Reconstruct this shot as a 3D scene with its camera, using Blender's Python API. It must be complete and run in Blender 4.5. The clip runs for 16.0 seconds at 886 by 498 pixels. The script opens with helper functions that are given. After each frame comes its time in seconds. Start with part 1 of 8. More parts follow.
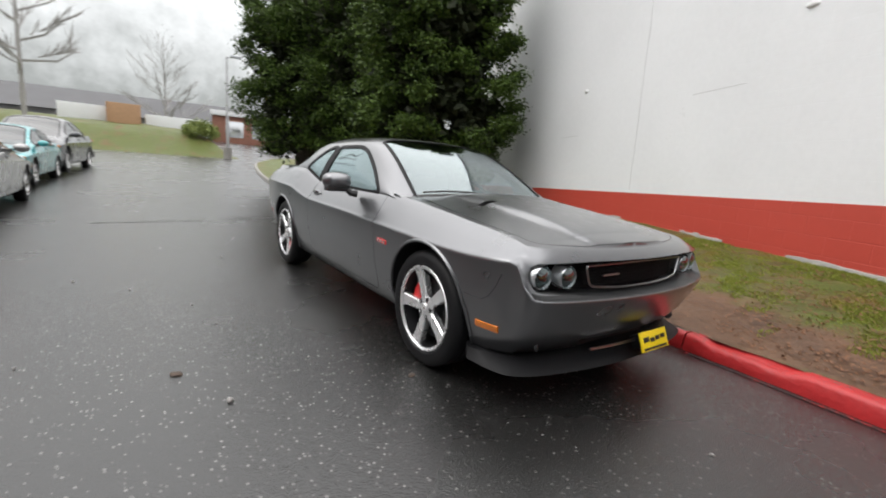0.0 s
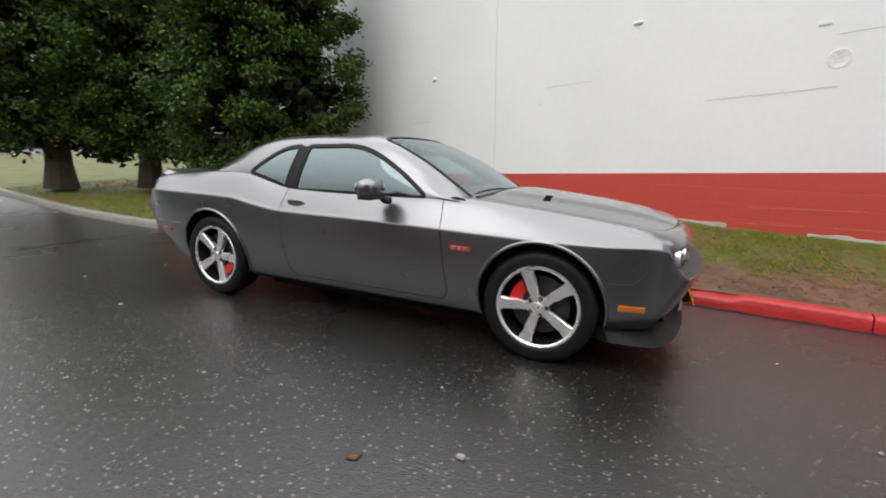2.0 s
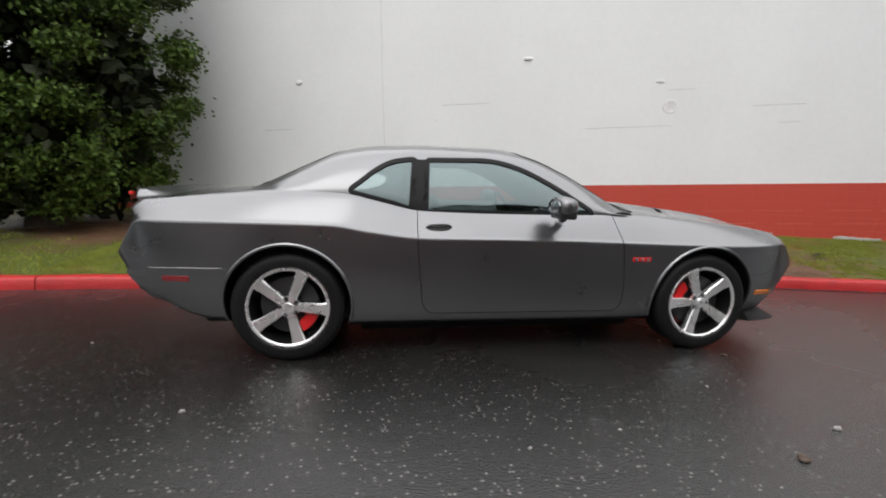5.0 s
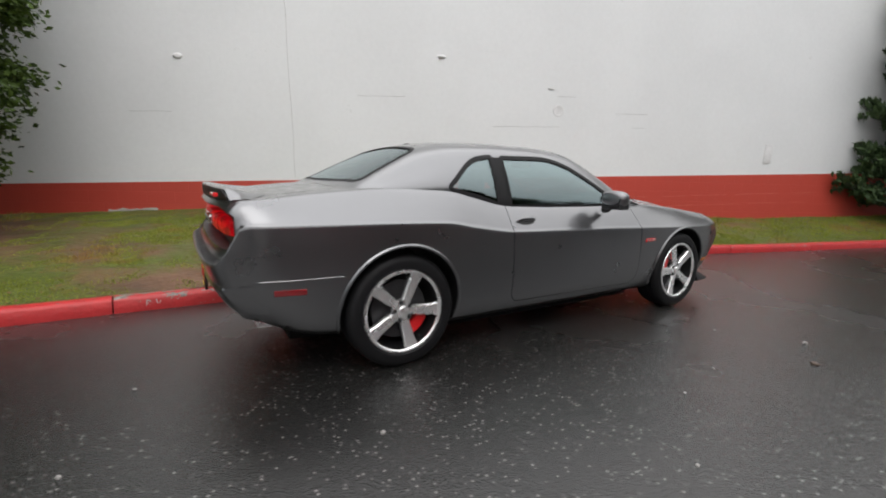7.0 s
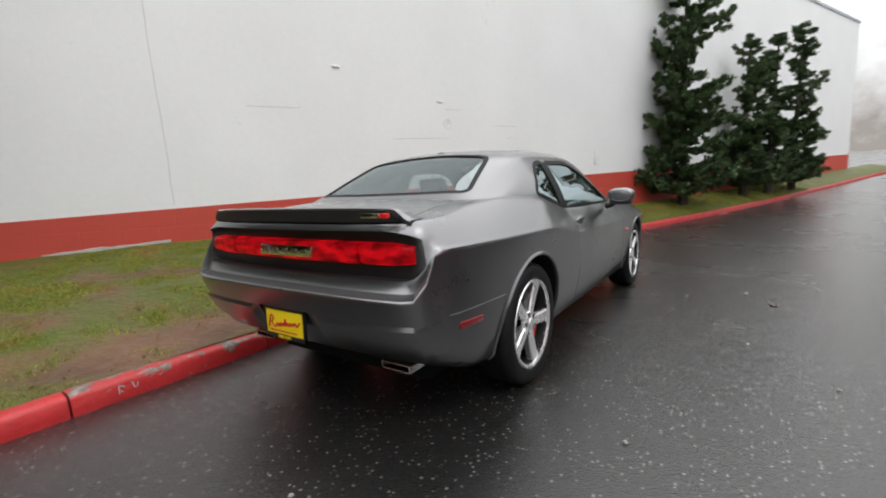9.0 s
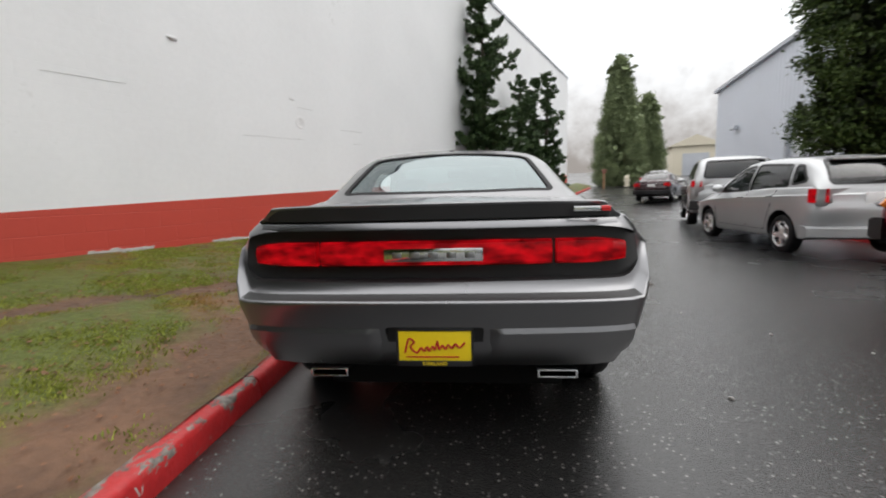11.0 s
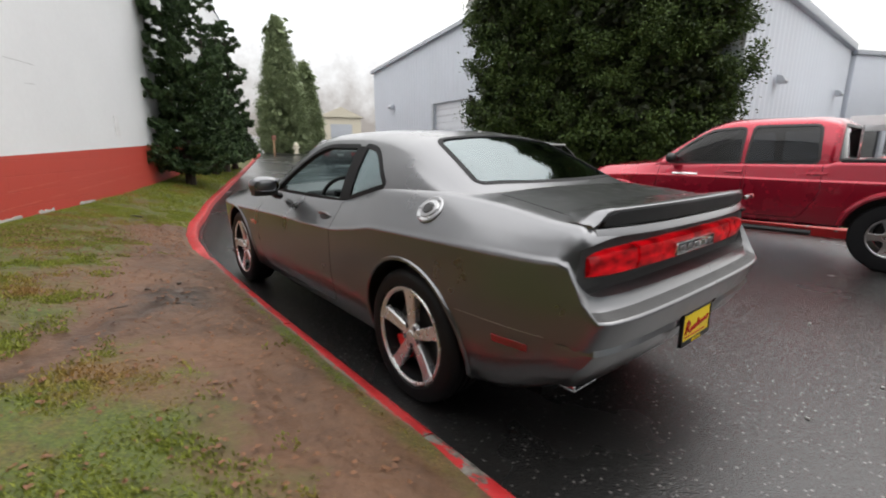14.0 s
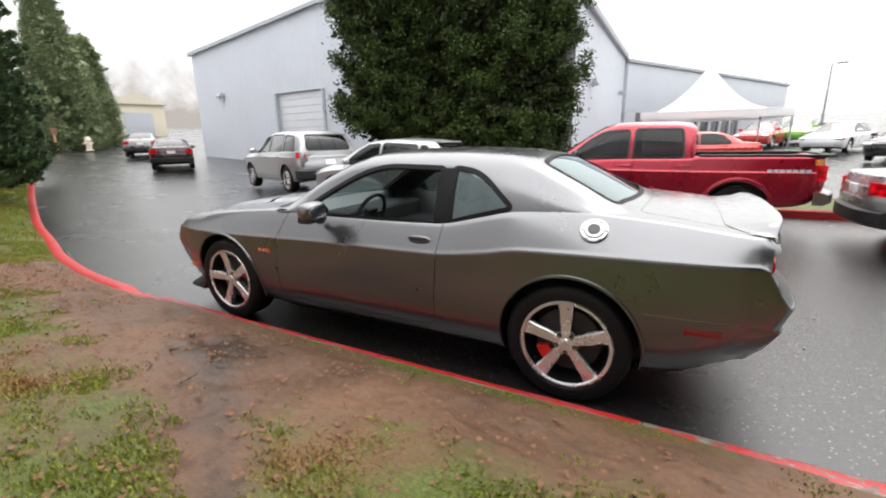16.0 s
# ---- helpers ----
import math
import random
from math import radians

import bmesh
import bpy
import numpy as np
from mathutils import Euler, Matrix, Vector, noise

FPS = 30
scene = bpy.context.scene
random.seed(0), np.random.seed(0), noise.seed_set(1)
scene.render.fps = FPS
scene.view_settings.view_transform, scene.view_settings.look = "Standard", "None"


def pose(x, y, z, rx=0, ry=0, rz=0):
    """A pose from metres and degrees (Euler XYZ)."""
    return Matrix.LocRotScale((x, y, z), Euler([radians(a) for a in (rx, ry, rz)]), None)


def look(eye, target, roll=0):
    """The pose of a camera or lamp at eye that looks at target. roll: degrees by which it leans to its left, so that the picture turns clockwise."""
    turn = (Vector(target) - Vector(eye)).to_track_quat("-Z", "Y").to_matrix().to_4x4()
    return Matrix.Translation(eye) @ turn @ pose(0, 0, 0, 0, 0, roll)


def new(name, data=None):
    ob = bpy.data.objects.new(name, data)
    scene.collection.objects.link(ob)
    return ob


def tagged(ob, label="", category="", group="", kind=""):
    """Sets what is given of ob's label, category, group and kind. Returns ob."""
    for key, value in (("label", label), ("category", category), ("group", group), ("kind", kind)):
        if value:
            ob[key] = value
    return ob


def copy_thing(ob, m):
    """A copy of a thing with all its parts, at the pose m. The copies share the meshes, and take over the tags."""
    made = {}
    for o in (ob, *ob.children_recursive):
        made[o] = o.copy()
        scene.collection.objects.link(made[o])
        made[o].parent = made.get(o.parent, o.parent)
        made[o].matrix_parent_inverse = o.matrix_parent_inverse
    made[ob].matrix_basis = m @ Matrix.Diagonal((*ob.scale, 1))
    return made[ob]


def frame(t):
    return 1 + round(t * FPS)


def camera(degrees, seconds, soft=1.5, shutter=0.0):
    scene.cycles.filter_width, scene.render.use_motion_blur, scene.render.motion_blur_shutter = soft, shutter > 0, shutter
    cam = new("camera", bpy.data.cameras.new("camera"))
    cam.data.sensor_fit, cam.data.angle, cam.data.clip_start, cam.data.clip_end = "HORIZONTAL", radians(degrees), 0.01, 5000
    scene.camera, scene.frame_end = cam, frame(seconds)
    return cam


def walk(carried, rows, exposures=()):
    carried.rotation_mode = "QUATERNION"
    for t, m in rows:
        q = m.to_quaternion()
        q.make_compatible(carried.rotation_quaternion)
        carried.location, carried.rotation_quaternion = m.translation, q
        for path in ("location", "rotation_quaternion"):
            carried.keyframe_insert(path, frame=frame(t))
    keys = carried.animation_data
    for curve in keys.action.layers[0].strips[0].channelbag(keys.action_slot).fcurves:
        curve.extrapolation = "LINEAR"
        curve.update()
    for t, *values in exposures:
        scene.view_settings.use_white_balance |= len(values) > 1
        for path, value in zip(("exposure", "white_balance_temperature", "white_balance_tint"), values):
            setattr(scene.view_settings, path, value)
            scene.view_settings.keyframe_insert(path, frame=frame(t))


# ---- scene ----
cam = camera(90.9, 16.0, soft=1.9, shutter=0.4)
PATH = [
    (0, (3.615, -2.356, 1.216), (2.023, -1.201, 0.854), 4.5),
    (0.5, (3.303, -2.691, 1.224), (1.894, -1.325, 0.837), 3.2),
    (1, (2.917, -3.062, 1.243), (1.693, -1.53, 0.85), 1.6),
    (1.5, (2.504, -3.31, 1.229), (1.433, -1.668, 0.832), 1.1),
    (2, (2.045, -3.539, 1.238), (1.209, -1.764, 0.85), 1.5),
    (2.5, (1.544, -3.665, 1.232), (0.871, -1.816, 0.869), 1.1),
    (3, (1.061, -3.73, 1.256), (0.64, -1.805, 0.913), 1.6),
    (3.5, (0.558, -3.796, 1.247), (0.304, -1.846, 0.881), 1.5),
    (4, (0.073, -3.791, 1.236), (0.019, -1.828, 0.855), 1.3),
    (4.5, (-0.43, -3.799, 1.207), (-0.355, -1.834, 0.843), 0.3),
    (4.7, (-0.611, -3.786, 1.203), (-0.463, -1.82, 0.87), 0.8),
    (6.8, (-2.48, -3.35, 1.2), (-1.476, -1.647, 0.897), 1.7),
    (7, (-2.643, -3.261, 1.201), (-1.61, -1.581, 0.87), 1.6),
    (7.5, (-2.978, -3.0, 1.2), (-1.802, -1.412, 0.89), -0.1),
    (8, (-3.308, -2.687, 1.189), (-1.947, -1.258, 0.865), -1.1),
    (8.5, (-3.589, -2.32, 1.165), (-2.134, -0.978, 0.874), -1.6),
    (8.7, (-3.693, -2.16, 1.172), (-2.163, -0.902, 0.896), -2.1),
    (10.8, (-4.255, -0.369, 1.157), (-2.296, -0.079, 0.885), -0.6),
    (11, (-4.23, -0.195, 1.148), (-2.254, -0.023, 0.893), -1.6),
    (11.5, (-4.168, 0.233, 1.167), (-2.189, 0.088, 0.91), 0.1),
    (12, (-4.085, 0.654, 1.169), (-2.143, 0.295, 0.854), -0.1),
    (12.5, (-3.933, 1.012, 1.189), (-2.05, 0.447, 0.821), 0.2),
    (13, (-3.771, 1.433, 1.235), (-2.034, 0.533, 0.815), 0.8),
    (13.5, (-3.521, 1.798, 1.241), (-1.907, 0.706, 0.792), 0.1),
    (14, (-3.234, 2.148, 1.299), (-1.731, 0.9, 0.871), -0.0),
    (14.5, (-2.962, 2.498, 1.375), (-1.583, 1.144, 0.86), 1.1),
    (15, (-2.656, 2.787, 1.427), (-1.415, 1.298, 0.933), 1.0),
    (15.5, (-2.302, 3.081, 1.488), (-1.232, 1.472, 0.972), -0.5),
    (16, (-1.953, 3.294, 1.528), (-1.038, 1.583, 1.043), -1.1),
]
EXPOSURE = [(0, 0.12), (2, 0.05), (3.5, -0.02), (4.7, -0.05), (7, -0.12), (8.5, -0.05), (11.0, -0.12), (12.0, -0.25), (12.5, -0.24), (13.0, -0.14), (13.5, -0.24), (14.0, 0.0), (14.5, 0.22), (15, 0.46), (15.5, 0.48), (16, 0.42)]
walk(cam, [(t, look(eye, target, roll)) for t, eye, target, roll in PATH], EXPOSURE)

# ---- light: an overcast, misty sky ----
world = bpy.data.worlds.new("overcast")
scene.world = world
world.use_nodes = True
wn, wl = world.node_tree.nodes, world.node_tree.links
wn.clear()
w_out = wn.new("ShaderNodeOutputWorld")
w_bg = wn.new("ShaderNodeBackground")
w_sky = wn.new("ShaderNodeTexSky")
w_sky.sky_type, w_sky.sun_disc = "NISHITA", False
w_sky.sun_elevation, w_sky.sun_rotation = radians(48), radians(200)
w_sky.dust_density, w_sky.air_density = 4.0, 1.5
w_co = wn.new("ShaderNodeTexCoord")
w_sep = wn.new("ShaderNodeSeparateXYZ")
w_ramp = wn.new("ShaderNodeValToRGB")
w_ramp.color_ramp.elements[0].position, w_ramp.color_ramp.elements[0].color = 0.0, (0.80, 0.80, 0.797, 1)
w_ramp.color_ramp.elements[1].position, w_ramp.color_ramp.elements[1].color = 0.88, (2.25, 2.23, 2.22, 1)
w_mid = w_ramp.color_ramp.elements.new(0.18)
w_mid.color = (0.90, 0.897, 0.89, 1)
w_high = w_ramp.color_ramp.elements.new(0.46)
w_high.color = (1.12, 1.115, 1.11, 1)
w_over = w_ramp.color_ramp.elements.new(0.68)
w_over.color = (1.85, 1.83, 1.82, 1)
w_mix = wn.new("ShaderNodeMixRGB")
w_mix.inputs[0].default_value = 0.06
w_scale = wn.new("ShaderNodeVectorMath")
w_scale.operation = "SCALE"
w_scale.inputs["Scale"].default_value = 0.10
wl.new(w_co.outputs["Generated"], w_sep.inputs[0])
wl.new(w_sep.outputs["Z"], w_ramp.inputs[0])
wl.new(w_sky.outputs[0], w_scale.inputs[0])
wl.new(w_ramp.outputs[0], w_mix.inputs[1])
wl.new(w_scale.outputs[0], w_mix.inputs[2])
wl.new(w_mix.outputs[0], w_bg.inputs[0])
wl.new(w_bg.outputs[0], w_out.inputs[0])
w_bg.inputs[1].default_value = 1.3

sun = new("sun", bpy.data.lights.new("sun", "SUN"))
sun.data.energy, sun.data.angle, sun.data.color = 0.6, radians(35), (1.0, 0.98, 0.95)
sun.matrix_world = look((-6, -14, 24), (0, 0, 0))

# ---- materials ----
def mat(name, color, rough=0.6, metal=0.0, coat=0.0, vary=0.12, scale=6.0, fine=60.0, bump=0.0, bump_scale=80.0,
        second=None, second_amount=0.0, rough_vary=0.08, random=0.0, emit=None, spec=0.5, alpha=None):
    """A surface with grain at two scales, wear in a second colour, uneven gloss and fine relief."""
    m = bpy.data.materials.new(name)
    m.use_nodes = True
    n, l = m.node_tree.nodes, m.node_tree.links
    b = n["Principled BSDF"]
    b.inputs["Metallic"].default_value = metal
    b.inputs["Coat Weight"].default_value = coat
    b.inputs["Coat Roughness"].default_value = 0.06
    b.inputs["Specular IOR Level"].default_value = spec
    co = n.new("ShaderNodeTexCoord")
    big = n.new("ShaderNodeTexNoise")
    big.inputs["Scale"].default_value, big.inputs["Detail"].default_value = scale, 5.0
    small = n.new("ShaderNodeTexNoise")
    small.inputs["Scale"].default_value, small.inputs["Detail"].default_value = fine, 3.0
    l.new(co.outputs["Object"], big.inputs["Vector"])
    l.new(co.outputs["Object"], small.inputs["Vector"])
    add = n.new("ShaderNodeMath")
    add.operation = "MULTIPLY_ADD"
    add.inputs[1].default_value = 0.5
    l.new(small.outputs["Fac"], add.inputs[0])
    l.new(big.outputs["Fac"], add.inputs[2])
    span = n.new("ShaderNodeMapRange")
    span.inputs["From Min"].default_value, span.inputs["From Max"].default_value = 0.4, 1.1
    span.inputs["To Min"].default_value, span.inputs["To Max"].default_value = 1 - vary, 1 + vary
    l.new(add.outputs[0], span.inputs["Value"])
    tone = n.new("ShaderNodeVectorMath")
    tone.operation = "SCALE"
    tone.inputs[0].default_value = color
    last = span.outputs[0]
    if random:
        info = n.new("ShaderNodeObjectInfo")
        r = n.new("ShaderNodeMapRange")
        r.inputs["To Min"].default_value, r.inputs["To Max"].default_value = 1 - random, 1 + random
        l.new(info.outputs["Random"], r.inputs["Value"])
        k = n.new("ShaderNodeMath")
        k.operation = "MULTIPLY"
        l.new(last, k.inputs[0])
        l.new(r.outputs[0], k.inputs[1])
        last = k.outputs[0]
    l.new(last, tone.inputs["Scale"])
    col = tone.outputs[0]
    if second:
        mask = n.new("ShaderNodeMapRange")
        mask.inputs["From Min"].default_value, mask.inputs["From Max"].default_value = 1.0 - second_amount, 1.12 - second_amount
        l.new(add.outputs[0], mask.inputs["Value"])
        mix = n.new("ShaderNodeMixRGB")
        mix.inputs[2].default_value = (*second, 1)
        l.new(mask.outputs[0], mix.inputs[0])
        l.new(col, mix.inputs[1])
        col = mix.outputs[0]
    l.new(col, b.inputs["Base Color"])
    rr = n.new("ShaderNodeMapRange")
    rr.inputs["To Min"].default_value, rr.inputs["To Max"].default_value = max(0.02, rough - rough_vary), min(1, rough + rough_vary)
    l.new(big.outputs["Fac"], rr.inputs["Value"])
    l.new(rr.outputs[0], b.inputs["Roughness"])
    if bump:
        relief = n.new("ShaderNodeTexNoise")
        relief.inputs["Scale"].default_value, relief.inputs["Detail"].default_value = bump_scale, 4.0
        l.new(co.outputs["Object"], relief.inputs["Vector"])
        bp = n.new("ShaderNodeBump")
        bp.inputs["Strength"].default_value, bp.inputs["Distance"].default_value = 1.0, bump
        l.new(relief.outputs["Fac"], bp.inputs["Height"])
        l.new(bp.outputs[0], b.inputs["Normal"])
    if emit:
        b.inputs["Emission Color"].default_value = (*emit[:3], 1)
        b.inputs["Emission Strength"].default_value = emit[3]
    return m


def node(m, kind, **inputs):
    """A node in a material, with some of its inputs set."""
    made = m.node_tree.nodes.new(kind)
    for key, value in inputs.items():
        made.inputs[key.replace("_", " ")].default_value = value
    return made


def glass_mat(name, tint, rough=0.02, head_on=0.05, sheen=(1, 1, 1), bend=3.2):
    m = bpy.data.materials.new(name)
    m.use_nodes = True
    n, l = m.node_tree.nodes, m.node_tree.links
    n.remove(n["Principled BSDF"])
    clear = node(m, "ShaderNodeBsdfTransparent", Color=(*tint, 1))
    gloss = node(m, "ShaderNodeBsdfGlossy", Color=(*sheen, 1), Roughness=rough)
    facing_w = node(m, "ShaderNodeLayerWeight", Blend=0.5)
    power = n.new("ShaderNodeMath")
    power.operation = "POWER"
    power.inputs[1].default_value = bend
    l.new(facing_w.outputs["Facing"], power.inputs[0])
    fres = node(m, "ShaderNodeMapRange", To_Min=head_on, To_Max=0.95)
    l.new(power.outputs[0], fres.inputs["Value"])
    mix = n.new("ShaderNodeMixShader")
    l.new(fres.outputs[0], mix.inputs[0])
    l.new(clear.outputs[0], mix.inputs[1])
    l.new(gloss.outputs[0], mix.inputs[2])
    l.new(mix.outputs[0], n["Material Output"].inputs[0])
    return m


def asphalt_mat():
    """Wet asphalt: fine stones, patches that hold more water, tar lines."""
    m = mat("wet_asphalt", (0.0115, 0.0112, 0.0109), 0.26, vary=0.3, scale=0.5, fine=9.0, rough_vary=0.08, spec=0.72)
    n, l = m.node_tree.nodes, m.node_tree.links
    b = n["Principled BSDF"]
    b.inputs["Coat Weight"].default_value, b.inputs["Coat Roughness"].default_value, b.inputs["Coat IOR"].default_value = 0.5, 0.42, 1.36
    co = n.new("ShaderNodeTexCoord")
    stones = node(m, "ShaderNodeTexVoronoi", Scale=48.0)
    l.new(co.outputs["Object"], stones.inputs["Vector"])
    pale = node(m, "ShaderNodeMapRange", From_Min=0.70, From_Max=0.84, To_Min=0.0, To_Max=0.48)
    l.new(stones.outputs["Color"], pale.inputs["Value"])
    mix = n.new("ShaderNodeMixRGB")
    mix.inputs[2].default_value = (0.27, 0.262, 0.25, 1)
    round_stone = node(m, "ShaderNodeMapRange", From_Min=0.22, From_Max=0.42, To_Min=1.0, To_Max=0.0)
    l.new(stones.outputs["Distance"], round_stone.inputs["Value"])
    both = n.new("ShaderNodeMath")
    both.operation = "MULTIPLY"
    l.new(pale.outputs[0], both.inputs[0])
    l.new(round_stone.outputs[0], both.inputs[1])
    l.new(both.outputs[0], mix.inputs[0])
    l.new(b.inputs["Base Color"].links[0].from_socket, mix.inputs[1])
    l.new(mix.outputs[0], b.inputs["Base Color"])
    grain = node(m, "ShaderNodeTexVoronoi", Scale=130.0)
    l.new(co.outputs["Object"], grain.inputs["Vector"])
    waves = node(m, "ShaderNodeTexNoise", Scale=2.2, Detail=4.0)
    l.new(co.outputs["Object"], waves.inputs["Vector"])
    one = node(m, "ShaderNodeBump", Strength=0.5, Distance=0.003)
    two = node(m, "ShaderNodeBump", Strength=0.5, Distance=0.003)
    l.new(grain.outputs["Distance"], one.inputs["Height"])
    l.new(waves.outputs["Fac"], two.inputs["Height"])
    l.new(two.outputs[0], one.inputs["Normal"])
    l.new(one.outputs[0], b.inputs["Normal"])
    return m


def straw_patches(m):
    """A mask of dead, straw-brown patches that lawn and blades share."""
    n, l = m.node_tree.nodes, m.node_tree.links
    co = n.new("ShaderNodeTexCoord")
    wide = node(m, "ShaderNodeTexNoise", Scale=1.25, Detail=6.0, Roughness=0.66)
    l.new(co.outputs["Object"], wide.inputs["Vector"])
    return node_link(m, wide.outputs["Fac"], node(m, "ShaderNodeMapRange", From_Min=0.53, From_Max=0.67))


def node_link(m, socket, made):
    m.node_tree.links.new(socket, made.inputs["Value"])
    return made.outputs[0]


def lawn_mat():
    """Thin winter grass and straw over brown mud, worn away along the kerb and in patches."""
    m = mat("muddy_lawn", (0.122, 0.067, 0.040), 0.58, vary=0.55, scale=1.6, fine=22.0, bump=0.03, bump_scale=9.0, rough_vary=0.16, spec=0.28)
    n, l = m.node_tree.nodes, m.node_tree.links
    b = n["Principled BSDF"]
    co = n.new("ShaderNodeTexCoord")
    at = n.new("ShaderNodeAttribute")
    at.attribute_name = "grass"
    nz = node(m, "ShaderNodeTexNoise", Scale=2.2, Detail=8.0, Roughness=0.72)
    l.new(co.outputs["Object"], nz.inputs["Vector"])
    s = n.new("ShaderNodeMath")
    s.operation = "ADD"
    l.new(nz.outputs["Fac"], s.inputs[0])
    l.new(at.outputs["Fac"], s.inputs[1])
    k = node(m, "ShaderNodeMapRange", From_Min=0.80, From_Max=1.10)
    l.new(s.outputs[0], k.inputs["Value"])
    turf = node(m, "ShaderNodeTexNoise", Scale=60.0, Detail=4.0, Roughness=0.7)
    l.new(co.outputs["Object"], turf.inputs["Vector"])
    ramp = n.new("ShaderNodeValToRGB")
    ramp.color_ramp.elements[0].position, ramp.color_ramp.elements[0].color = 0.30, (0.050, 0.036, 0.017, 1)
    ramp.color_ramp.elements[1].position, ramp.color_ramp.elements[1].color = 0.75, (0.155, 0.170, 0.032, 1)
    ramp.color_ramp.elements.new(0.47).color = (0.060, 0.082, 0.014, 1)
    l.new(turf.outputs["Fac"], ramp.inputs[0])
    straw = n.new("ShaderNodeValToRGB")
    straw.color_ramp.elements[0].position, straw.color_ramp.elements[0].color = 0.32, (0.075, 0.040, 0.019, 1)
    straw.color_ramp.elements[1].position, straw.color_ramp.elements[1].color = 0.72, (0.200, 0.120, 0.048, 1)
    l.new(turf.outputs["Fac"], straw.inputs[0])
    dry = n.new("ShaderNodeMixRGB")
    l.new(straw_patches(m), dry.inputs[0])
    l.new(ramp.outputs[0], dry.inputs[1])
    l.new(straw.outputs[0], dry.inputs[2])
    mix = n.new("ShaderNodeMixRGB")
    l.new(k.outputs[0], mix.inputs[0])
    l.new(b.inputs["Base Color"].links[0].from_socket, mix.inputs[1])
    l.new(dry.outputs[0], mix.inputs[2])
    soaked = n.new("ShaderNodeAttribute")
    soaked.attribute_name = "wet"
    puddle = n.new("ShaderNodeMath")
    puddle.operation = "MULTIPLY"
    l.new(soaked.outputs["Fac"], puddle.inputs[0])
    l.new(node_link(m, nz.outputs["Fac"], node(m, "ShaderNodeMapRange", From_Min=0.33, From_Max=0.50)), puddle.inputs[1])
    dark = n.new("ShaderNodeMixRGB")
    dark.inputs[2].default_value = (0.045, 0.028, 0.019, 1)
    l.new(puddle.outputs[0], dark.inputs[0])
    l.new(mix.outputs[0], dark.inputs[1])
    l.new(dark.outputs[0], b.inputs["Base Color"])
    shine = n.new("ShaderNodeMixRGB")
    shine.inputs[2].default_value = (0.3, 0.3, 0.3, 1)
    l.new(puddle.outputs[0], shine.inputs[0])
    l.new(b.inputs["Roughness"].links[0].from_socket, shine.inputs[1])
    l.new(shine.outputs[0], b.inputs["Roughness"])
    return m


def wall_mat(name, color, second, amount, joint=0.16):
    """Painted concrete block: soft joints under the paint, scuffs and streaks."""
    m = mat(name, color, 0.55, vary=0.05, scale=0.7, fine=14.0, second=second, second_amount=amount)
    n, l = m.node_tree.nodes, m.node_tree.links
    b = n["Principled BSDF"]
    co = n.new("ShaderNodeTexCoord")
    uv = n.new("ShaderNodeMapping")
    uv.inputs["Rotation"].default_value = (radians(90), 0, 0)
    l.new(co.outputs["Object"], uv.inputs["Vector"])
    br = node(m, "ShaderNodeTexBrick", Scale=1.0, Mortar_Size=0.006, Mortar_Smooth=0.6, Brick_Width=0.406, Row_Height=0.203)
    br.inputs["Color1"].default_value = br.inputs["Color2"].default_value = (1, 1, 1, 1)
    br.inputs["Mortar"].default_value = (0, 0, 0, 1)
    l.new(uv.outputs[0], br.inputs["Vector"])
    pores = node(m, "ShaderNodeTexNoise", Scale=45.0, Detail=5.0)
    l.new(co.outputs["Object"], pores.inputs["Vector"])
    one = node(m, "ShaderNodeBump", Strength=joint, Distance=0.005)
    two = node(m, "ShaderNodeBump", Strength=0.35, Distance=0.004)
    l.new(br.outputs["Color"], one.inputs["Height"])
    l.new(pores.outputs["Fac"], two.inputs["Height"])
    l.new(one.outputs[0], two.inputs["Normal"])
    l.new(two.outputs[0], b.inputs["Normal"])
    return m


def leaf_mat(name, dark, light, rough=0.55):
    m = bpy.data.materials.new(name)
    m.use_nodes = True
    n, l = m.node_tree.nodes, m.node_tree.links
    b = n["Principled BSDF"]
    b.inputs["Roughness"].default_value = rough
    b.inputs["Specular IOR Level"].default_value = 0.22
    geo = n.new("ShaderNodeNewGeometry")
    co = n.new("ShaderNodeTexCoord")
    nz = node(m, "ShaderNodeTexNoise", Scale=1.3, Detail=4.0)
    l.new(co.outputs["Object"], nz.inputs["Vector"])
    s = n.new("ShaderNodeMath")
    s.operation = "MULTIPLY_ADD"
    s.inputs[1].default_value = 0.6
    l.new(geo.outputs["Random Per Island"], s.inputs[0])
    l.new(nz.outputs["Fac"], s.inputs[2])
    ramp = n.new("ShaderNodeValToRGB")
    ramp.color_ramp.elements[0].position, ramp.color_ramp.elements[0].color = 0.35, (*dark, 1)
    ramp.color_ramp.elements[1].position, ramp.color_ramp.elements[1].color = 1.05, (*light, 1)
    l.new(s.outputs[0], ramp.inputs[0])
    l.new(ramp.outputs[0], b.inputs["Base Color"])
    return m


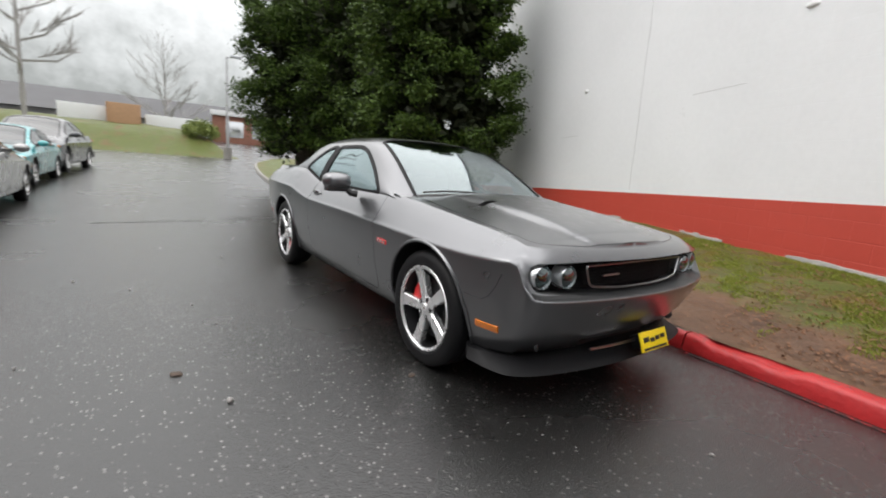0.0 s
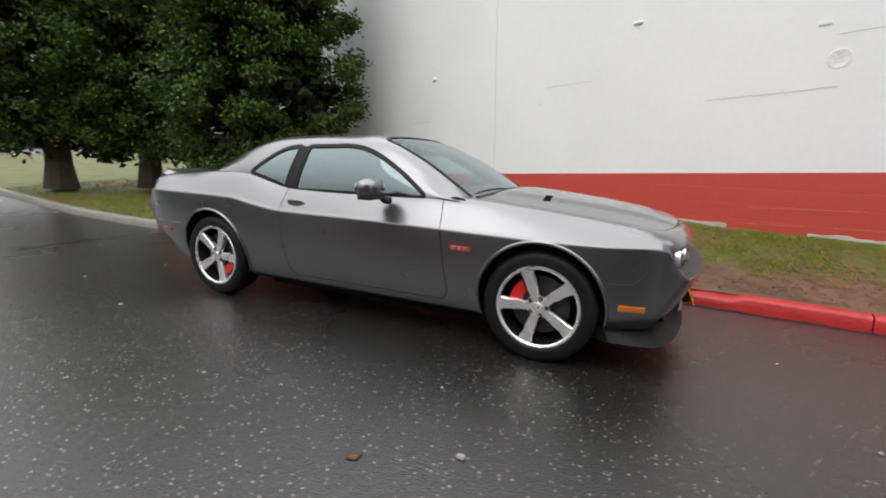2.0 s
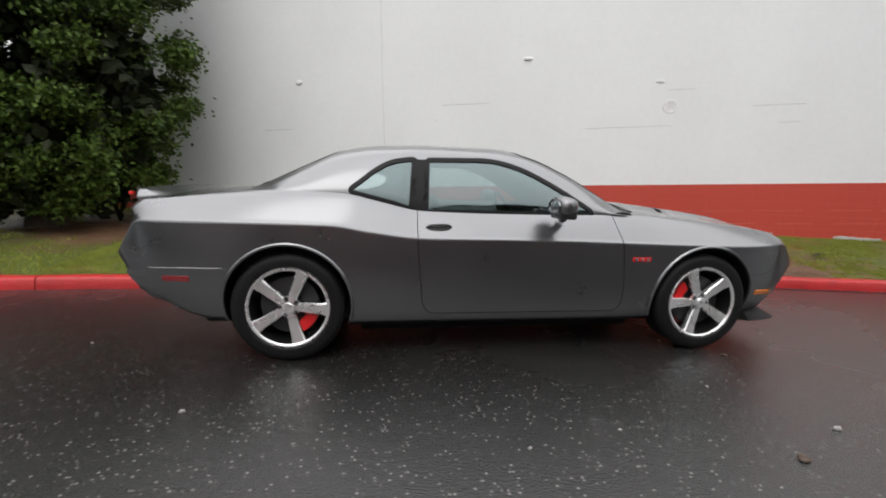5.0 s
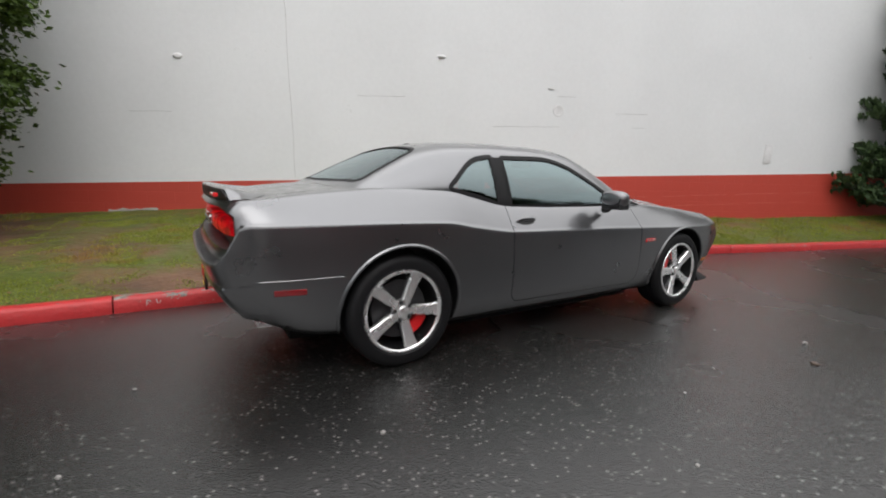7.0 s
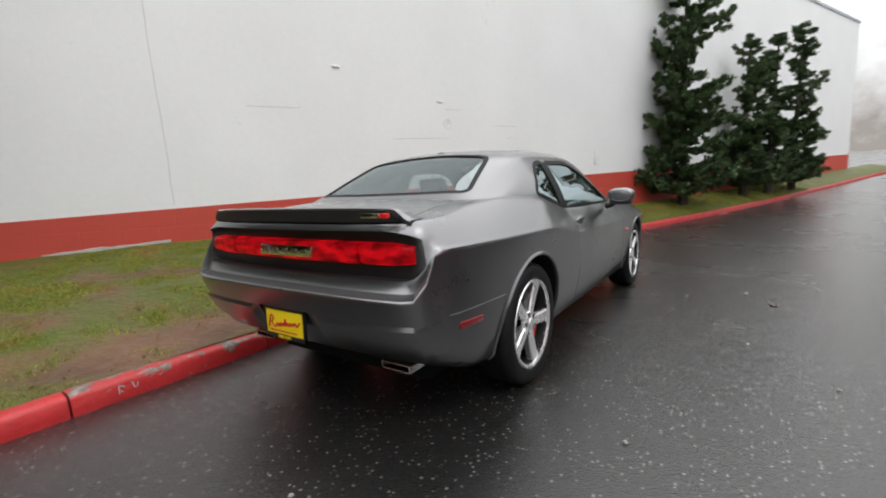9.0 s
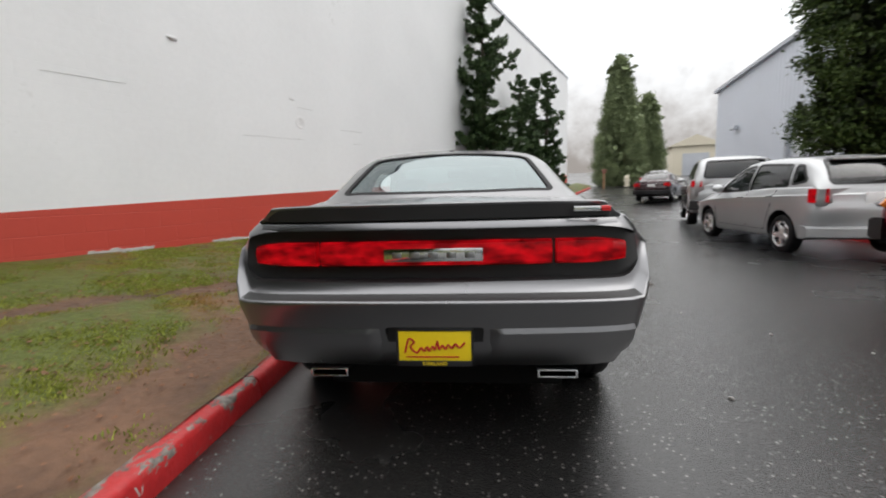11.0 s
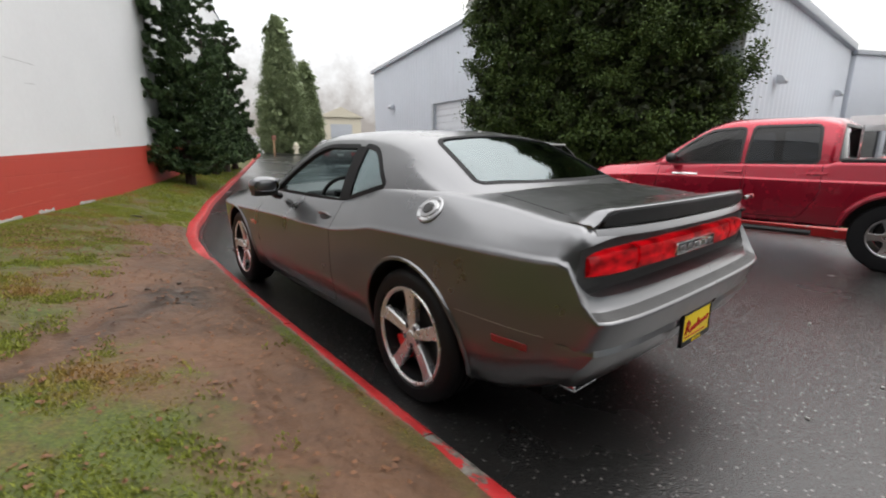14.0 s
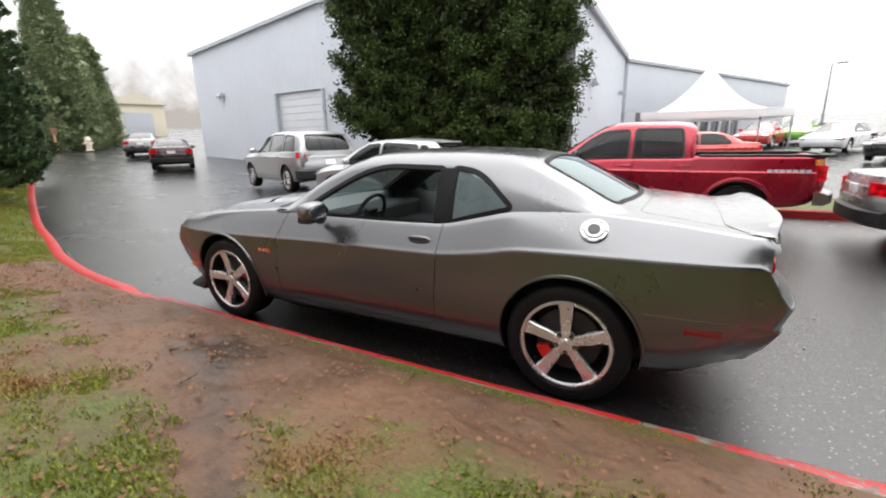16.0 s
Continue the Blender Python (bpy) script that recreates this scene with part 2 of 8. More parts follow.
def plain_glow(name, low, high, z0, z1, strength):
    """A glowing backdrop: mist painted as a soft vertical gradient over mottled far woods."""
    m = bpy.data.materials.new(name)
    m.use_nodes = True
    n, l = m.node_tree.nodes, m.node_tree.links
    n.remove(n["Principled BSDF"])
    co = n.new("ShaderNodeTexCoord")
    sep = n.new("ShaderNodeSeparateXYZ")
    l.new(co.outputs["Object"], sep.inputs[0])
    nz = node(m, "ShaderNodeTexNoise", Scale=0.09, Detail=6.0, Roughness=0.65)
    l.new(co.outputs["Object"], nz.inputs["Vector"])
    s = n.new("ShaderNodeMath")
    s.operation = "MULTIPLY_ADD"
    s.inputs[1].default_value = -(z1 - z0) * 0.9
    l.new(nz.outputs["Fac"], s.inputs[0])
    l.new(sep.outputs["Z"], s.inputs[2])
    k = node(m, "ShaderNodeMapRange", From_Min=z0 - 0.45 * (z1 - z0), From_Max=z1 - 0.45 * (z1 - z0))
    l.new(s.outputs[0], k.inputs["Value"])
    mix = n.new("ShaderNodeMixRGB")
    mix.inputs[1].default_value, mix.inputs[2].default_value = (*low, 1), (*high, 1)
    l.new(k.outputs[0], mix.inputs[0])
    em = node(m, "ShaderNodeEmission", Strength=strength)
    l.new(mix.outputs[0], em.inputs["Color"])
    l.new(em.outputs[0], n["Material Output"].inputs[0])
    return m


ASPHALT = asphalt_mat()
LAWN = lawn_mat()
WHITE_WALL = wall_mat("white_painted_block", (0.74, 0.75, 0.76), (0.66, 0.67, 0.67), 0.02)
RED_WALL = wall_mat("red_painted_block", (0.47, 0.055, 0.035), (0.40, 0.05, 0.04), 0.04, 0.6)
FOOTING = mat("bare_concrete_footing", (0.36, 0.35, 0.33), 0.8, vary=0.25, scale=5, fine=40, bump=0.004)
def kerb_mat(name, red, low, high):
    """Red paint on concrete: flaked off in sharp chips, mostly along the trodden top edge; low and high are the chipped shares."""
    m = mat(name, red, 0.45, vary=0.22, scale=5, fine=35, bump=0.006, bump_scale=25)
    n, l = m.node_tree.nodes, m.node_tree.links
    b = n["Principled BSDF"]
    co = n.new("ShaderNodeTexCoord")
    stretch = n.new("ShaderNodeMapping")
    stretch.inputs["Scale"].default_value = (0.6, 1, 1.3)
    l.new(co.outputs["Object"], stretch.inputs["Vector"])
    nz = node(m, "ShaderNodeTexNoise", Scale=11.0, Detail=7.0, Roughness=0.7)
    l.new(stretch.outputs[0], nz.inputs["Vector"])
    sep = n.new("ShaderNodeSeparateXYZ")
    l.new(co.outputs["Object"], sep.inputs[0])
    edge = node(m, "ShaderNodeMapRange", From_Min=0.07, From_Max=0.122, To_Min=low, To_Max=high)
    l.new(sep.outputs["Z"], edge.inputs["Value"])
    add = n.new("ShaderNodeMath")
    l.new(nz.outputs["Fac"], add.inputs[0])
    l.new(edge.outputs[0], add.inputs[1])
    mask = node(m, "ShaderNodeMapRange", From_Min=0.70, From_Max=0.725)
    l.new(add.outputs[0], mask.inputs["Value"])
    bare_tone = n.new("ShaderNodeValToRGB")
    bare_tone.color_ramp.elements[0].position, bare_tone.color_ramp.elements[0].color = 0.35, (0.075, 0.066, 0.055, 1)
    bare_tone.color_ramp.elements[1].position, bare_tone.color_ramp.elements[1].color = 0.65, (0.24, 0.225, 0.20, 1)
    fine = node(m, "ShaderNodeTexNoise", Scale=28.0, Detail=4.0)
    l.new(co.outputs["Object"], fine.inputs["Vector"])
    l.new(fine.outputs["Fac"], bare_tone.inputs[0])
    mix = n.new("ShaderNodeMixRGB")
    l.new(mask.outputs[0], mix.inputs[0])
    l.new(b.inputs["Base Color"].links[0].from_socket, mix.inputs[1])
    l.new(bare_tone.outputs[0], mix.inputs[2])
    l.new(mix.outputs[0], b.inputs["Base Color"])
    return m


KERB_RED = kerb_mat("red_kerb_paint", (0.40, 0.017, 0.019), 0.0, 0.10)
KERB_GREY = mat("wet_kerb_concrete", (0.20, 0.19, 0.175), 0.6, vary=0.25, scale=4, fine=40, bump=0.006, bump_scale=30)
MUD_TOP = mat("muddy_kerb_top", (0.17, 0.135, 0.105), 0.65, vary=0.3, scale=5, fine=40, second=(0.36, 0.03, 0.028), second_amount=0.20, bump=0.006, bump_scale=30)
KERB_WORN = kerb_mat("worn_kerb_paint", (0.40, 0.020, 0.022), 0.08, 0.19)


def wet_paint(m):
    """Rain on car paint: run-off streaks that dull the clear coat."""
    n, l = m.node_tree.nodes, m.node_tree.links
    b = n["Principled BSDF"]
    co = n.new("ShaderNodeTexCoord")
    lay = n.new("ShaderNodeMapping")
    lay.inputs["Scale"].default_value = (6, 6, 0.7)
    l.new(co.outputs["Object"], lay.inputs["Vector"])
    runs = node(m, "ShaderNodeTexNoise", Scale=2.5, Detail=5.0)
    l.new(lay.outputs[0], runs.inputs["Vector"])
    w = node(m, "ShaderNodeMapRange", From_Min=0.42, From_Max=0.66, To_Min=0.09, To_Max=0.26)
    l.new(runs.outputs["Fac"], w.inputs["Value"])
    l.new(w.outputs[0], b.inputs["Coat Roughness"])
    return m


PAINT = mat("grey_metallic_paint", (0.168, 0.170, 0.178), 0.29, metal=0.9, coat=0.9, vary=0.05, scale=3, fine=240, rough_vary=0.05)
wet_paint(PAINT)
BLACK_TRIM = mat("black_trim", (0.012, 0.012, 0.013), 0.45, vary=0.15, scale=10, fine=90, bump=0.0006, bump_scale=200)
GRILLE_BLACK = mat("matt_grille_black", (0.006, 0.006, 0.007), 0.7, vary=0.2, spec=0.15)
MIRROR = mat("dark_mirror_glass", (0.22, 0.23, 0.24), 0.05, metal=1.0, vary=0.03)
SEAL = mat("matt_black_window_seal", (0.007, 0.007, 0.008), 0.6, vary=0.15, spec=0.2)
# near black, with the shade below the car in its colour
UNDERSIDE = mat("shade_black_underbody", (0.006, 0.006, 0.006), 0.9, vary=0.3, spec=0.15)
BLACK_GLOSS = mat("gloss_black", (0.008, 0.008, 0.009), 0.15, coat=0.6, vary=0.1)
RUBBER = mat("tyre_rubber", (0.007, 0.007, 0.008), 0.55, vary=0.2, scale=8, fine=60, bump=0.001, bump_scale=120, spec=0.22)
ALLOY = mat("machined_alloy", (0.82, 0.82, 0.83), 0.27, metal=0.8, vary=0.06, scale=6, fine=150)
DARK_ALLOY = mat("dark_alloy", (0.011, 0.011, 0.012), 0.45, metal=0.4, vary=0.1)
CHROME = mat("chrome", (0.78, 0.79, 0.80), 0.08, metal=1.0, vary=0.03)
DISC = mat("brake_disc_iron", (0.045, 0.045, 0.048), 0.5, metal=0.6, vary=0.1)
STEEL = mat("brushed_steel", (0.42, 0.42, 0.43), 0.3, metal=1.0, vary=0.1)
CALIPER_RED = mat("red_caliper_paint", (0.62, 0.012, 0.014), 0.3, coat=0.5, vary=0.05)
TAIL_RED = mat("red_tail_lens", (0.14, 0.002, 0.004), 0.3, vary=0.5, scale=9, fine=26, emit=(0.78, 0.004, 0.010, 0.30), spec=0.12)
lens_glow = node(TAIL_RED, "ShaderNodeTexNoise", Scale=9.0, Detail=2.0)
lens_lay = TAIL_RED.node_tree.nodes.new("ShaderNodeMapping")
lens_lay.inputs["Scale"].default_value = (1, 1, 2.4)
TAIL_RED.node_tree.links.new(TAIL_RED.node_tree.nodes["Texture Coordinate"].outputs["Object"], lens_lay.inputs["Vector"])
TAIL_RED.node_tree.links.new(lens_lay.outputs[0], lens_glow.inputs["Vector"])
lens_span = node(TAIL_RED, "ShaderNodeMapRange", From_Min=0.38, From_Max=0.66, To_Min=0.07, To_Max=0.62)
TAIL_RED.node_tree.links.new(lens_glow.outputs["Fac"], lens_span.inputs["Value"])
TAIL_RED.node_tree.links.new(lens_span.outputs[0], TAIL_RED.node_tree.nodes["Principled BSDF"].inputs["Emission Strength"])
DARK_RED = mat("dark_red_marker_lens", (0.22, 0.006, 0.010), 0.12, coat=1.0, vary=0.1)
AMBER = mat("amber_marker_lens", (0.62, 0.17, 0.01), 0.15, coat=1.0, vary=0.1)
LAMP_CLEAR = mat("clear_lamp", (0.62, 0.64, 0.66), 0.1, metal=0.7, coat=1.0, vary=0.2, scale=20)
PLATE_YELLOW = mat("yellow_plate", (0.83, 0.62, 0.01), 0.4, vary=0.05)
INK_RED = mat("red_script_ink", (0.45, 0.01, 0.012), 0.5, vary=0.05)
INK_BLACK = mat("black_ink", (0.01, 0.01, 0.01), 0.5, vary=0.05)
INK_WHITE = mat("white_lettering", (0.75, 0.75, 0.75), 0.5, vary=0.05)
LEATHER = mat("dark_leather", (0.02, 0.02, 0.021), 0.5, vary=0.2, bump=0.001, bump_scale=150)
CABIN_GREY = mat("grey_cabin_plastic", (0.026, 0.027, 0.029), 0.6, vary=0.15)
CAR_GLASS = glass_mat("car_glass", (0.27, 0.34, 0.335), 0.015, 0.17, (0.88, 0.98, 1.0))
SIDE_GLASS = glass_mat("side_glass", (0.15, 0.20, 0.195), 0.015, 0.13, (0.80, 0.97, 1.0), 2.6)
REAR_GLASS = glass_mat("tinted_glass", (0.30, 0.37, 0.365), 0.02, 0.18, (0.86, 0.97, 0.99), 4.0)
DARK_GLASS = glass_mat("dark_glass", (0.16, 0.17, 0.18), 0.02, 0.035)
CLEAR_FACE = bpy.data.materials.new("inner_glass_face")
CLEAR_FACE.use_nodes = True
CLEAR_FACE.node_tree.nodes.remove(CLEAR_FACE.node_tree.nodes["Principled BSDF"])
CLEAR_FACE.node_tree.links.new(node(CLEAR_FACE, "ShaderNodeBsdfTransparent", Color=(1, 1, 1, 1)).outputs[0], CLEAR_FACE.node_tree.nodes["Material Output"].inputs[0])
# dark sprays: the shade inside a crown, put into leaf colour
DEEP_SHADE = leaf_mat("shaded_inner_sprays", (0.010, 0.014, 0.006), (0.024, 0.030, 0.012))
CEDAR = leaf_mat("cedar_foliage", (0.007, 0.017, 0.005), (0.072, 0.118, 0.018))
HEDGE = leaf_mat("cypress_foliage", (0.008, 0.018, 0.006), (0.062, 0.094, 0.021))
PINE = leaf_mat("pine_needles", (0.012, 0.026, 0.014), (0.06, 0.10, 0.035))
# paler leaves, with the mist around these far trees mixed into the colour
CONE = leaf_mat("hazed_pyramid_foliage", (0.09, 0.12, 0.06), (0.22, 0.265, 0.135))
SHRUB = leaf_mat("shrub_leaves", (0.06, 0.09, 0.022), (0.19, 0.23, 0.06))
GRASS = leaf_mat("grass_blades", (0.115, 0.145, 0.020), (0.27, 0.295, 0.052), 0.6)
blade_mix = GRASS.node_tree.nodes.new("ShaderNodeMixRGB")
blade_mix.inputs[2].default_value = (0.30, 0.18, 0.062, 1)
GRASS.node_tree.links.new(straw_patches(GRASS), blade_mix.inputs[0])
GRASS.node_tree.links.new(GRASS.node_tree.nodes["Principled BSDF"].inputs["Base Color"].links[0].from_socket, blade_mix.inputs[1])
GRASS.node_tree.links.new(blade_mix.outputs[0], GRASS.node_tree.nodes["Principled BSDF"].inputs["Base Color"])
BARK = mat("dark_bark", (0.055, 0.042, 0.032), 0.85, vary=0.35, scale=6, fine=40, bump=0.02, bump_scale=18)
# bark lightened: the mist over the far trees is in its tone
TWIG = mat("misted_grey_bark", (0.27, 0.26, 0.25), 0.85, vary=0.2, scale=6, fine=40)
METAL_WALL = mat("pale_blue_grey_steel_siding", (0.56, 0.59, 0.65), 0.5, vary=0.05, scale=0.6, fine=8)
METAL_TRIM = mat("grey_roof_trim", (0.40, 0.42, 0.46), 0.5, vary=0.08)
ROLL_DOOR = mat("white_roller_door", (0.66, 0.68, 0.72), 0.5, vary=0.06)
TENT = mat("white_tent_fabric", (0.80, 0.80, 0.81), 0.6, vary=0.04, scale=1.0)

# ---- geometry helpers ----
def part(name, bm, material, parent=None, label="", smooth=True, angle=35):
    """Links a bmesh as one mesh object, under a thing or a part where one is given."""
    me = bpy.data.meshes.new(name)
    bm.to_mesh(me)
    bm.free()
    return link(name, me, material, parent, label, smooth, angle)


def link(name, me, material, parent=None, label="", smooth=True, angle=35):
    for one in material if isinstance(material, (list, tuple)) else [material]:
        me.materials.append(one)
    if smooth:
        me.polygons.foreach_set("use_smooth", [True] * len(me.polygons))
        me.set_sharp_from_angle(angle=radians(angle))
    ob = new(name, me)
    if parent is not None:
        ob.parent = parent
    if label:
        tagged(ob, label)
    return ob


def thing(name, label, category, at=(0, 0, 0), turn=0.0, group="", kind="", tilt=(0, 0)):
    ob = new(name)
    ob.empty_display_size = 0.2
    ob.matrix_world = pose(*at, tilt[0], tilt[1], turn)
    return tagged(ob, label, category, group, kind)


def solid(verts, faces):
    bm = bmesh.new()
    vs = [bm.verts.new(v) for v in verts]
    for f in faces:
        try:
            bm.faces.new([vs[i] for i in f])
        except ValueError:
            pass
    return bm


def box(lo, hi, bevel=0.0, segments=2, m=None):
    bm = bmesh.new()
    bmesh.ops.create_cube(bm, size=1.0)
    for v in bm.verts:
        v.co = Vector([lo[i] + (v.co[i] + 0.5) * (hi[i] - lo[i]) for i in range(3)])
    if bevel:
        bmesh.ops.bevel(bm, geom=bm.edges[:], offset=bevel, segments=segments, affect="EDGES", profile=0.6)
    if m is not None:
        bmesh.ops.transform(bm, matrix=m, verts=bm.verts)
    return bm


def join(*many):
    """One bmesh out of several, which are freed."""
    out = bmesh.new()
    for bm in many:
        me = bpy.data.meshes.new("t")
        bm.to_mesh(me)
        bm.free()
        out.from_mesh(me)
        bpy.data.meshes.remove(me)
    return out


def moved(bm, m):
    bmesh.ops.transform(bm, matrix=m, verts=bm.verts)
    return bm


def lathe(profile, segments=48, closed=False):
    """Turns (radius, along) pairs round the y axis."""
    verts, faces, k = [], [], len(profile)
    for i in range(segments):
        a = 2 * math.pi * i / segments
        verts += [(r * math.cos(a), h, r * math.sin(a)) for r, h in profile]
    for i in range(segments):
        j = (i + 1) % segments
        for p in range(k if closed else k - 1):
            q = (p + 1) % k
            faces.append((i * k + p, j * k + p, j * k + q, i * k + q))
    bm = solid(verts, faces)
    bmesh.ops.remove_doubles(bm, verts=bm.verts, dist=1e-5)
    bmesh.ops.recalc_face_normals(bm, faces=bm.faces)
    return bm


def tube(points, radii, sides=8, cap=True):
    """A round limb through points, with a radius at each."""
    pts = [Vector(p) for p in points]
    radii = radii if isinstance(radii, (list, tuple)) else [radii] * len(pts)
    verts, faces = [], []
    for i, p in enumerate(pts):
        d = (pts[min(i + 1, len(pts) - 1)] - pts[max(i - 1, 0)]).normalized()
        u = d.orthogonal().normalized() if i == 0 else (u - d * u.dot(d)).normalized()
        w = d.cross(u)
        verts += [p + radii[i] * (u * math.cos(a) + w * math.sin(a)) for a in (2 * math.pi * k / sides for k in range(sides))]
    for i in range(len(pts) - 1):
        for k in range(sides):
            a, b = i * sides + k, i * sides + (k + 1) % sides
            faces.append((a, b, b + sides, a + sides))
    if cap:
        faces += [tuple(range(sides - 1, -1, -1)), tuple(range(len(verts) - sides, len(verts)))]
    return solid(verts, faces)


def prism(poly, axis, lo, hi):
    """A polygon in the two other axes, pulled out along one axis."""
    order = {"x": lambda a, b, h: (h, a, b), "y": lambda a, b, h: (a, h, b), "z": lambda a, b, h: (a, b, h)}[axis]
    n = len(poly)
    verts = [order(a, b, lo) for a, b in poly] + [order(a, b, hi) for a, b in poly]
    faces = [tuple(range(n)), tuple(range(2 * n - 1, n - 1, -1))] + [(i, i + n, (i + 1) % n + n, (i + 1) % n) for i in range(n)]
    bm = solid(verts, faces)
    bmesh.ops.recalc_face_normals(bm, faces=bm.faces)
    return bm


def rounded(poly, r, steps=4):
    """A polygon with its corners rounded; r is one radius or one for each corner."""
    out, n = [], len(poly)
    rs = r if isinstance(r, (list, tuple)) else [r] * n
    for i in range(n):
        p, a, b = Vector(poly[i]), Vector(poly[i - 1]), Vector(poly[(i + 1) % n])
        k = min(rs[i], (a - p).length * 0.49, (b - p).length * 0.49)
        s, e = p + (a - p).normalized() * k, p + (b - p).normalized() * k
        for j in range(steps + 1):
            t = j / steps
            out.append(tuple((1 - t) ** 2 * s + 2 * t * (1 - t) * p + t * t * e))
    return out


def curve(xs, ys):
    """A smooth line through points, without overshoot."""
    xs, ys = np.array(xs, float), np.array(ys, float)
    d = np.diff(ys) / np.diff(xs)
    m = np.zeros(len(xs))
    m[0], m[-1] = d[0], d[-1]
    for i in range(1, len(xs) - 1):
        if d[i - 1] * d[i] > 0:
            m[i] = 2 * d[i - 1] * d[i] / (d[i - 1] + d[i])

    def at(x):
        x = np.clip(x, xs[0], xs[-1])
        i = np.clip(np.searchsorted(xs, x) - 1, 0, len(xs) - 2)
        h = xs[i + 1] - xs[i]
        t = (x - xs[i]) / h
        return ((1 + 2 * t) * (1 - t) ** 2 * ys[i] + t * (1 - t) ** 2 * h * m[i] + t * t * (3 - 2 * t) * ys[i + 1] + t * t * (t - 1) * h * m[i + 1])
    return at


def spline(points, count):
    """Points at even steps along a smooth curve through the given ones (centripetal in length)."""
    p = np.array(points, float)
    s = np.r_[0, np.cumsum(np.linalg.norm(np.diff(p, axis=0), axis=1))]
    t = np.linspace(0, s[-1], count)
    out = []
    tan = np.zeros_like(p)
    tan[1:-1] = (p[2:] - p[:-2]) / (s[2:] - s[:-2])[:, None]
    tan[0], tan[-1] = (p[1] - p[0]) / (s[1] - s[0]), (p[-1] - p[-2]) / (s[-1] - s[-2])
    i = np.clip(np.searchsorted(s, t) - 1, 0, len(s) - 2)
    h = (s[i + 1] - s[i])[:, None]
    u = (t - s[i])[:, None] / h
    return (1 + 2 * u) * (1 - u) ** 2 * p[i] + u * (1 - u) ** 2 * h * tan[i] + u * u * (3 - 2 * u) * p[i + 1] + u * u * (u - 1) * h * tan[i + 1]


def step(a, b, x):
    t = np.clip((np.asarray(x, float) - a) / (b - a), 0, 1)
    return t * t * (3 - 2 * t)


def fast(name, verts, faces, material, parent=None, label="", smooth=False):
    """A mesh straight from arrays, for what has many faces."""
    me = bpy.data.meshes.new(name)
    me.from_pydata(verts if isinstance(verts, list) else verts.tolist(), [], faces if isinstance(faces, list) else faces.tolist())
    return link(name, me, material, parent, label, smooth)


def carve(bm, cutters, how="DIFFERENCE"):
    """The solid bm after exact booleans with each cutter; both are bmeshes. Returns a mesh."""
    ob = part("solid", bm, [], smooth=False)
    me = ob.data
    tools = [part("cutter", c, [], smooth=False) for c in cutters]
    for c in tools:
        mod = ob.modifiers.new("cut", "BOOLEAN")
        mod.operation, mod.solver, mod.object = how, "EXACT", c
    deps = bpy.context.evaluated_depsgraph_get()
    out = bpy.data.meshes.new_from_object(ob.evaluated_get(deps))
    for o in (ob, *tools):
        gone = o.data
        bpy.data.objects.remove(o)
        bpy.data.meshes.remove(gone)
    return out


def copy_bm(bm):
    return bm.copy()


def skin_normals(me, source):
    """Keeps a carved skin's shading as smooth as the surface it was cut from."""
    from_tree = source["tree"]
    normals = [None] * len(me.loops)
    plain = [0.0] * (3 * len(me.loops))
    me.corner_normals.foreach_get("vector", plain)
    vs = me.vertices
    for poly in me.polygons:
        for li in poly.loop_indices:
            co = vs[me.loops[li].vertex_index].co
            where, n, face, far = from_tree.find_nearest(co)
            if where is not None and far < 0.0012:
                best = source["normal"](face, where)
                if best.dot(poly.normal) > 0.5:
                    normals[li] = best
                    continue
            normals[li] = Vector(plain[3 * li:3 * li + 3]) if not poly.use_smooth else poly.normal.copy()
    me.normals_split_custom_set([tuple(n) for n in normals])


def skin_source(bm):
    """What skin_normals needs of an uncut solid."""
    from mathutils.bvhtree import BVHTree
    bm = bm.copy()
    bmesh.ops.triangulate(bm, faces=bm.faces[:])
    bm.normal_update()
    bm.faces.ensure_lookup_table()
    tris = [tuple(v.index for v in f.verts) for f in bm.faces]
    bm.verts.index_update()
    tris = [tuple(v.index for v in f.verts) for f in bm.faces]
    pos = [v.co.copy() for v in bm.verts]
    nor = [v.normal.copy() for v in bm.verts]
    tree = BVHTree.FromPolygons(pos, tris)
    bm.free()

    def normal(face, p):
        a, b, c = tris[face]
        pa, pb, pc = pos[a], pos[b], pos[c]
        n = (pb - pa).cross(pc - pa)
        area = n.length_squared or 1e-12
        wa = (pc - pb).cross(p - pb).dot(n) / area
        wb = (pa - pc).cross(p - pc).dot(n) / area
        return (nor[a] * wa + nor[b] * wb + nor[c] * (1 - wa - wb)).normalized()
    return {"tree": tree, "normal": normal}


def words(text, size, material, m, parent=None, name="lettering", depth=0.001, shear=0.0, label="", align="CENTER"):
    """Raised letters in the built-in font, turned into a mesh."""
    cu = bpy.data.curves.new("t", "FONT")
    cu.body, cu.size, cu.extrude, cu.shear = text, size, depth, shear
    cu.align_x, cu.align_y, cu.resolution_u = align, "CENTER", 3
    tmp = new("t", cu)
    me = bpy.data.meshes.new_from_object(tmp.evaluated_get(bpy.context.evaluated_depsgraph_get()))
    bpy.data.objects.remove(tmp)
    bpy.data.curves.remove(cu)
    me.transform(m)
    return link(name, me, material, parent, label, smooth=False)

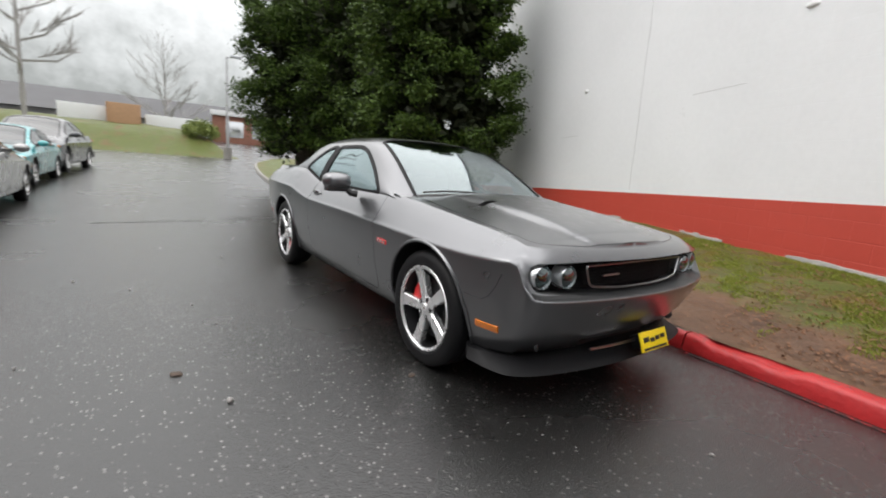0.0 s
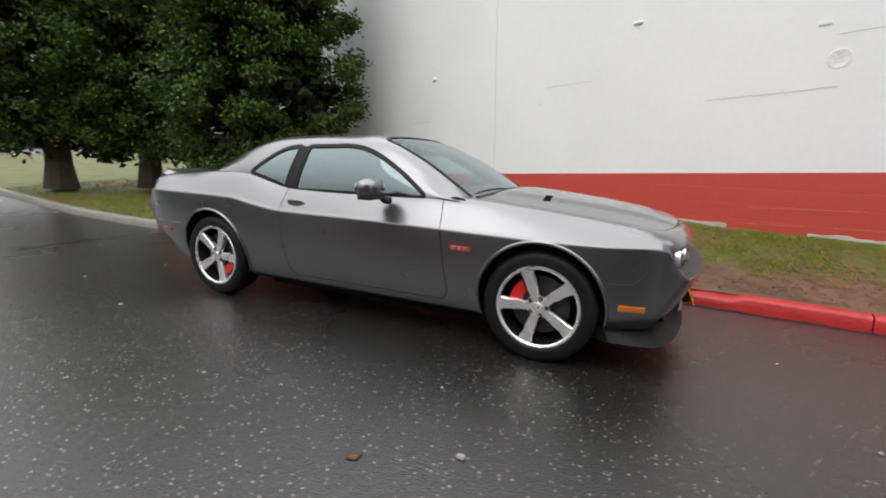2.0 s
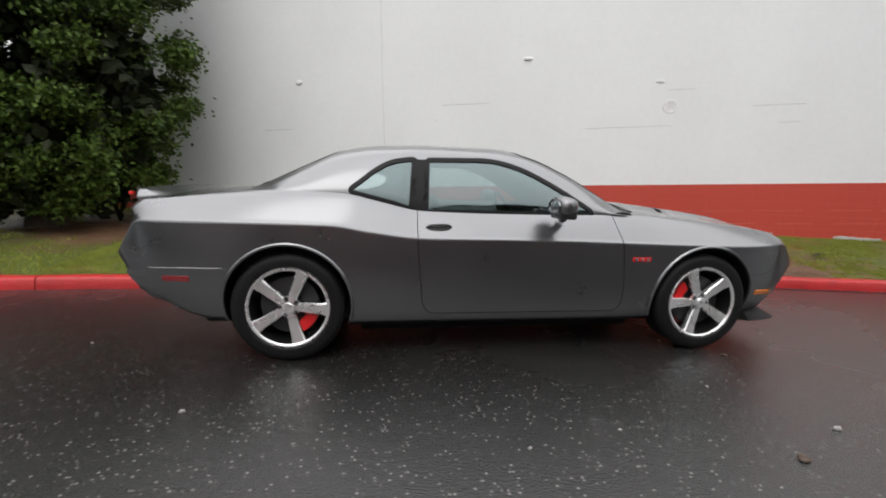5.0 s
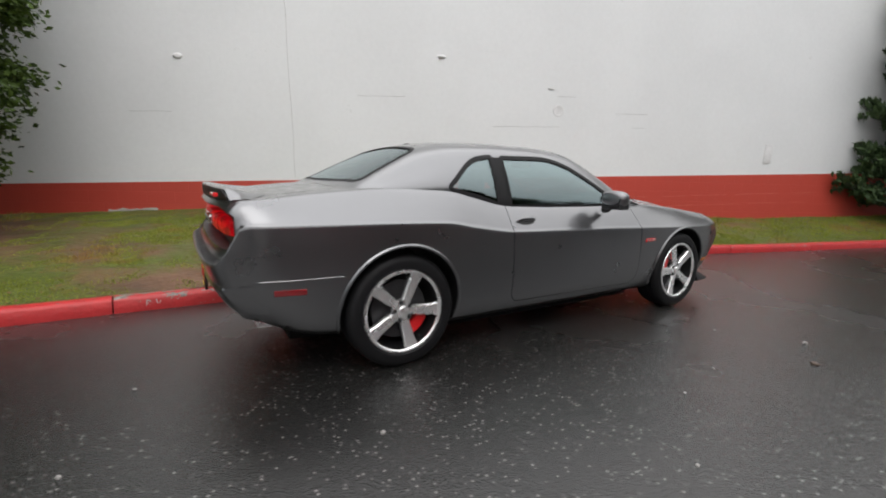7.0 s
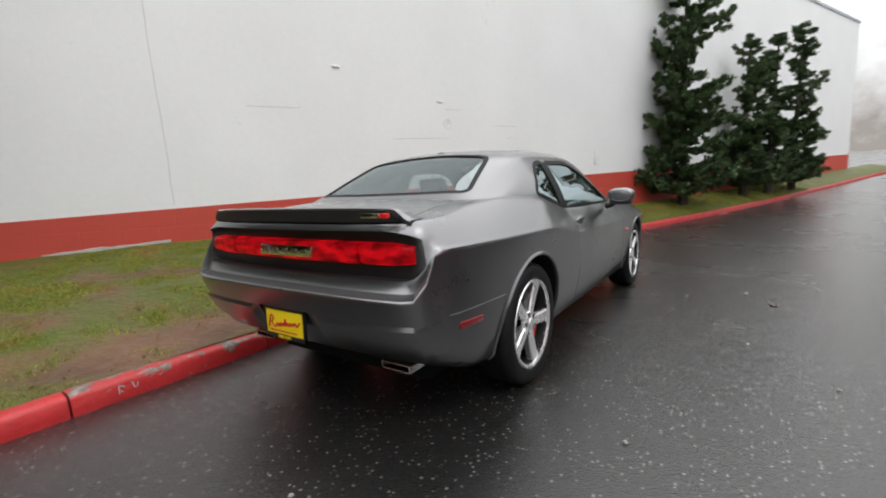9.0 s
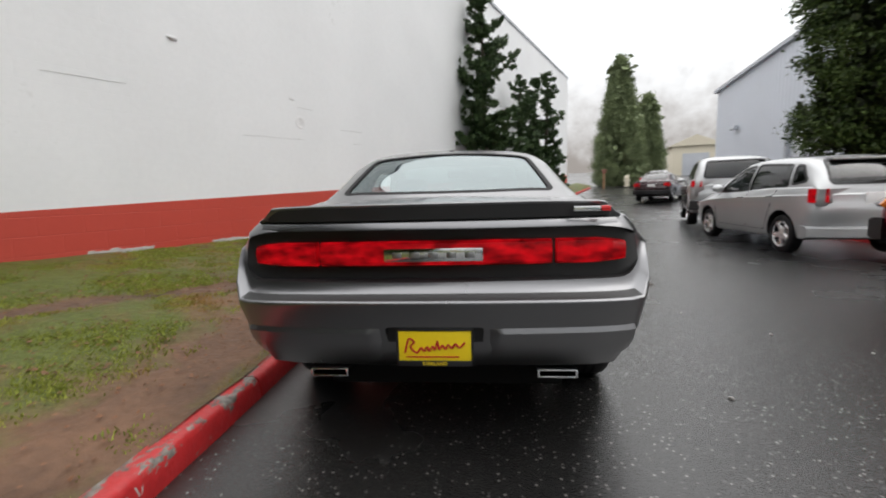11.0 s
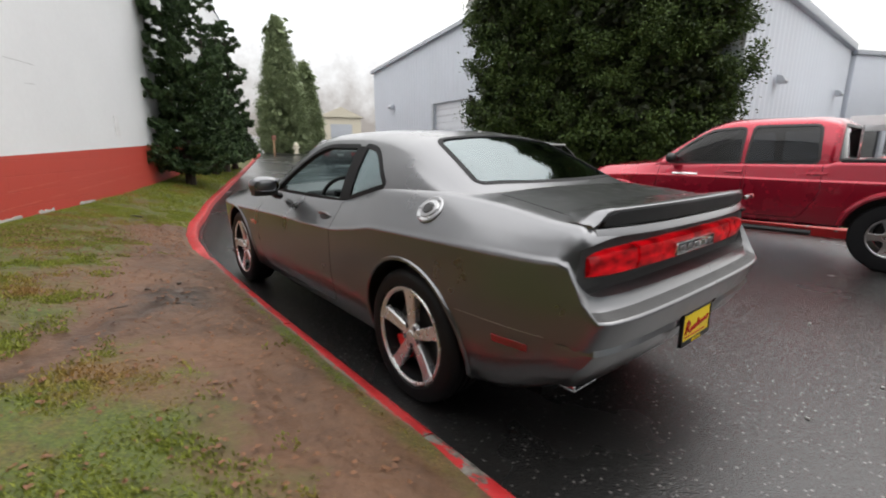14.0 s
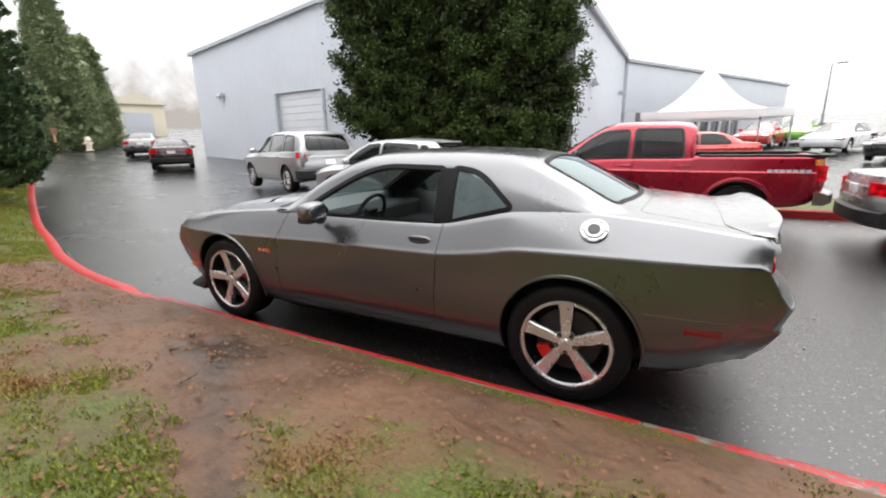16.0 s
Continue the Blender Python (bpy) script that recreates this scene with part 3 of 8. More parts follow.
# ---- ground, kerbs, lawn, the painted wall ----
def lie(x, y):
    """The height of the asphalt: level under the parked car, rising slowly all round."""
    r = np.hypot(np.maximum(0, np.maximum(np.asarray(x, float) - 4, -np.asarray(x, float) - 6)), np.maximum(0, -np.asarray(y, float) - 5))
    return np.where(r < 15, 0.0017 * r * r, 0.3825 + 0.05 * (np.minimum(r, 120) - 15))


def wall_y(x):
    """The painted wall's face."""
    return 4.48 - 0.371 * np.asarray(x, float)


kerb_line = curve([-30, -24, -18, -12, -8, -5.5, -3, 0, 2.2, 3.6, 5, 6.5, 8.5, 10.5, 15, 20, 36],
                  [6.0, 3.6, 2.5, 1.75, 1.2, 1.06, 1.09, 1.08, 1.03, 0.93, 0.68, 0.25, -0.32, -0.98, -2.55, -4.4, -10.3])


def spill(x):
    """Where soil has crept over the back of the kerb."""
    return step(-3.4, -2.2, x) - step(2.0, 2.5, x)


def lawn_z(x, y):
    """The grass bank between the kerb and the wall."""
    k, w = kerb_line(x), np.maximum(wall_y(x), kerb_line(x) + 1.2)
    u = np.clip((y - k - 0.15) / (w - k - 0.15), 0, 1.6)
    top = np.interp(x, [-30, -12, -5, -1, 4, 8, 11, 20, 36], [1.4, 0.55, 0.40, 0.58, 0.48, 0.46, 0.53, 0.9, 1.7])
    edge = 0.115 + 0.019 * spill(x)
    return lie(x, np.minimum(y, 0)) + edge + (top - lie(x, 0) - edge) * (u ** 0.8)


def sheet(xs, ys, zf, keep=None):
    X, Y = np.meshgrid(xs, ys, indexing="ij")
    Z = zf(X, Y)
    V = np.stack([X, Y, Z], -1).reshape(-1, 3)
    n = len(ys)
    I, J = np.meshgrid(np.arange(len(xs) - 1), np.arange(n - 1), indexing="ij")
    a = (I * n + J).ravel()
    F = np.stack([a, a + n, a + n + 1, a + 1], 1)
    return V, F


def spaced(edges):
    return np.unique(np.concatenate([np.linspace(a, b, c, endpoint=True) for a, b, c in edges]))


gx = spaced([(-600, -60, 10), (-60, -12, 17), (-12, 12, 25), (12, 60, 17), (60, 600, 10)])
V, F = sheet(gx, gx, lambda x, y: lie(x, y))
ground = fast("ground", V, F, ASPHALT, smooth=True)
tagged(ground, "wet dark asphalt parking lot with pale stones and tar", "ground", kind="structure")

# the lawn, with worn muddy ground along the kerb
lx = spaced([(-30, -8, 45), (-8, 8, 161), (8, 36, 71)])
lu = np.linspace(0, 1, 61)


def bare(x, y):
    """How much grass grows: none on the trodden strip by the kerb beside the car, thin on patches."""
    d = y - kerb_line(x)
    strip = np.exp(-((d - 0.38) / 0.46) ** 2) * (step(-3.8, -2.4, x) - step(3.8, 6.0, x))
    strip = strip + np.exp(-(((x - 0.75) / 1.1) ** 2 + ((d - 0.6) / 0.55) ** 2))
    rut = np.exp(-(((x - 0.55) * 0.578 + (y - 1.75) * 0.816) / 0.17) ** 2) * (step(-3, -1.5, x) - step(0.8, 1.3, x))
    mixed = (step(-0.6, 0.3, x) - step(2.8, 3.6, x)) * step(0.8, 1.2, d)
    far = np.exp(-((d - 0.9) / 0.6) ** 2) * (step(3.0, 3.8, x) - step(7, 9.5, x))
    west = 1.2 * np.exp(-((d - 1.9) / 0.7) ** 2) * (step(-6, -5, x) - step(-2.5, -1.5, x))
    tree = np.exp(-(((x + 5.6) / 1.6) ** 2 + ((y - 4.4) / 1.1) ** 2))
    moss = np.exp(-((d - 0.14) / 0.045) ** 2) * (step(-2.4, -2.0, x) - step(1.2, 1.6, x))
    return np.clip(0.66 + 0.30 * moss - 0.5 * np.minimum(strip, 1.1) - 0.42 * rut - 0.13 * mixed - 0.12 * far - 0.16 * west - 0.6 * tree, 0, 1)


def soaked_ground(x, y):
    """Where the mud is churned and wet: beside the front wheel, and along the rut that leaves it."""
    hole = np.exp(-(((x - 0.60) / 0.36) ** 2 + ((y - 1.68) / 0.28) ** 2))
    rut = np.exp(-(((x - 0.35) * 0.578 + (y - 1.85) * 0.816) / 0.10) ** 2) * (step(-2.2, -1.2, x) - step(0.6, 1.0, x))
    return np.clip(1.1 * hole + 0.7 * rut, 0, 1)


LX, LU = np.meshgrid(lx, lu, indexing="ij")
LK = kerb_line(LX) + 0.13 - 0.034 * spill(LX) + 0.012 * np.sin(LX * 7.3) * np.sin(LX * 2.9 + 1)
LW = np.where(LX < -12, LK + 10, np.maximum(wall_y(LX) + 0.02, LK + 0.9))
LY = LK + (LW - LK) * LU ** 1.15
LZ = lawn_z(LX, LY)
rough_ground = np.array([noise.fractal(Vector((x * 1.7, y * 1.7, 0.3)), 0.9, 2.0, 4) for x, y in zip(LX.ravel(), LY.ravel())]).reshape(LX.shape)
churn = np.array([noise.fractal(Vector((x * 6, y * 6, 7.3)), 0.8, 2.1, 3) for x, y in zip(LX.ravel(), LY.ravel())]).reshape(LX.shape)
mud = 1 - bare(LX, LY) / 0.66
LZ = LZ + step(0, 0.12, LU) * (0.022 * rough_ground + 0.05 * mud * churn - 0.02 * mud)
n = len(lu)
I, J = np.meshgrid(np.arange(len(lx) - 1), np.arange(n - 1), indexing="ij")
a = (I * n + J).ravel()
lawn = fast("lawn", np.stack([LX, LY, LZ], -1).reshape(-1, 3), np.stack([a, a + n, a + n + 1, a + 1], 1), LAWN, smooth=True)
tagged(lawn, "thin winter grass bank worn to brown mud by the kerb", "lawn", kind="structure")
layer = lawn.data.attributes.new("grass", "FLOAT", "POINT")
layer.data.foreach_set("value", bare(LX, LY).ravel())
layer = lawn.data.attributes.new("wet", "FLOAT", "POINT")
layer.data.foreach_set("value", soaked_ground(LX, LY).ravel())


# kerb stones: one object each, with a broken top beside the car's nose
def kerb_stone(x0, x1, material, label, h=0.125, chip=None, lean=0.0):
    n = max(3, int((x1 - x0) / 0.09))
    xs = np.linspace(x0 + 0.006, x1 - 0.006, n + 1)
    ys = kerb_line(xs)
    dy = np.gradient(ys, xs)
    nx, ny = -dy / np.hypot(1, dy), 1 / np.hypot(1, dy)
    base = lie(xs, ys)
    prof = [(0.0, -0.08), (0.0, 0.03), (0.012, h - 0.03), (0.022, h - 0.01), (0.045, h), (0.078, h + 0.002), (0.125, h + 0.003), (0.15, h - 0.01), (0.152, -0.05)]
    verts, faces, k = [], [], len(prof)
    for i in range(n + 1):
        cut = 0.0
        if chip and chip[0] < xs[i] < chip[1]:
            cut = chip[2] * (0.75 + 0.35 * noise.noise(Vector((xs[i] * 9, 0.2, 0))))
        wob = 0.005 * noise.noise(Vector((xs[i] * 3, 1.7, 0)))
        for d, z in prof:
            top = z > h * 0.6
            zz = z - (cut if top and d < 0.14 else 0) + (wob if top else 0)
            verts.append((xs[i] + nx[i] * (d + wob), ys[i] + ny[i] * (d + wob), base[i] + max(zz, -0.08)))
    for i in range(n):
        for p in range(k - 1):
            faces.append((i * k + p, (i + 1) * k + p, (i + 1) * k + p + 1, i * k + p + 1))
    faces += [tuple(range(k)), tuple(range(len(verts) - 1, len(verts) - k - 1, -1))]
    bm = solid(verts, faces)
    bmesh.ops.recalc_face_normals(bm, faces=bm.faces)
    if isinstance(material, list):
        bm.faces.index_update()
        for f in bm.faces:
            f.material_index = 1 if f.index % 8 >= 5 and f.index < 8 * n else 0
    ob = part("kerb_stone", bm, material, angle=40)
    return tagged(ob, label, "kerb", group="kerb stones", kind="structure")


joints = [-5.5, -4.35, -3.14, -1.92, -0.3, 1.2, 2.15, 3.75, 5.6, 7.4, 9.3, 11.4, 13.6, 16, 18.5, 21, 24, 27, 30.5, 34]
for a0, b0 in zip(joints, joints[1:]):
    worn = -3.2 < a0 < 1.0
    kerb_stone(a0, b0, [KERB_RED, MUD_TOP] if -2.0 < a0 < 2.0 else KERB_WORN if worn else KERB_RED, "kerb stone with chipped, worn red paint" if worn else "concrete kerb stone painted bright red",
               chip=(2.34, 2.82, 0.045) if a0 == 2.15 else None)
west = [-29, -25, -22, -19.5, -17, -14.5, -12, -9.6, -7.4, -5.52]
for a0, b0 in zip(west, west[1:]):
    kerb_stone(a0, b0, KERB_GREY, "bare wet grey concrete kerb stone")


# the wall: painted block, white over a red band, on a bare footing
WALL_TILT = 0.040
wall_at = thing("wall_north", "white painted block wall with a red band along its foot", "wall", kind="structure")
wd = Vector((1, -0.371, 0)).normalized()
wnrm = Vector((0.371, 1, 0)).normalized()


def wall_slab(name, s0, s1, z0, z1, material, proud, thick, label=""):
    """A slab of the wall from s0 to s1 along it; heights are functions of x."""
    verts = []
    ss = np.linspace(s0, s1, 25)
    for s in ss:
        p = Vector((0, 4.48, 0)) + wd * s
        for d, zf in ((-proud, z0), (-proud, z1), (thick, z1), (thick, z0)):
            q = p + wnrm * d
            verts.append((q.x, q.y, zf(p.x)))
    faces = [(0, 1, 2, 3), tuple(range(len(verts) - 1, len(verts) - 5, -1))]
    for i in range(len(ss) - 1):
        for k in range(4):
            faces.append((4 * i + k, 4 * i + 4 + k, 4 * i + 4 + (k + 1) % 4, 4 * i + (k + 1) % 4))
    bm = solid(verts, faces)
    bmesh.ops.recalc_face_normals(bm, faces=bm.faces)
    return part(name, bm, material, wall_at, label, angle=30)


def band_top(x):
    return 1.085 + WALL_TILT * x if x < 12 else 1.565 + 0.036 * (x - 12)


wall_slab("white_wall", -9.5, 33, band_top, lambda x: 7.6 + 0.06 * x, WHITE_WALL, 0.0, 0.4)
wall_slab("red_band", -9.5, 33, lambda x: float(lawn_z(np.array(x), wall_y(x))) - 0.06, band_top, RED_WALL, 0.004, 0.4)
wall_slab("footing", -9.5, 33, lambda x: -0.3, lambda x: float(lawn_z(np.array(x), wall_y(x))) - 0.06, FOOTING, 0.03, 0.42)
wall_slab("parapet_cap", -9.6, 33.1, lambda x: 7.6 + 0.06 * x, lambda x: 7.72 + 0.06 * x, METAL_TRIM, 0.05, 0.45)


# marks on the wall
def on_wall(x, z, proud=0.0):
    q = Vector((x, float(wall_y(x)), z)) - wnrm * proud
    return Matrix(((wd.x, 0, -wnrm.x, q.x), (wd.y, 0, -wnrm.y, q.y), (0, 1, 0, q.z), (0, 0, 0, 1)))


PATCH = mat("painted_over_patch", (0.70, 0.70, 0.705), 0.6, vary=0.12, scale=9, fine=60, bump=0.01, bump_scale=30)
for px, pz, pr, sq in ((1.61, 3.31, 0.05, 0.6), (-2.47, 3.0, 0.045, 1.0), (-6.0, 3.2, 0.05, 0.8)):
    knob = lathe([(0.0, 0.035), (pr * 0.6, 0.03), (pr, 0.008), (pr * 1.15, -0.005)], 16)
    part("wall_knob", moved(knob, on_wall(px, pz) @ Matrix.Rotation(radians(90), 4, "X") @ Matrix.Diagonal((1.5, 1, sq, 1))), PATCH, wall_at)
ringed = lathe([(0.0, 0.002), (0.085, 0.002), (0.095, 0.005), (0.105, 0.005), (0.12, -0.003)], 30)
part("round_patch", moved(ringed, on_wall(3.79, 2.50) @ Matrix.Rotation(radians(90), 4, "X")), PATCH, wall_at)
part("small_patch", moved(box((-0.06, -0.02, -0.004), (0.06, 0.02, 0.012), 0.006), on_wall(3.62, 2.90)), PATCH, wall_at)
part("wall_vent", moved(box((-0.10, -0.20, -0.004), (0.10, 0.20, 0.014), 0.006), on_wall(8.42, 1.86)), PATCH, wall_at)
CRACK = mat("open_hairline_crack", (0.34, 0.34, 0.33), 0.8, vary=0.3, scale=8, fine=60)
crack = [on_wall(-0.81 - 0.032 * (z - 1.2) + 0.012 * noise.noise(Vector((z * 3, 0.4, 0))), z, 0.0) @ Vector((0, 0, 0.0005)) for z in np.linspace(1.1, 5.5, 60)]
part("settling_crack", tube(crack, 0.003, 4), CRACK, wall_at)
for cx, cz, cl in ((2.57, 2.146, 1.25), (3.75, 2.76, 0.35), (5.3, 2.25, 0.25), (4.9, 2.5, 0.7), (0.2, 2.55, 0.8), (-3.2, 2.1, 0.6)):
    line = [on_wall(cx + t, cz + WALL_TILT * t + 0.012 * noise.noise(Vector((t * 4, cz, 0)))) @ Vector((0, 0, 0.0004)) for t in np.linspace(0, cl, 20)]
    part("bed_joint_crack", tube(line, 0.0032, 4), CRACK, wall_at)
# paler broken strips: light caught by the mortar ledges, put into colour
LIT_LEDGE_RED = mat("light_catching_red_joint", (0.62, 0.20, 0.15), 0.7, vary=0.3, scale=6, fine=40)
rng = random.Random(31)
for z0, first_x, last_x in ((0.612, 2.6, 9.4), (0.818, 3.2, 9.8)):
    x = first_x
    while x < last_x:
        run = rng.uniform(0.4, 1.1)
        line = [on_wall(x + t, z0 + 0.045 * (x + t - 4.25) + 0.003 * noise.noise(Vector((9 * (x + t), z0, 0)))) @ Vector((0, 0, 0.0042)) for t in np.linspace(0, run, 10).tolist()]
        part("course_joint", tube(line, 0.0028, 4), LIT_LEDGE_RED, wall_at)
        x += run + rng.uniform(0.04, 0.35)
for k, (x0, x1) in enumerate(((1.9, 3.0), (-2.2, -0.9), (0.4, 1.1), (3.8, 4.6), (5.0, 5.4), (-3.6, -2.9), (6.2, 6.8))):
    n = 14
    flake = [(x0 + (x1 - x0) * i / n, 0.01 + 0.05 * abs(noise.noise(Vector((i * 0.9, k * 3.1, 0))))) for i in range(n + 1)]
    verts = []
    for x, h in flake:
        zb = float(lawn_z(np.array(x), wall_y(x)))
        for d, z in ((-0.022, zb - 0.05), (-0.014, zb + 0.008 + h), (-0.002, zb + 0.014 + h)):
            q = Vector((x, float(wall_y(x)), z)) + wnrm * d
            verts.append(tuple(q))
    bm = solid(verts, [(3 * i + a, 3 * i + 3 + a, 3 * i + 4 + a, 3 * i + 1 + a) for i in range(n) for a in (0, 1)])
    part("bare_patch", bm, FOOTING, wall_at)

# ---- trees ----
def sprays(name, centres, outward, per, spread, size, material, parent, seed, droop=0.25, label="", long=1.7):
    """A crown: clumps of small, bent leaf sprays round many centres."""
    rng = np.random.default_rng(seed)
    C = np.repeat(np.asarray(centres, float), per, 0)
    O = np.repeat(np.asarray(outward, float), per, 0)
    N = len(C)
    P = C + rng.normal(0, 1, (N, 3)) * np.asarray(spread)
    d = O * 0.8 + rng.normal(0, 0.55, (N, 3))
    d[:, 2] -= droop
    d /= np.linalg.norm(d, axis=1)[:, None]
    side = np.cross(d, rng.normal(0, 1, (N, 3)))
    side /= np.linalg.norm(side, axis=1)[:, None] + 1e-9
    s = size * rng.uniform(0.6, 1.35, (N, 1))
    up = np.cross(side, d)
    a = P - d * s * long * 0.5
    b = P + side * s * 0.5 + up * s * 0.12
    c = P + d * s * long * 0.5 - np.array([0, 0, 1]) * s * 0.15
    e = P - side * s * 0.5 + up * s * 0.12
    V = np.stack([a, b, c, e], 1).reshape(-1, 3)
    F = np.arange(4 * N).reshape(-1, 4)
    return fast(name, V, F, material, parent, label)


def crown_points(count, z0, z1, radius, seed, clump=0.45, inner=0.35, x=0.0, y=0.0):
    """Centres of clumps in a crown whose radius follows height, with bulges and gaps."""
    rng = np.random.default_rng(seed)
    out, nor = [], []
    while len(out) < count:
        u = rng.uniform()
        z, a = z0 + (z1 - z0) * u, rng.uniform(0, 2 * math.pi)
        r0 = float(radius(u))
        bulge = noise.fractal(Vector((math.cos(a) * 1.4 + seed, math.sin(a) * 1.4, z * 0.75)), 0.9, 2.0, 3)
        if bulge < -0.4:
            continue
        depth = 1 - inner * rng.uniform() ** 2
        r = r0 * depth * (1 + clump * 0.5 * bulge)
        out.append((x + r * math.cos(a), y + r * math.sin(a), z))
        nor.append((math.cos(a), math.sin(a), 0.25))
    return out, nor


def broad_conifer(label, at, height, radius, seed, count=420, per=150, size=0.05, spread=0.145, z0=1.0, material=None, trunk=0.22, lean=0.0, limbs=9):
    t = thing("conifer_tree", label, "tree", at)
    rng = random.Random(seed)
    bits = [tube([(0, 0, -0.15), (0.03, 0, 0.5), (0.05, 0.02, height * 0.4), (lean, 0, height * 0.95)], [trunk * 1.35, trunk, trunk * 0.7, 0.03], 10)]
    for i in range(limbs):
        a, h = rng.uniform(0, 6.28), rng.uniform(z0, height * 0.8)
        r = float(radius((h - z0) / (height - z0))) * 0.8
        bits.append(tube([(0.03, 0, h), (0.5 * r * math.cos(a), 0.5 * r * math.sin(a), h + 0.1), (r * math.cos(a), r * math.sin(a), h + 0.35)], [0.06, 0.04, 0.012], 6))
    part("trunk", join(*bits), BARK, t)
    C, N = crown_points(count, z0, height, radius, seed, clump=0.7)
    sprays("crown", C, N, per, (spread, spread, spread * 0.75), size, material or CEDAR, t, seed)
    # a core that lets little daylight through; its dark sprays carry the crown's shade
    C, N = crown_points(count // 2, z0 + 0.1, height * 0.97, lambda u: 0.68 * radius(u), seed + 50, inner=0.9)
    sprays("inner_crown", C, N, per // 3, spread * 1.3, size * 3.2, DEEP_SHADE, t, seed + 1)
    return t


def ragged_pine(label, at, height, seed, reach=1.5, tiers=26, z0=0.35):
    """A narrow pine: bushy at its foot, then a bent stem with long, upswept, unequal boughs and gaps between them."""
    t = thing("pine_tree", label, "tree", at)
    rng = random.Random(seed)
    stem = [(0.10 * math.sin(seed + 3.0 * u) * u, 0.08 * math.cos(seed + 2.3 * u) * u, -0.1 + (height + 0.1) * u) for u in np.linspace(0, 1, 9).tolist()]
    bits = [tube(stem, [0.13 * (1 - u) + 0.012 for u in np.linspace(0, 1, 9).tolist()], 8)]
    C, N = [], []
    for i in range(tiers):
        u = i / (tiers - 1)
        h = z0 + (height - z0) * u * 0.98
        sx, sy = 0.10 * math.sin(seed + 3.0 * h / height) * h / height, 0.08 * math.cos(seed + 2.3 * h / height) * h / height
        for k in range(rng.randint(4, 5) if u < 0.4 else rng.randint(2, 3)):
            a = rng.uniform(0, 6.28)
            r = reach * (1 - u) ** 0.5 * (rng.uniform(0.45, 1.0) if u < 0.45 else rng.uniform(0.35, 1.35)) + 0.10
            lift = rng.uniform(0.12, 0.55) * r
            sag = rng.uniform(0.0, 0.10) * r
            pts = []
            for f in np.linspace(0, 1, 6).tolist():
                bend = a + 0.35 * f * math.sin(seed + i + k)
                pts.append((sx + f * r * math.cos(bend), sy + f * r * math.sin(bend), h - sag * math.sin(math.pi * f) + lift * f ** 2.2))
            bits.append(tube(pts, [0.026, 0.022, 0.017, 0.013, 0.009, 0.004], 5))
            m = max(3, int(r / 0.05))
            for j in range(m):
                f = 0.14 + 0.86 * (j + rng.random()) / m
                q = min(4, int(f * 5))
                p, p1 = Vector(pts[q]), Vector(pts[q + 1])
                p = p + (p1 - p) * (f * 5 - q)
                w = 0.115 * r * math.sin(math.pi * min(1, f * 0.9)) + 0.02
                C.append((p.x + rng.gauss(0, w), p.y + rng.gauss(0, w), p.z + rng.gauss(0.01, 0.02)))
                d = (p1 - Vector(pts[q])).normalized()
                N.append((d.x, d.y, d.z + 0.45))
    part("trunk", join(*bits), BARK, t)
    sprays("needles", C, N, 25, (0.042, 0.042, 0.032), 0.055, PINE, t, seed, droop=-0.05, long=2.6)
    return t


def cone_tree(label, at, height, width, seed):
    t = thing("conical_tree", label, "tree", at)
    part("trunk", tube([(0, 0, -0.2), (0, 0, height * 0.9)], [0.25, 0.05], 8), BARK, t)
    shape = curve([0, 0.08, 0.3, 0.7, 0.93, 1], [0.8 * width, width, 0.92 * width, 0.48 * width, 0.12 * width, 0.03])
    C, N = crown_points(520, 0.3, height, shape, seed, clump=0.16, inner=0.25)
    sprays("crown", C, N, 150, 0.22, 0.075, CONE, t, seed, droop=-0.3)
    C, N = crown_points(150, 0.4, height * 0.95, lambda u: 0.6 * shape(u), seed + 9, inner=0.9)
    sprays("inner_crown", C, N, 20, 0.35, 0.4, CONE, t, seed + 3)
    return t


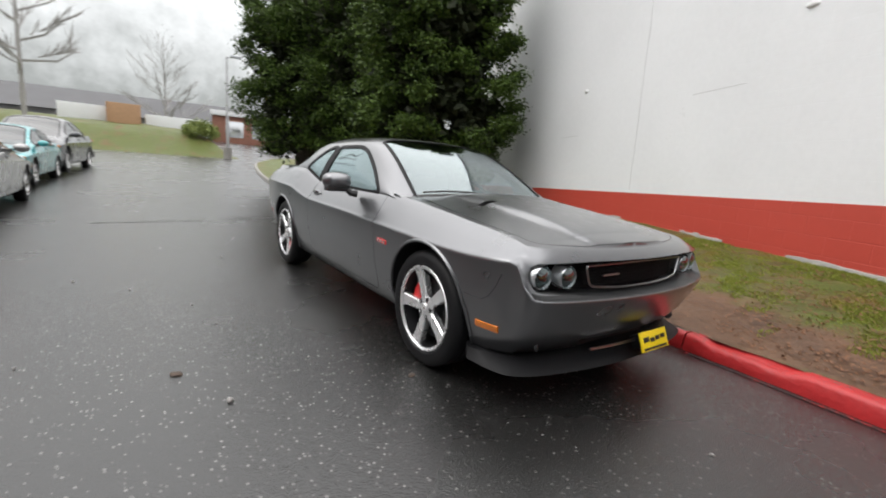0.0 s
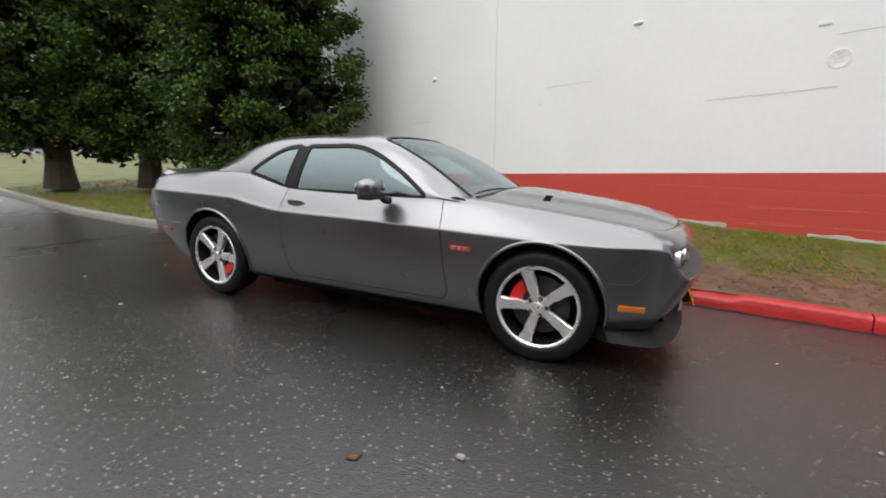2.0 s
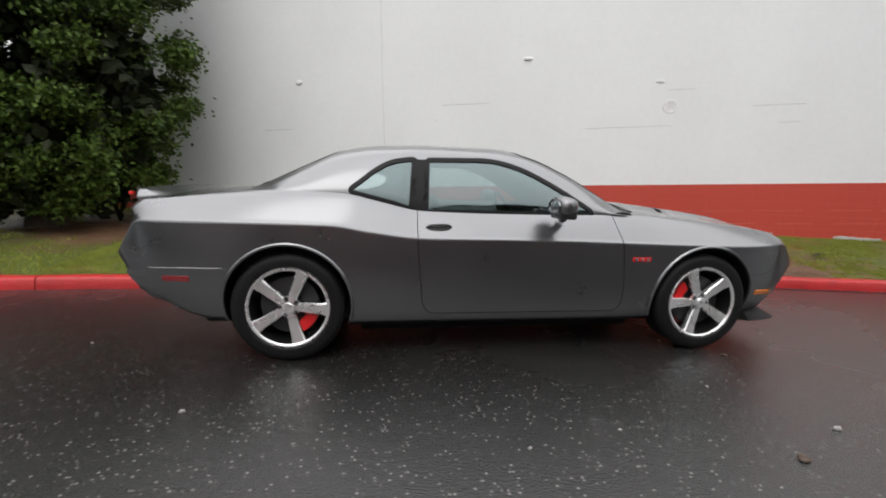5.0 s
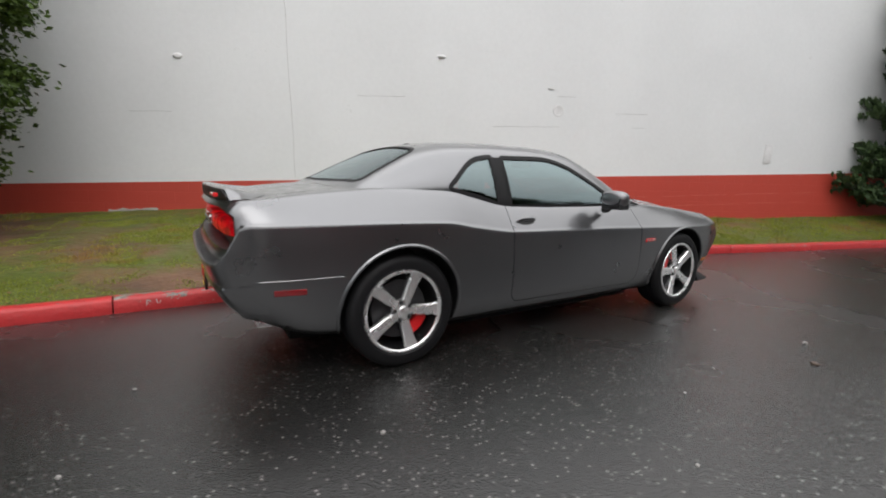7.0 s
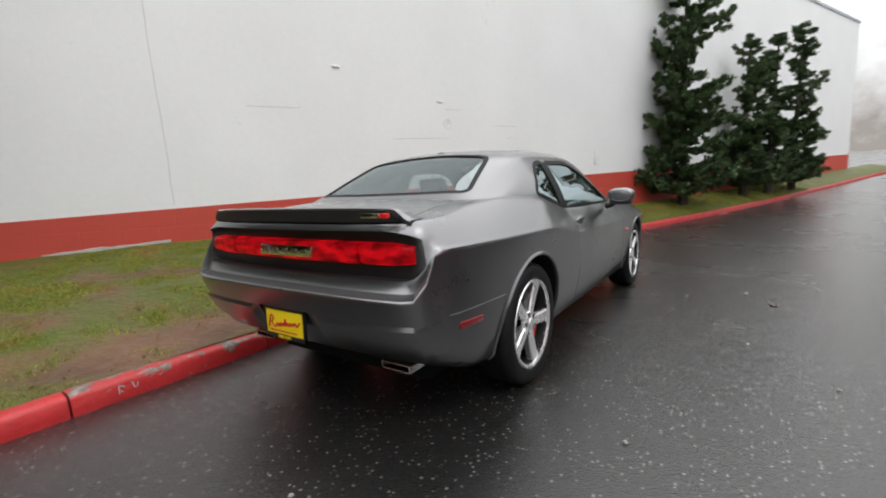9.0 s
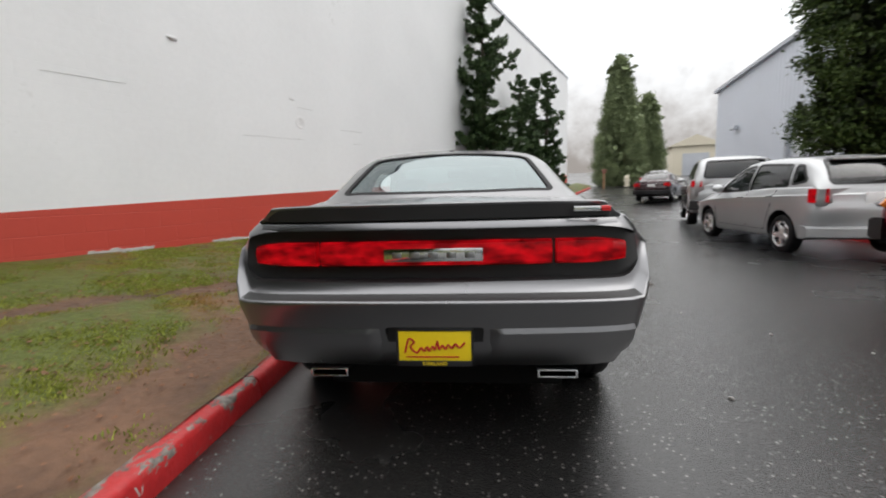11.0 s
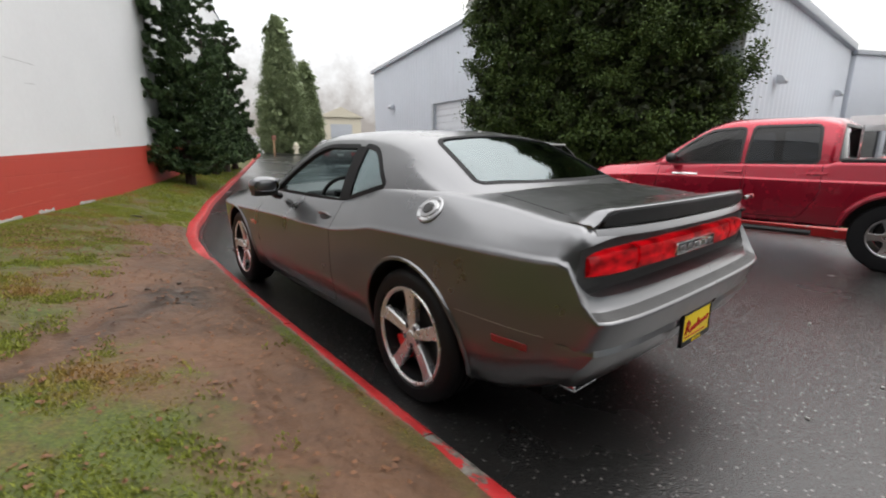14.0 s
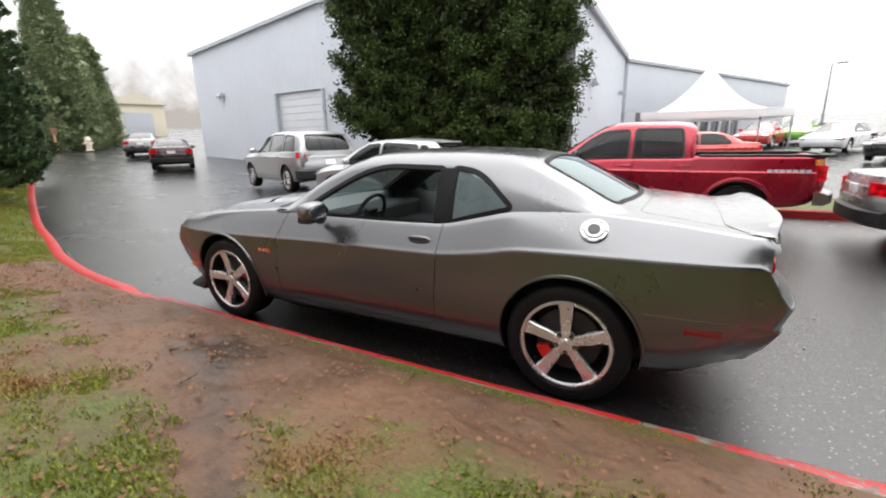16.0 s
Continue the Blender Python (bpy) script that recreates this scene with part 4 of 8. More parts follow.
def bare_tree(label, at, height, seed, spread=0.45, wide=0.28, low=0.22):
    t = thing("bare_tree", label, "tree", at)
    rng = random.Random(seed)
    bits = []

    def grow(p, d, length, r, depth):
        mid = p + d * length * 0.5 + Vector((rng.gauss(0, 0.05), rng.gauss(0, 0.05), -0.02)) * length
        q = p + d * length + Vector((0, 0, 0.10 * length))
        bits.append((p, mid, q, r))
        if depth == 0:
            return
        for k in range(7 if depth > 1 else 5):
            f = 0.2 + 0.8 * (k + rng.random()) / 7
            nd = (d + Vector((rng.gauss(0, spread), rng.gauss(0, spread), rng.gauss(0.25, 0.2)))).normalized()
            grow(p + (q - p) * min(f, 1.0), nd, length * rng.uniform(0.32, 0.55), r * 0.5, depth - 1)

    levels = 22
    for k in range(levels):
        u = k / (levels - 1)
        a = 2.4 * k + rng.uniform(-0.4, 0.4)
        reach = height * wide * (1 - 0.75 * u) * rng.uniform(0.75, 1.15)
        d = Vector((math.cos(a), math.sin(a), 0.25 + 1.1 * u)).normalized()
        grow(Vector((0, 0, height * (low + (0.95 - low) * u))), d, reach, height * 0.0055 * (1.1 - u), 2)
    for k in range(10):
        bits.append((Vector((0, 0, -0.3 + height * k / 10)), Vector((0.03, 0.02, height * (k + 0.5) / 10)), Vector((0, 0, height * (k + 1) / 10)), height * 0.013 * (1.05 - 0.1 * k)))
    verts, faces = [], []
    for p, m, q, r in bits:
        u = (q - p).orthogonal().normalized()
        w = (q - p).normalized().cross(u)
        k = len(verts)
        for c, s in ((p, 1.0), (m, 0.8), (q, 0.5)):
            verts += [tuple(c + (u * math.cos(x) + w * math.sin(x)) * r * s) for x in (0, 2.09, 4.19)]
        for lv in (0, 3):
            for j in range(3):
                faces.append((k + lv + j, k + lv + (j + 1) % 3, k + lv + 3 + (j + 1) % 3, k + lv + 3 + j))
    fast("bough", verts, faces, TWIG, t, smooth=True)
    return t


def ground_at(x, y):
    return float(lie(np.array(x), np.array(y)))


# beside the wall, behind the parked car
full = curve([0, 0.1, 0.3, 0.6, 0.85, 1], [0.62, 0.9, 1.0, 0.95, 0.6, 0.1])
broad_conifer("broad dark green cedar with drooping sprays beside the white wall", (-6.3, 4.2, 0.42), 7.6, lambda u: 1.92 * full(u), 3, count=470, per=260, z0=0.22, spread=0.135)
broad_conifer("tall dark cedar with a bare trunk on the grass", (-10.3, 3.9, 0.52), 8.0, lambda u: 1.75 * full(u), 5, count=320, per=200, spread=0.16, z0=0.75, trunk=0.26)
broad_conifer("tall dark cedar with a stout trunk on the grass", (-12.2, 2.7, 0.46), 8.0, lambda u: 1.9 * full(u), 8, count=320, per=200, spread=0.16, z0=0.9, trunk=0.3)
# between the far kerb and the wall, ahead of the car
ragged_pine("ragged pine with upswept boughs close to the white wall", (11.4, -0.42, 0.5), 7.4, 11, 1.55, 30)
ragged_pine("thin ragged pine close to the white wall", (15.2, -1.95, 0.6), 5.4, 12, 1.1, 20)
ragged_pine("thin ragged pine close to the white wall", (16.8, -2.75, 0.65), 5.6, 13, 1.15, 20)
ragged_pine("thin ragged pine close to the white wall", (18.6, -3.55, 0.7), 6.2, 14, 1.15, 22)
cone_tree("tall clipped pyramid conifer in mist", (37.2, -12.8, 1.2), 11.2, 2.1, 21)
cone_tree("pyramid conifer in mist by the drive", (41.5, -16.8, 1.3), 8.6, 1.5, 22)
# the dark clump across the drive
block = curve([0, 0.06, 0.2, 0.6, 0.9, 1], [0.8, 1.0, 1.0, 0.95, 0.75, 0.4])
for k, (hx, hy, hr, hh, z0) in enumerate([(7.0, -9.3, 1.35, 7.4, 1.7), (5.4, -10.2, 1.5, 7.8, 1.2), (3.9, -10.6, 1.5, 7.8, 0.6), (2.6, -11.6, 1.4, 7.6, 0.35), (6.3, -11.4, 1.5, 7.8, 1.2)]):
    broad_conifer("dense dark green cypress in a clump across the drive", (hx, hy, ground_at(hx, hy) + 0.05), hh, (lambda r: lambda u: r * block(u))(hr), 31 + k, count=400, per=135, size=0.05, z0=z0, material=HEDGE, trunk=0.18, limbs=4)
# leafless trees far off in the mist
bare_tree("leafless street tree fading into mist", (-38, -8.0, 2.1), 17.0, 41, 0.40, 0.25, 0.20)
bare_tree("leafless street tree fading into mist", (-58.3, 1.3, 2.0), 11.5, 42, 0.45, 0.42, 0.14)
bare_tree("leafless street tree fading into mist", (-46, 13, 2.2), 10.0, 43, 0.45, 0.34, 0.2)

# ---- how vehicles are made ----
def body_solid(s, nh=130, across=28):
    """The lower body: an upright section swept round the plan, closed by a bonnet, a tub for the seats and a boot."""
    half = spline(s["outline"], nh)
    half[0, 1] = half[-1, 1] = 0.0
    right = half * (1, -1)
    loop = np.r_[right, half[-2:0:-1]]
    N = len(loop)
    d = np.roll(loop, -1, 0) - np.roll(loop, 1, 0)
    d /= np.linalg.norm(d, axis=1)[:, None]
    out = np.stack([d[:, 1], -d[:, 0]], 1)
    x = loop[:, 0]
    zb, zc, zt, it = s["zb"](x), s["zc"](x), s["zt"](x), s["it"](x)
    ef, er = step(*s["front"], x), 1 - step(*s["rear"], x)
    nf, nr = step(0.15, 0.85, out[:, 0]) * (x > 0), step(0.15, 0.85, -out[:, 0]) * (x < 0)
    fb, rb = s.get("front_bulge", [0.10, 0.06, 0.0, -0.04, -0.04, 0.0]), s.get("rear_bulge", [0.10, 0.05, 0.0, -0.04, -0.06, 0.0])
    tk = s.get("tuck", 0.0)
    rows = [(zb, 0.16 + tk + 0 * x), (zb + 0.012, 0.085 + 0.95 * tk + fb[0] * ef + rb[0] * er), (zb + 0.05, 0.05 + 0.8 * tk + fb[1] * ef + rb[1] * er),
            (zb + 0.30 * (zc - zb), 0.026 + 0.35 * tk + fb[2] * ef + rb[2] * er), (zb + 0.52 * (zc - zb), 0.014 + fb[3] * nf + rb[3] * nr),
            (zb + 0.70 * (zc - zb), 0.006 + fb[4] * nf + rb[4] * nr), (zb + 0.80 * (zc - zb), 0.003 + fb[5] * nf + rb[5] * nr),
            (zc - 0.02, 0 * x), (zc - 0.005, 0 * x), (zc, 0.004 + 0 * x), (zc + 0.007, 0.012 + 0 * x)]
    for f in (0.07, 0.45, 0.8):
        rows.append((zc + 0.007 + (zt - zc - 0.007) * f, 0.012 + (it - 0.012) * (0.93 * f + 0.07 * f * f)))
    rows += [(zt - 0.006, it), (zt + 0.003, it + 0.012), (zt + 0.007, it + 0.035)]
    if "lip" in s:
        rows = s["lip"](rows, x, loop)
    for key, wgt in (("front_end", step(0.5, 0.93, out[:, 0]) * (x > 0)), ("rear_end", step(0.5, 0.93, -out[:, 0]) * (x < 0))):
        for r, (ze, ie) in enumerate(s.get(key, [])):
            z, inset = rows[r]
            rows[r] = (z + (ze - z) * wgt, inset + (ie - inset) * wgt)
    R = len(rows)
    verts = []
    for z, inset in rows:
        inset = np.minimum(inset, np.maximum(np.abs(loop[:, 1]) * 0.98 + 0.2, 0.2))
        p = loop - out * inset[:, None]
        verts.append(np.c_[p, z])
    verts = np.concatenate(verts)
    faces = []
    for r in range(R - 1):
        for i in range(N):
            j = (i + 1) % N
            faces.append((r * N + i, r * N + j, (r + 1) * N + j, (r + 1) * N + i))
    extra = []

    def cap(row, height, flip):
        """Fills a loop between mirrored points, with a height across."""
        ids = []
        for i in range(nh):
            a, b = row * N + i, row * N + (N - i) % N
            if a == b:
                ids.append([a] * (across + 1))
                continue
            pa, pb = verts[a], verts[b]
            line = [a]
            for k in range(1, across):
                t = k / across
                p = pa + (pb - pa) * t
                extra.append((p[0], p[1], height(p[0], p[1], pa[2], abs(pa[1]))))
                line.append(len(verts) + len(extra) - 1)
            ids.append(line + [b])
        for i in range(nh - 1):
            for k in range(across):
                f = [ids[i][k], ids[i][k + 1], ids[i + 1][k + 1], ids[i + 1][k]]
                f = [v for n, v in enumerate(f) if v not in f[:n]]
                if len(f) > 2:
                    faces.append(tuple(reversed(f)) if flip else tuple(f))

    tub = s.get("tubs", [])

    def top(px, py, ze, we):
        u = min(1.0, abs(py) / max(we, 1e-6))
        for x0, x1, zf, wy in tub:
            if x0 < px < x1 and abs(py) < wy:
                return zf
        z = ze + float(s["crown"](px)) * (1 - u * u)
        return z + (s["dome"](px, py) if "dome" in s else 0.0)

    cap(R - 1, top, False)
    cap(0, lambda px, py, ze, we: ze, True)
    bm = solid(np.r_[verts, np.array(extra)].tolist(), faces)
    bmesh.ops.remove_doubles(bm, verts=bm.verts, dist=1e-4)
    bmesh.ops.triangulate(bm, faces=bm.faces[:])
    bmesh.ops.recalc_face_normals(bm, faces=bm.faces)
    return bm


def cabin_solid(s, off=0.0, nx=64, low=0.75):
    """The glasshouse above the belt, shrunk by off along its normals."""
    x0, x1 = s["cabin"]
    xs = np.linspace(x0 + off, x1 - off, nx)
    By, Bz, Ey, Ez, Cz = (s[k](xs) for k in ("By", "Bz", "Ey", "Ez", "Cz"))
    Cz = np.maximum(Cz, Ez + 0.004)
    Bz, Ey = np.minimum(Bz, Ez - 0.03), np.minimum(Ey, By - 0.01)
    soft = s.get("corner", 0.16)
    sec = []
    for i in range(nx):
        b, e, c = np.array([By[i], Bz[i]]), np.array([Ey[i], Ez[i]]), np.array([0, Cz[i]])
        p = [np.array([By[i], low - off]), b * (1, 0) + (0, min(b[1], max(low + 0.02, b[1] - 0.12)))]
        e1 = e + (b - e) * min(1.0, soft / max(np.linalg.norm(b - e), 1e-3)) * 0.8
        for t in np.linspace(0, 1, 6):
            q = b + (e1 - b) * t
            p.append(q + np.array([0.018 * 4 * t * (1 - t) * s.get("bow", 1.0), 0]))
        t2 = 0.30
        e2 = np.array([e[0] * (1 - t2), e[1] + (c[1] - e[1]) * (1 - (1 - t2) ** 2)])
        for t in np.linspace(0.2, 1, 5):
            p.append((1 - t) ** 2 * e1 + 2 * t * (1 - t) * e + t * t * e2)
        for t in np.linspace(0.42, 1, 7):
            p.append(np.array([e[0] * (1 - t), e[1] + (c[1] - e[1]) * (1 - (1 - t) ** 2)]))
        sec.append(p)
    half = np.array(sec)
    K = half.shape[1]
    full = np.concatenate([half * (-1, 1), half[:, -2::-1]], 1)
    M = full.shape[1]
    P = np.concatenate([np.repeat(xs[:, None, None], M, 1), full], 2)
    if off > 0.02:
        mid = 0.5 * (x0 + x1)
        P[..., 0] = mid + (P[..., 0] - mid) * (1 - off / (0.5 * (x1 - x0)))
        P[..., 1] *= 1 - off / 0.68
        P[..., 2] = low + (P[..., 2] - low) * (1 - 1.1 * off / (float(Cz.max()) - low))
        P[:, 0, 2] = P[:, -1, 2] = low - 0.2
    elif off:
        du = np.gradient(P, axis=0)
        dv = np.gradient(P, axis=1)
        nrm = np.cross(du, dv)
        nrm /= np.linalg.norm(nrm, axis=2)[..., None] + 1e-9
        mid = np.array([0.5 * (x0 + x1), 0, 0.9])
        if (nrm[nx // 2, M // 2] @ (P[nx // 2, M // 2] - mid)) < 0:
            nrm = -nrm
        P[:, 1:-1] -= nrm[:, 1:-1] * off
        P[:, 0, 1] += off
        P[:, -1, 1] -= off
    faces = []
    for i in range(nx - 1):
        for j in range(M):
            k = (j + 1) % M
            faces.append((i * M + j, (i + 1) * M + j, (i + 1) * M + k, i * M + k))
    faces += [tuple(range(M)), tuple(range(nx * M - 1, (nx - 1) * M - 1, -1))]
    bm = solid(P.reshape(-1, 3).tolist(), faces)
    bmesh.ops.recalc_face_normals(bm, faces=bm.faces)
    return bm


def grown(poly, d):
    """A polygon pushed out by d."""
    n = len(poly)
    area = sum(poly[i][0] * poly[(i + 1) % n][1] - poly[(i + 1) % n][0] * poly[i][1] for i in range(n))
    sgn = 1 if area > 0 else -1
    out = []
    for i in range(n):
        p, a, b = (np.array(poly[k], float) for k in (i, i - 1, (i + 1) % n))
        u, v = p - a, b - p
        u, v = u / (np.linalg.norm(u) + 1e-9), v / (np.linalg.norm(v) + 1e-9)
        nu, nv = sgn * np.array([u[1], -u[0]]), sgn * np.array([v[1], -v[0]])
        m = nu + nv
        k = max(0.5, 1 + nu @ nv)
        out.append(tuple(p + m * d / k))
    return out


def wheel(parent, at, side, r, width, rim, spokes, rim_mat, dark_mat, hero=False, caliper=None, flip=1, spin=0.0):
    """A wheel whose outer face looks along side * y; the rim carries tyre, spokes, hub and brake."""
    w = width / 2
    barrel = lathe([(rim * 0.93, w * 0.85), (rim * 0.90, w * 0.3), (rim * 0.86, -w * 0.2), (rim * 0.86, -w), (rim * 0.95, -w)], 40)
    m0 = Matrix.Translation(at) @ Matrix.Diagonal((1, side, 1, 1)) @ Matrix.Rotation(spin, 4, "Y")
    hub = part("wheel", moved(barrel, m0), dark_mat, parent)
    hub.data.flip_normals() if side < 0 else None
    tyre = [(rim * 0.97, -w * 0.8), (rim * 1.03, -w * 0.95), (rim + 0.55 * (r - rim), -w), (r - 0.022, -w * 0.93), (r - 0.005, -w * 0.78), (r, -w * 0.5),
            (r, w * 0.5), (r - 0.005, w * 0.78), (r - 0.022, w * 0.93), (rim + 0.55 * (r - rim), w), (rim * 1.06, w * 0.97), (rim * 1.015, w * 0.88), (rim * 0.97, w * 0.8)]
    if hero:
        cut = []
        for a, b in zip(tyre, tyre[1:]):
            cut.append(a)
            if abs(a[1] + b[1]) < 0.02 and a[0] == r:
                for q in (-0.55, -0.18, 0.18, 0.55):
                    cut += [(r, q * w - 0.006), (r - 0.008, q * w - 0.004), (r - 0.008, q * w + 0.004), (r, q * w + 0.006)]
        cut.append(tyre[-1])
        tyre = cut
    part("tyre", moved(lathe(tyre, 64 if hero else 32), m0), RUBBER, hub)
    lip = [(rim * 0.985, w * 0.80), (rim * 1.02, w * 0.90), (rim * 1.005, w * 0.95), (rim * 0.965, w * 0.95), (rim * 0.935, w * 0.90), (rim * 0.925, w * 0.75)]
    part("rim_lip", moved(lathe(lip, 64 if hero else 32), m0), rim_mat, hub)
    depth = w * 0.74
    for k in range(spokes):
        a = 2 * math.pi * k / spokes + math.pi / 2
        ri, ro = rim * 0.20, rim * 0.955
        wi, wm, wo = (0.025, 0.034, 0.049) if hero else (0.30 * rim, 0.17 * rim, 0.24 * rim)
        if spokes > 6:
            wi, wm, wo = 0.12 * rim, 0.08 * rim, 0.10 * rim
        prof = [(ri, wi, depth * 1.02), (ri + 0.35 * (ro - ri), wm, depth * 1.03), (ri + 0.75 * (ro - ri), wm * 1.1, depth * 1.08), (ro, wo, w * 0.86)]
        verts, faces = [], []
        for q, hw, y in prof:
            verts += [(q, y, hw * 0.82), (q, y, -hw * 0.82), (q, y - 0.008, -hw), (q, y - 0.045, -hw * 0.9), (q, y - 0.045, hw * 0.9), (q, y - 0.008, hw)]
        for i in range(len(prof) - 1):
            for j in range(6):
                faces.append((6 * i + j, 6 * i + (j + 1) % 6, 6 * i + 6 + (j + 1) % 6, 6 * i + 6 + j))
        faces += [tuple(range(6)), tuple(range(len(verts) - 1, len(verts) - 7, -1))]
        bm = solid(verts, faces)
        bmesh.ops.recalc_face_normals(bm, faces=bm.faces)
        part("spoke", moved(bm, m0 @ Matrix.Rotation(-a, 4, "Y")), rim_mat, hub, angle=25)
    if hero:
        cap = lathe([(0.0, depth * 1.13), (0.027, depth * 1.12), (0.032, depth * 1.06), (0.070, depth * 1.03), (0.077, depth * 0.8)], 36)
    else:
        cap = lathe([(0.0, depth * 1.12), (rim * 0.13, depth * 1.11), (rim * 0.17, depth * 1.06), (rim * 0.27, depth * 0.98), (rim * 0.30, depth * 0.8)], 30)
    part("hub_cap", moved(cap, m0), rim_mat, hub)
    if hero:
        for k in range(5):
            a = 2 * math.pi * (k + 0.5) / 5 + math.pi / 2
            seat_at = m0 @ Matrix.Translation((0.056 * math.cos(a), depth * 1.04, 0.056 * math.sin(a)))
            part("lug_well", moved(lathe([(0.0, 0.003), (0.0125, 0.003), (0.0145, 0.0), (0.0145, -0.01)], 14), seat_at), GRILLE_BLACK, hub)
            part("lug_nut", moved(lathe([(0.0, 0.009), (0.005, 0.009), (0.007, 0.004), (0.007, 0.0)], 6), seat_at), CHROME, hub)
        part("valve_stem", moved(tube([(rim * 0.86, depth * 0.9, 0), (rim * 0.80, depth * 1.0, 0)], 0.004, 6), m0 @ Matrix.Rotation(0.6, 4, "Y")), BLACK_TRIM, hub)
    disc = lathe([(0.06, w * 0.22), (rim * 0.72, w * 0.22), (rim * 0.72, w * 0.08), (0.06, w * 0.08)], 40)
    part("brake_disc", moved(disc, m0), DISC if hero else dark_mat, hub)
    if caliper is not None:
        m1 = Matrix.Translation(at) @ Matrix.Diagonal((1, side, 1, 1)) @ Matrix.Rotation(-caliper, 4, "Y")
        arc = [(math.cos(t) * q, math.sin(t) * q) for q, ts in ((0.195, np.linspace(-0.42, 0.42, 7)), (0.118, np.linspace(0.36, -0.36, 5))) for t in ts]
        cal = prism(arc, "y", -0.03, 0.062)
        bmesh.ops.bevel(cal, geom=cal.edges[:], offset=0.007, segments=2, affect="EDGES")
        part("brake_caliper", moved(cal, m1), CALIPER_RED, hub, "bright red brake caliper")
    return hub


def inside(poly, px, py):
    """Whether a point lies in a polygon."""
    hit, n = False, len(poly)
    for i in range(n):
        (xa, ya), (xb, yb) = poly[i], poly[i - 1]
        if (ya > py) != (yb > py) and px < (xb - xa) * (py - ya) / (yb - ya) + xa:
            hit = not hit
    return hit


FLAT = {"x": lambda p: (p.y, p.z), "y": lambda p: (p.x, p.z), "z": lambda p: (p.x, p.y)}
DEEP = {"x": lambda a, b: Vector((0, a, b)), "y": lambda a, b: Vector((a, 0, b)), "z": lambda a, b: Vector((a, b, 0))}
ALONG = {"x": Vector((1, 0, 0)), "y": Vector((0, 1, 0)), "z": Vector((0, 0, 1))}


def region(bm, poly, axis, side):
    """The faces of a shell that a window's outline, pushed along an axis, may meet."""
    lo, hi = [min(p[k] for p in poly) for k in (0, 1)], [max(p[k] for p in poly) for k in (0, 1)]
    out = []
    for f in bm.faces:
        c = f.calc_center_median()
        if axis == "y" and c.y * side < 0.2 or axis == "z" and c.z < 0.80 or axis == "x" and c.x * side < 0.3:
            continue
        pts = [FLAT[axis](v.co) for v in f.verts]
        if all(max(p[k] for p in pts) > lo[k] and min(p[k] for p in pts) < hi[k] for k in (0, 1)):
            out.append(f)
    return out


def score(bm, poly, axis, side):
    """Cuts a shell's faces along a window's outline."""
    n = len(poly)
    for i in range(n):
        a, b = poly[i], poly[(i + 1) % n]
        d = Vector((b[0] - a[0], b[1] - a[1]))
        if d.length < 1e-5:
            continue
        near = []
        for f in region(bm, [(min(a[0], b[0]) - 0.01, min(a[1], b[1]) - 0.01), (max(a[0], b[0]) + 0.01, max(a[1], b[1]) + 0.01)], axis, side):
            near.append(f)
        if not near:
            continue
        geom = list({e for f in near for e in f.edges}) + list({v for f in near for v in f.verts}) + near
        bmesh.ops.bisect_plane(bm, geom=geom, dist=1e-5, plane_co=DEEP[axis](*a), plane_no=DEEP[axis](*d).cross(ALONG[axis]).normalized())
    bm.normal_update()


def within(bm, poly, axis, side):
    return [f for f in region(bm, poly, axis, side) if inside(poly, *FLAT[axis](f.calc_center_median()))]


def thicken(bm, t):
    """Gives a shell a thickness inwards; the inner faces take the second material."""
    bm.normal_update()
    outer = bm.faces[:]
    edges = [e for e in bm.edges if len(e.link_faces) == 1]
    twin = {v: bm.verts.new(v.co - v.normal * t) for v in bm.verts[:]}
    for e in edges:
        f = e.link_faces[0]
        for l in f.loops:
            if l.edge == e:
                p, q = l.vert, l.link_loop_next.vert
                break
        bm.faces.new((q, p, twin[p], twin[q])).material_index = 1
    for f in outer:
        bm.faces.new([twin[v] for v in reversed(f.verts)]).material_index = 1
    return bm


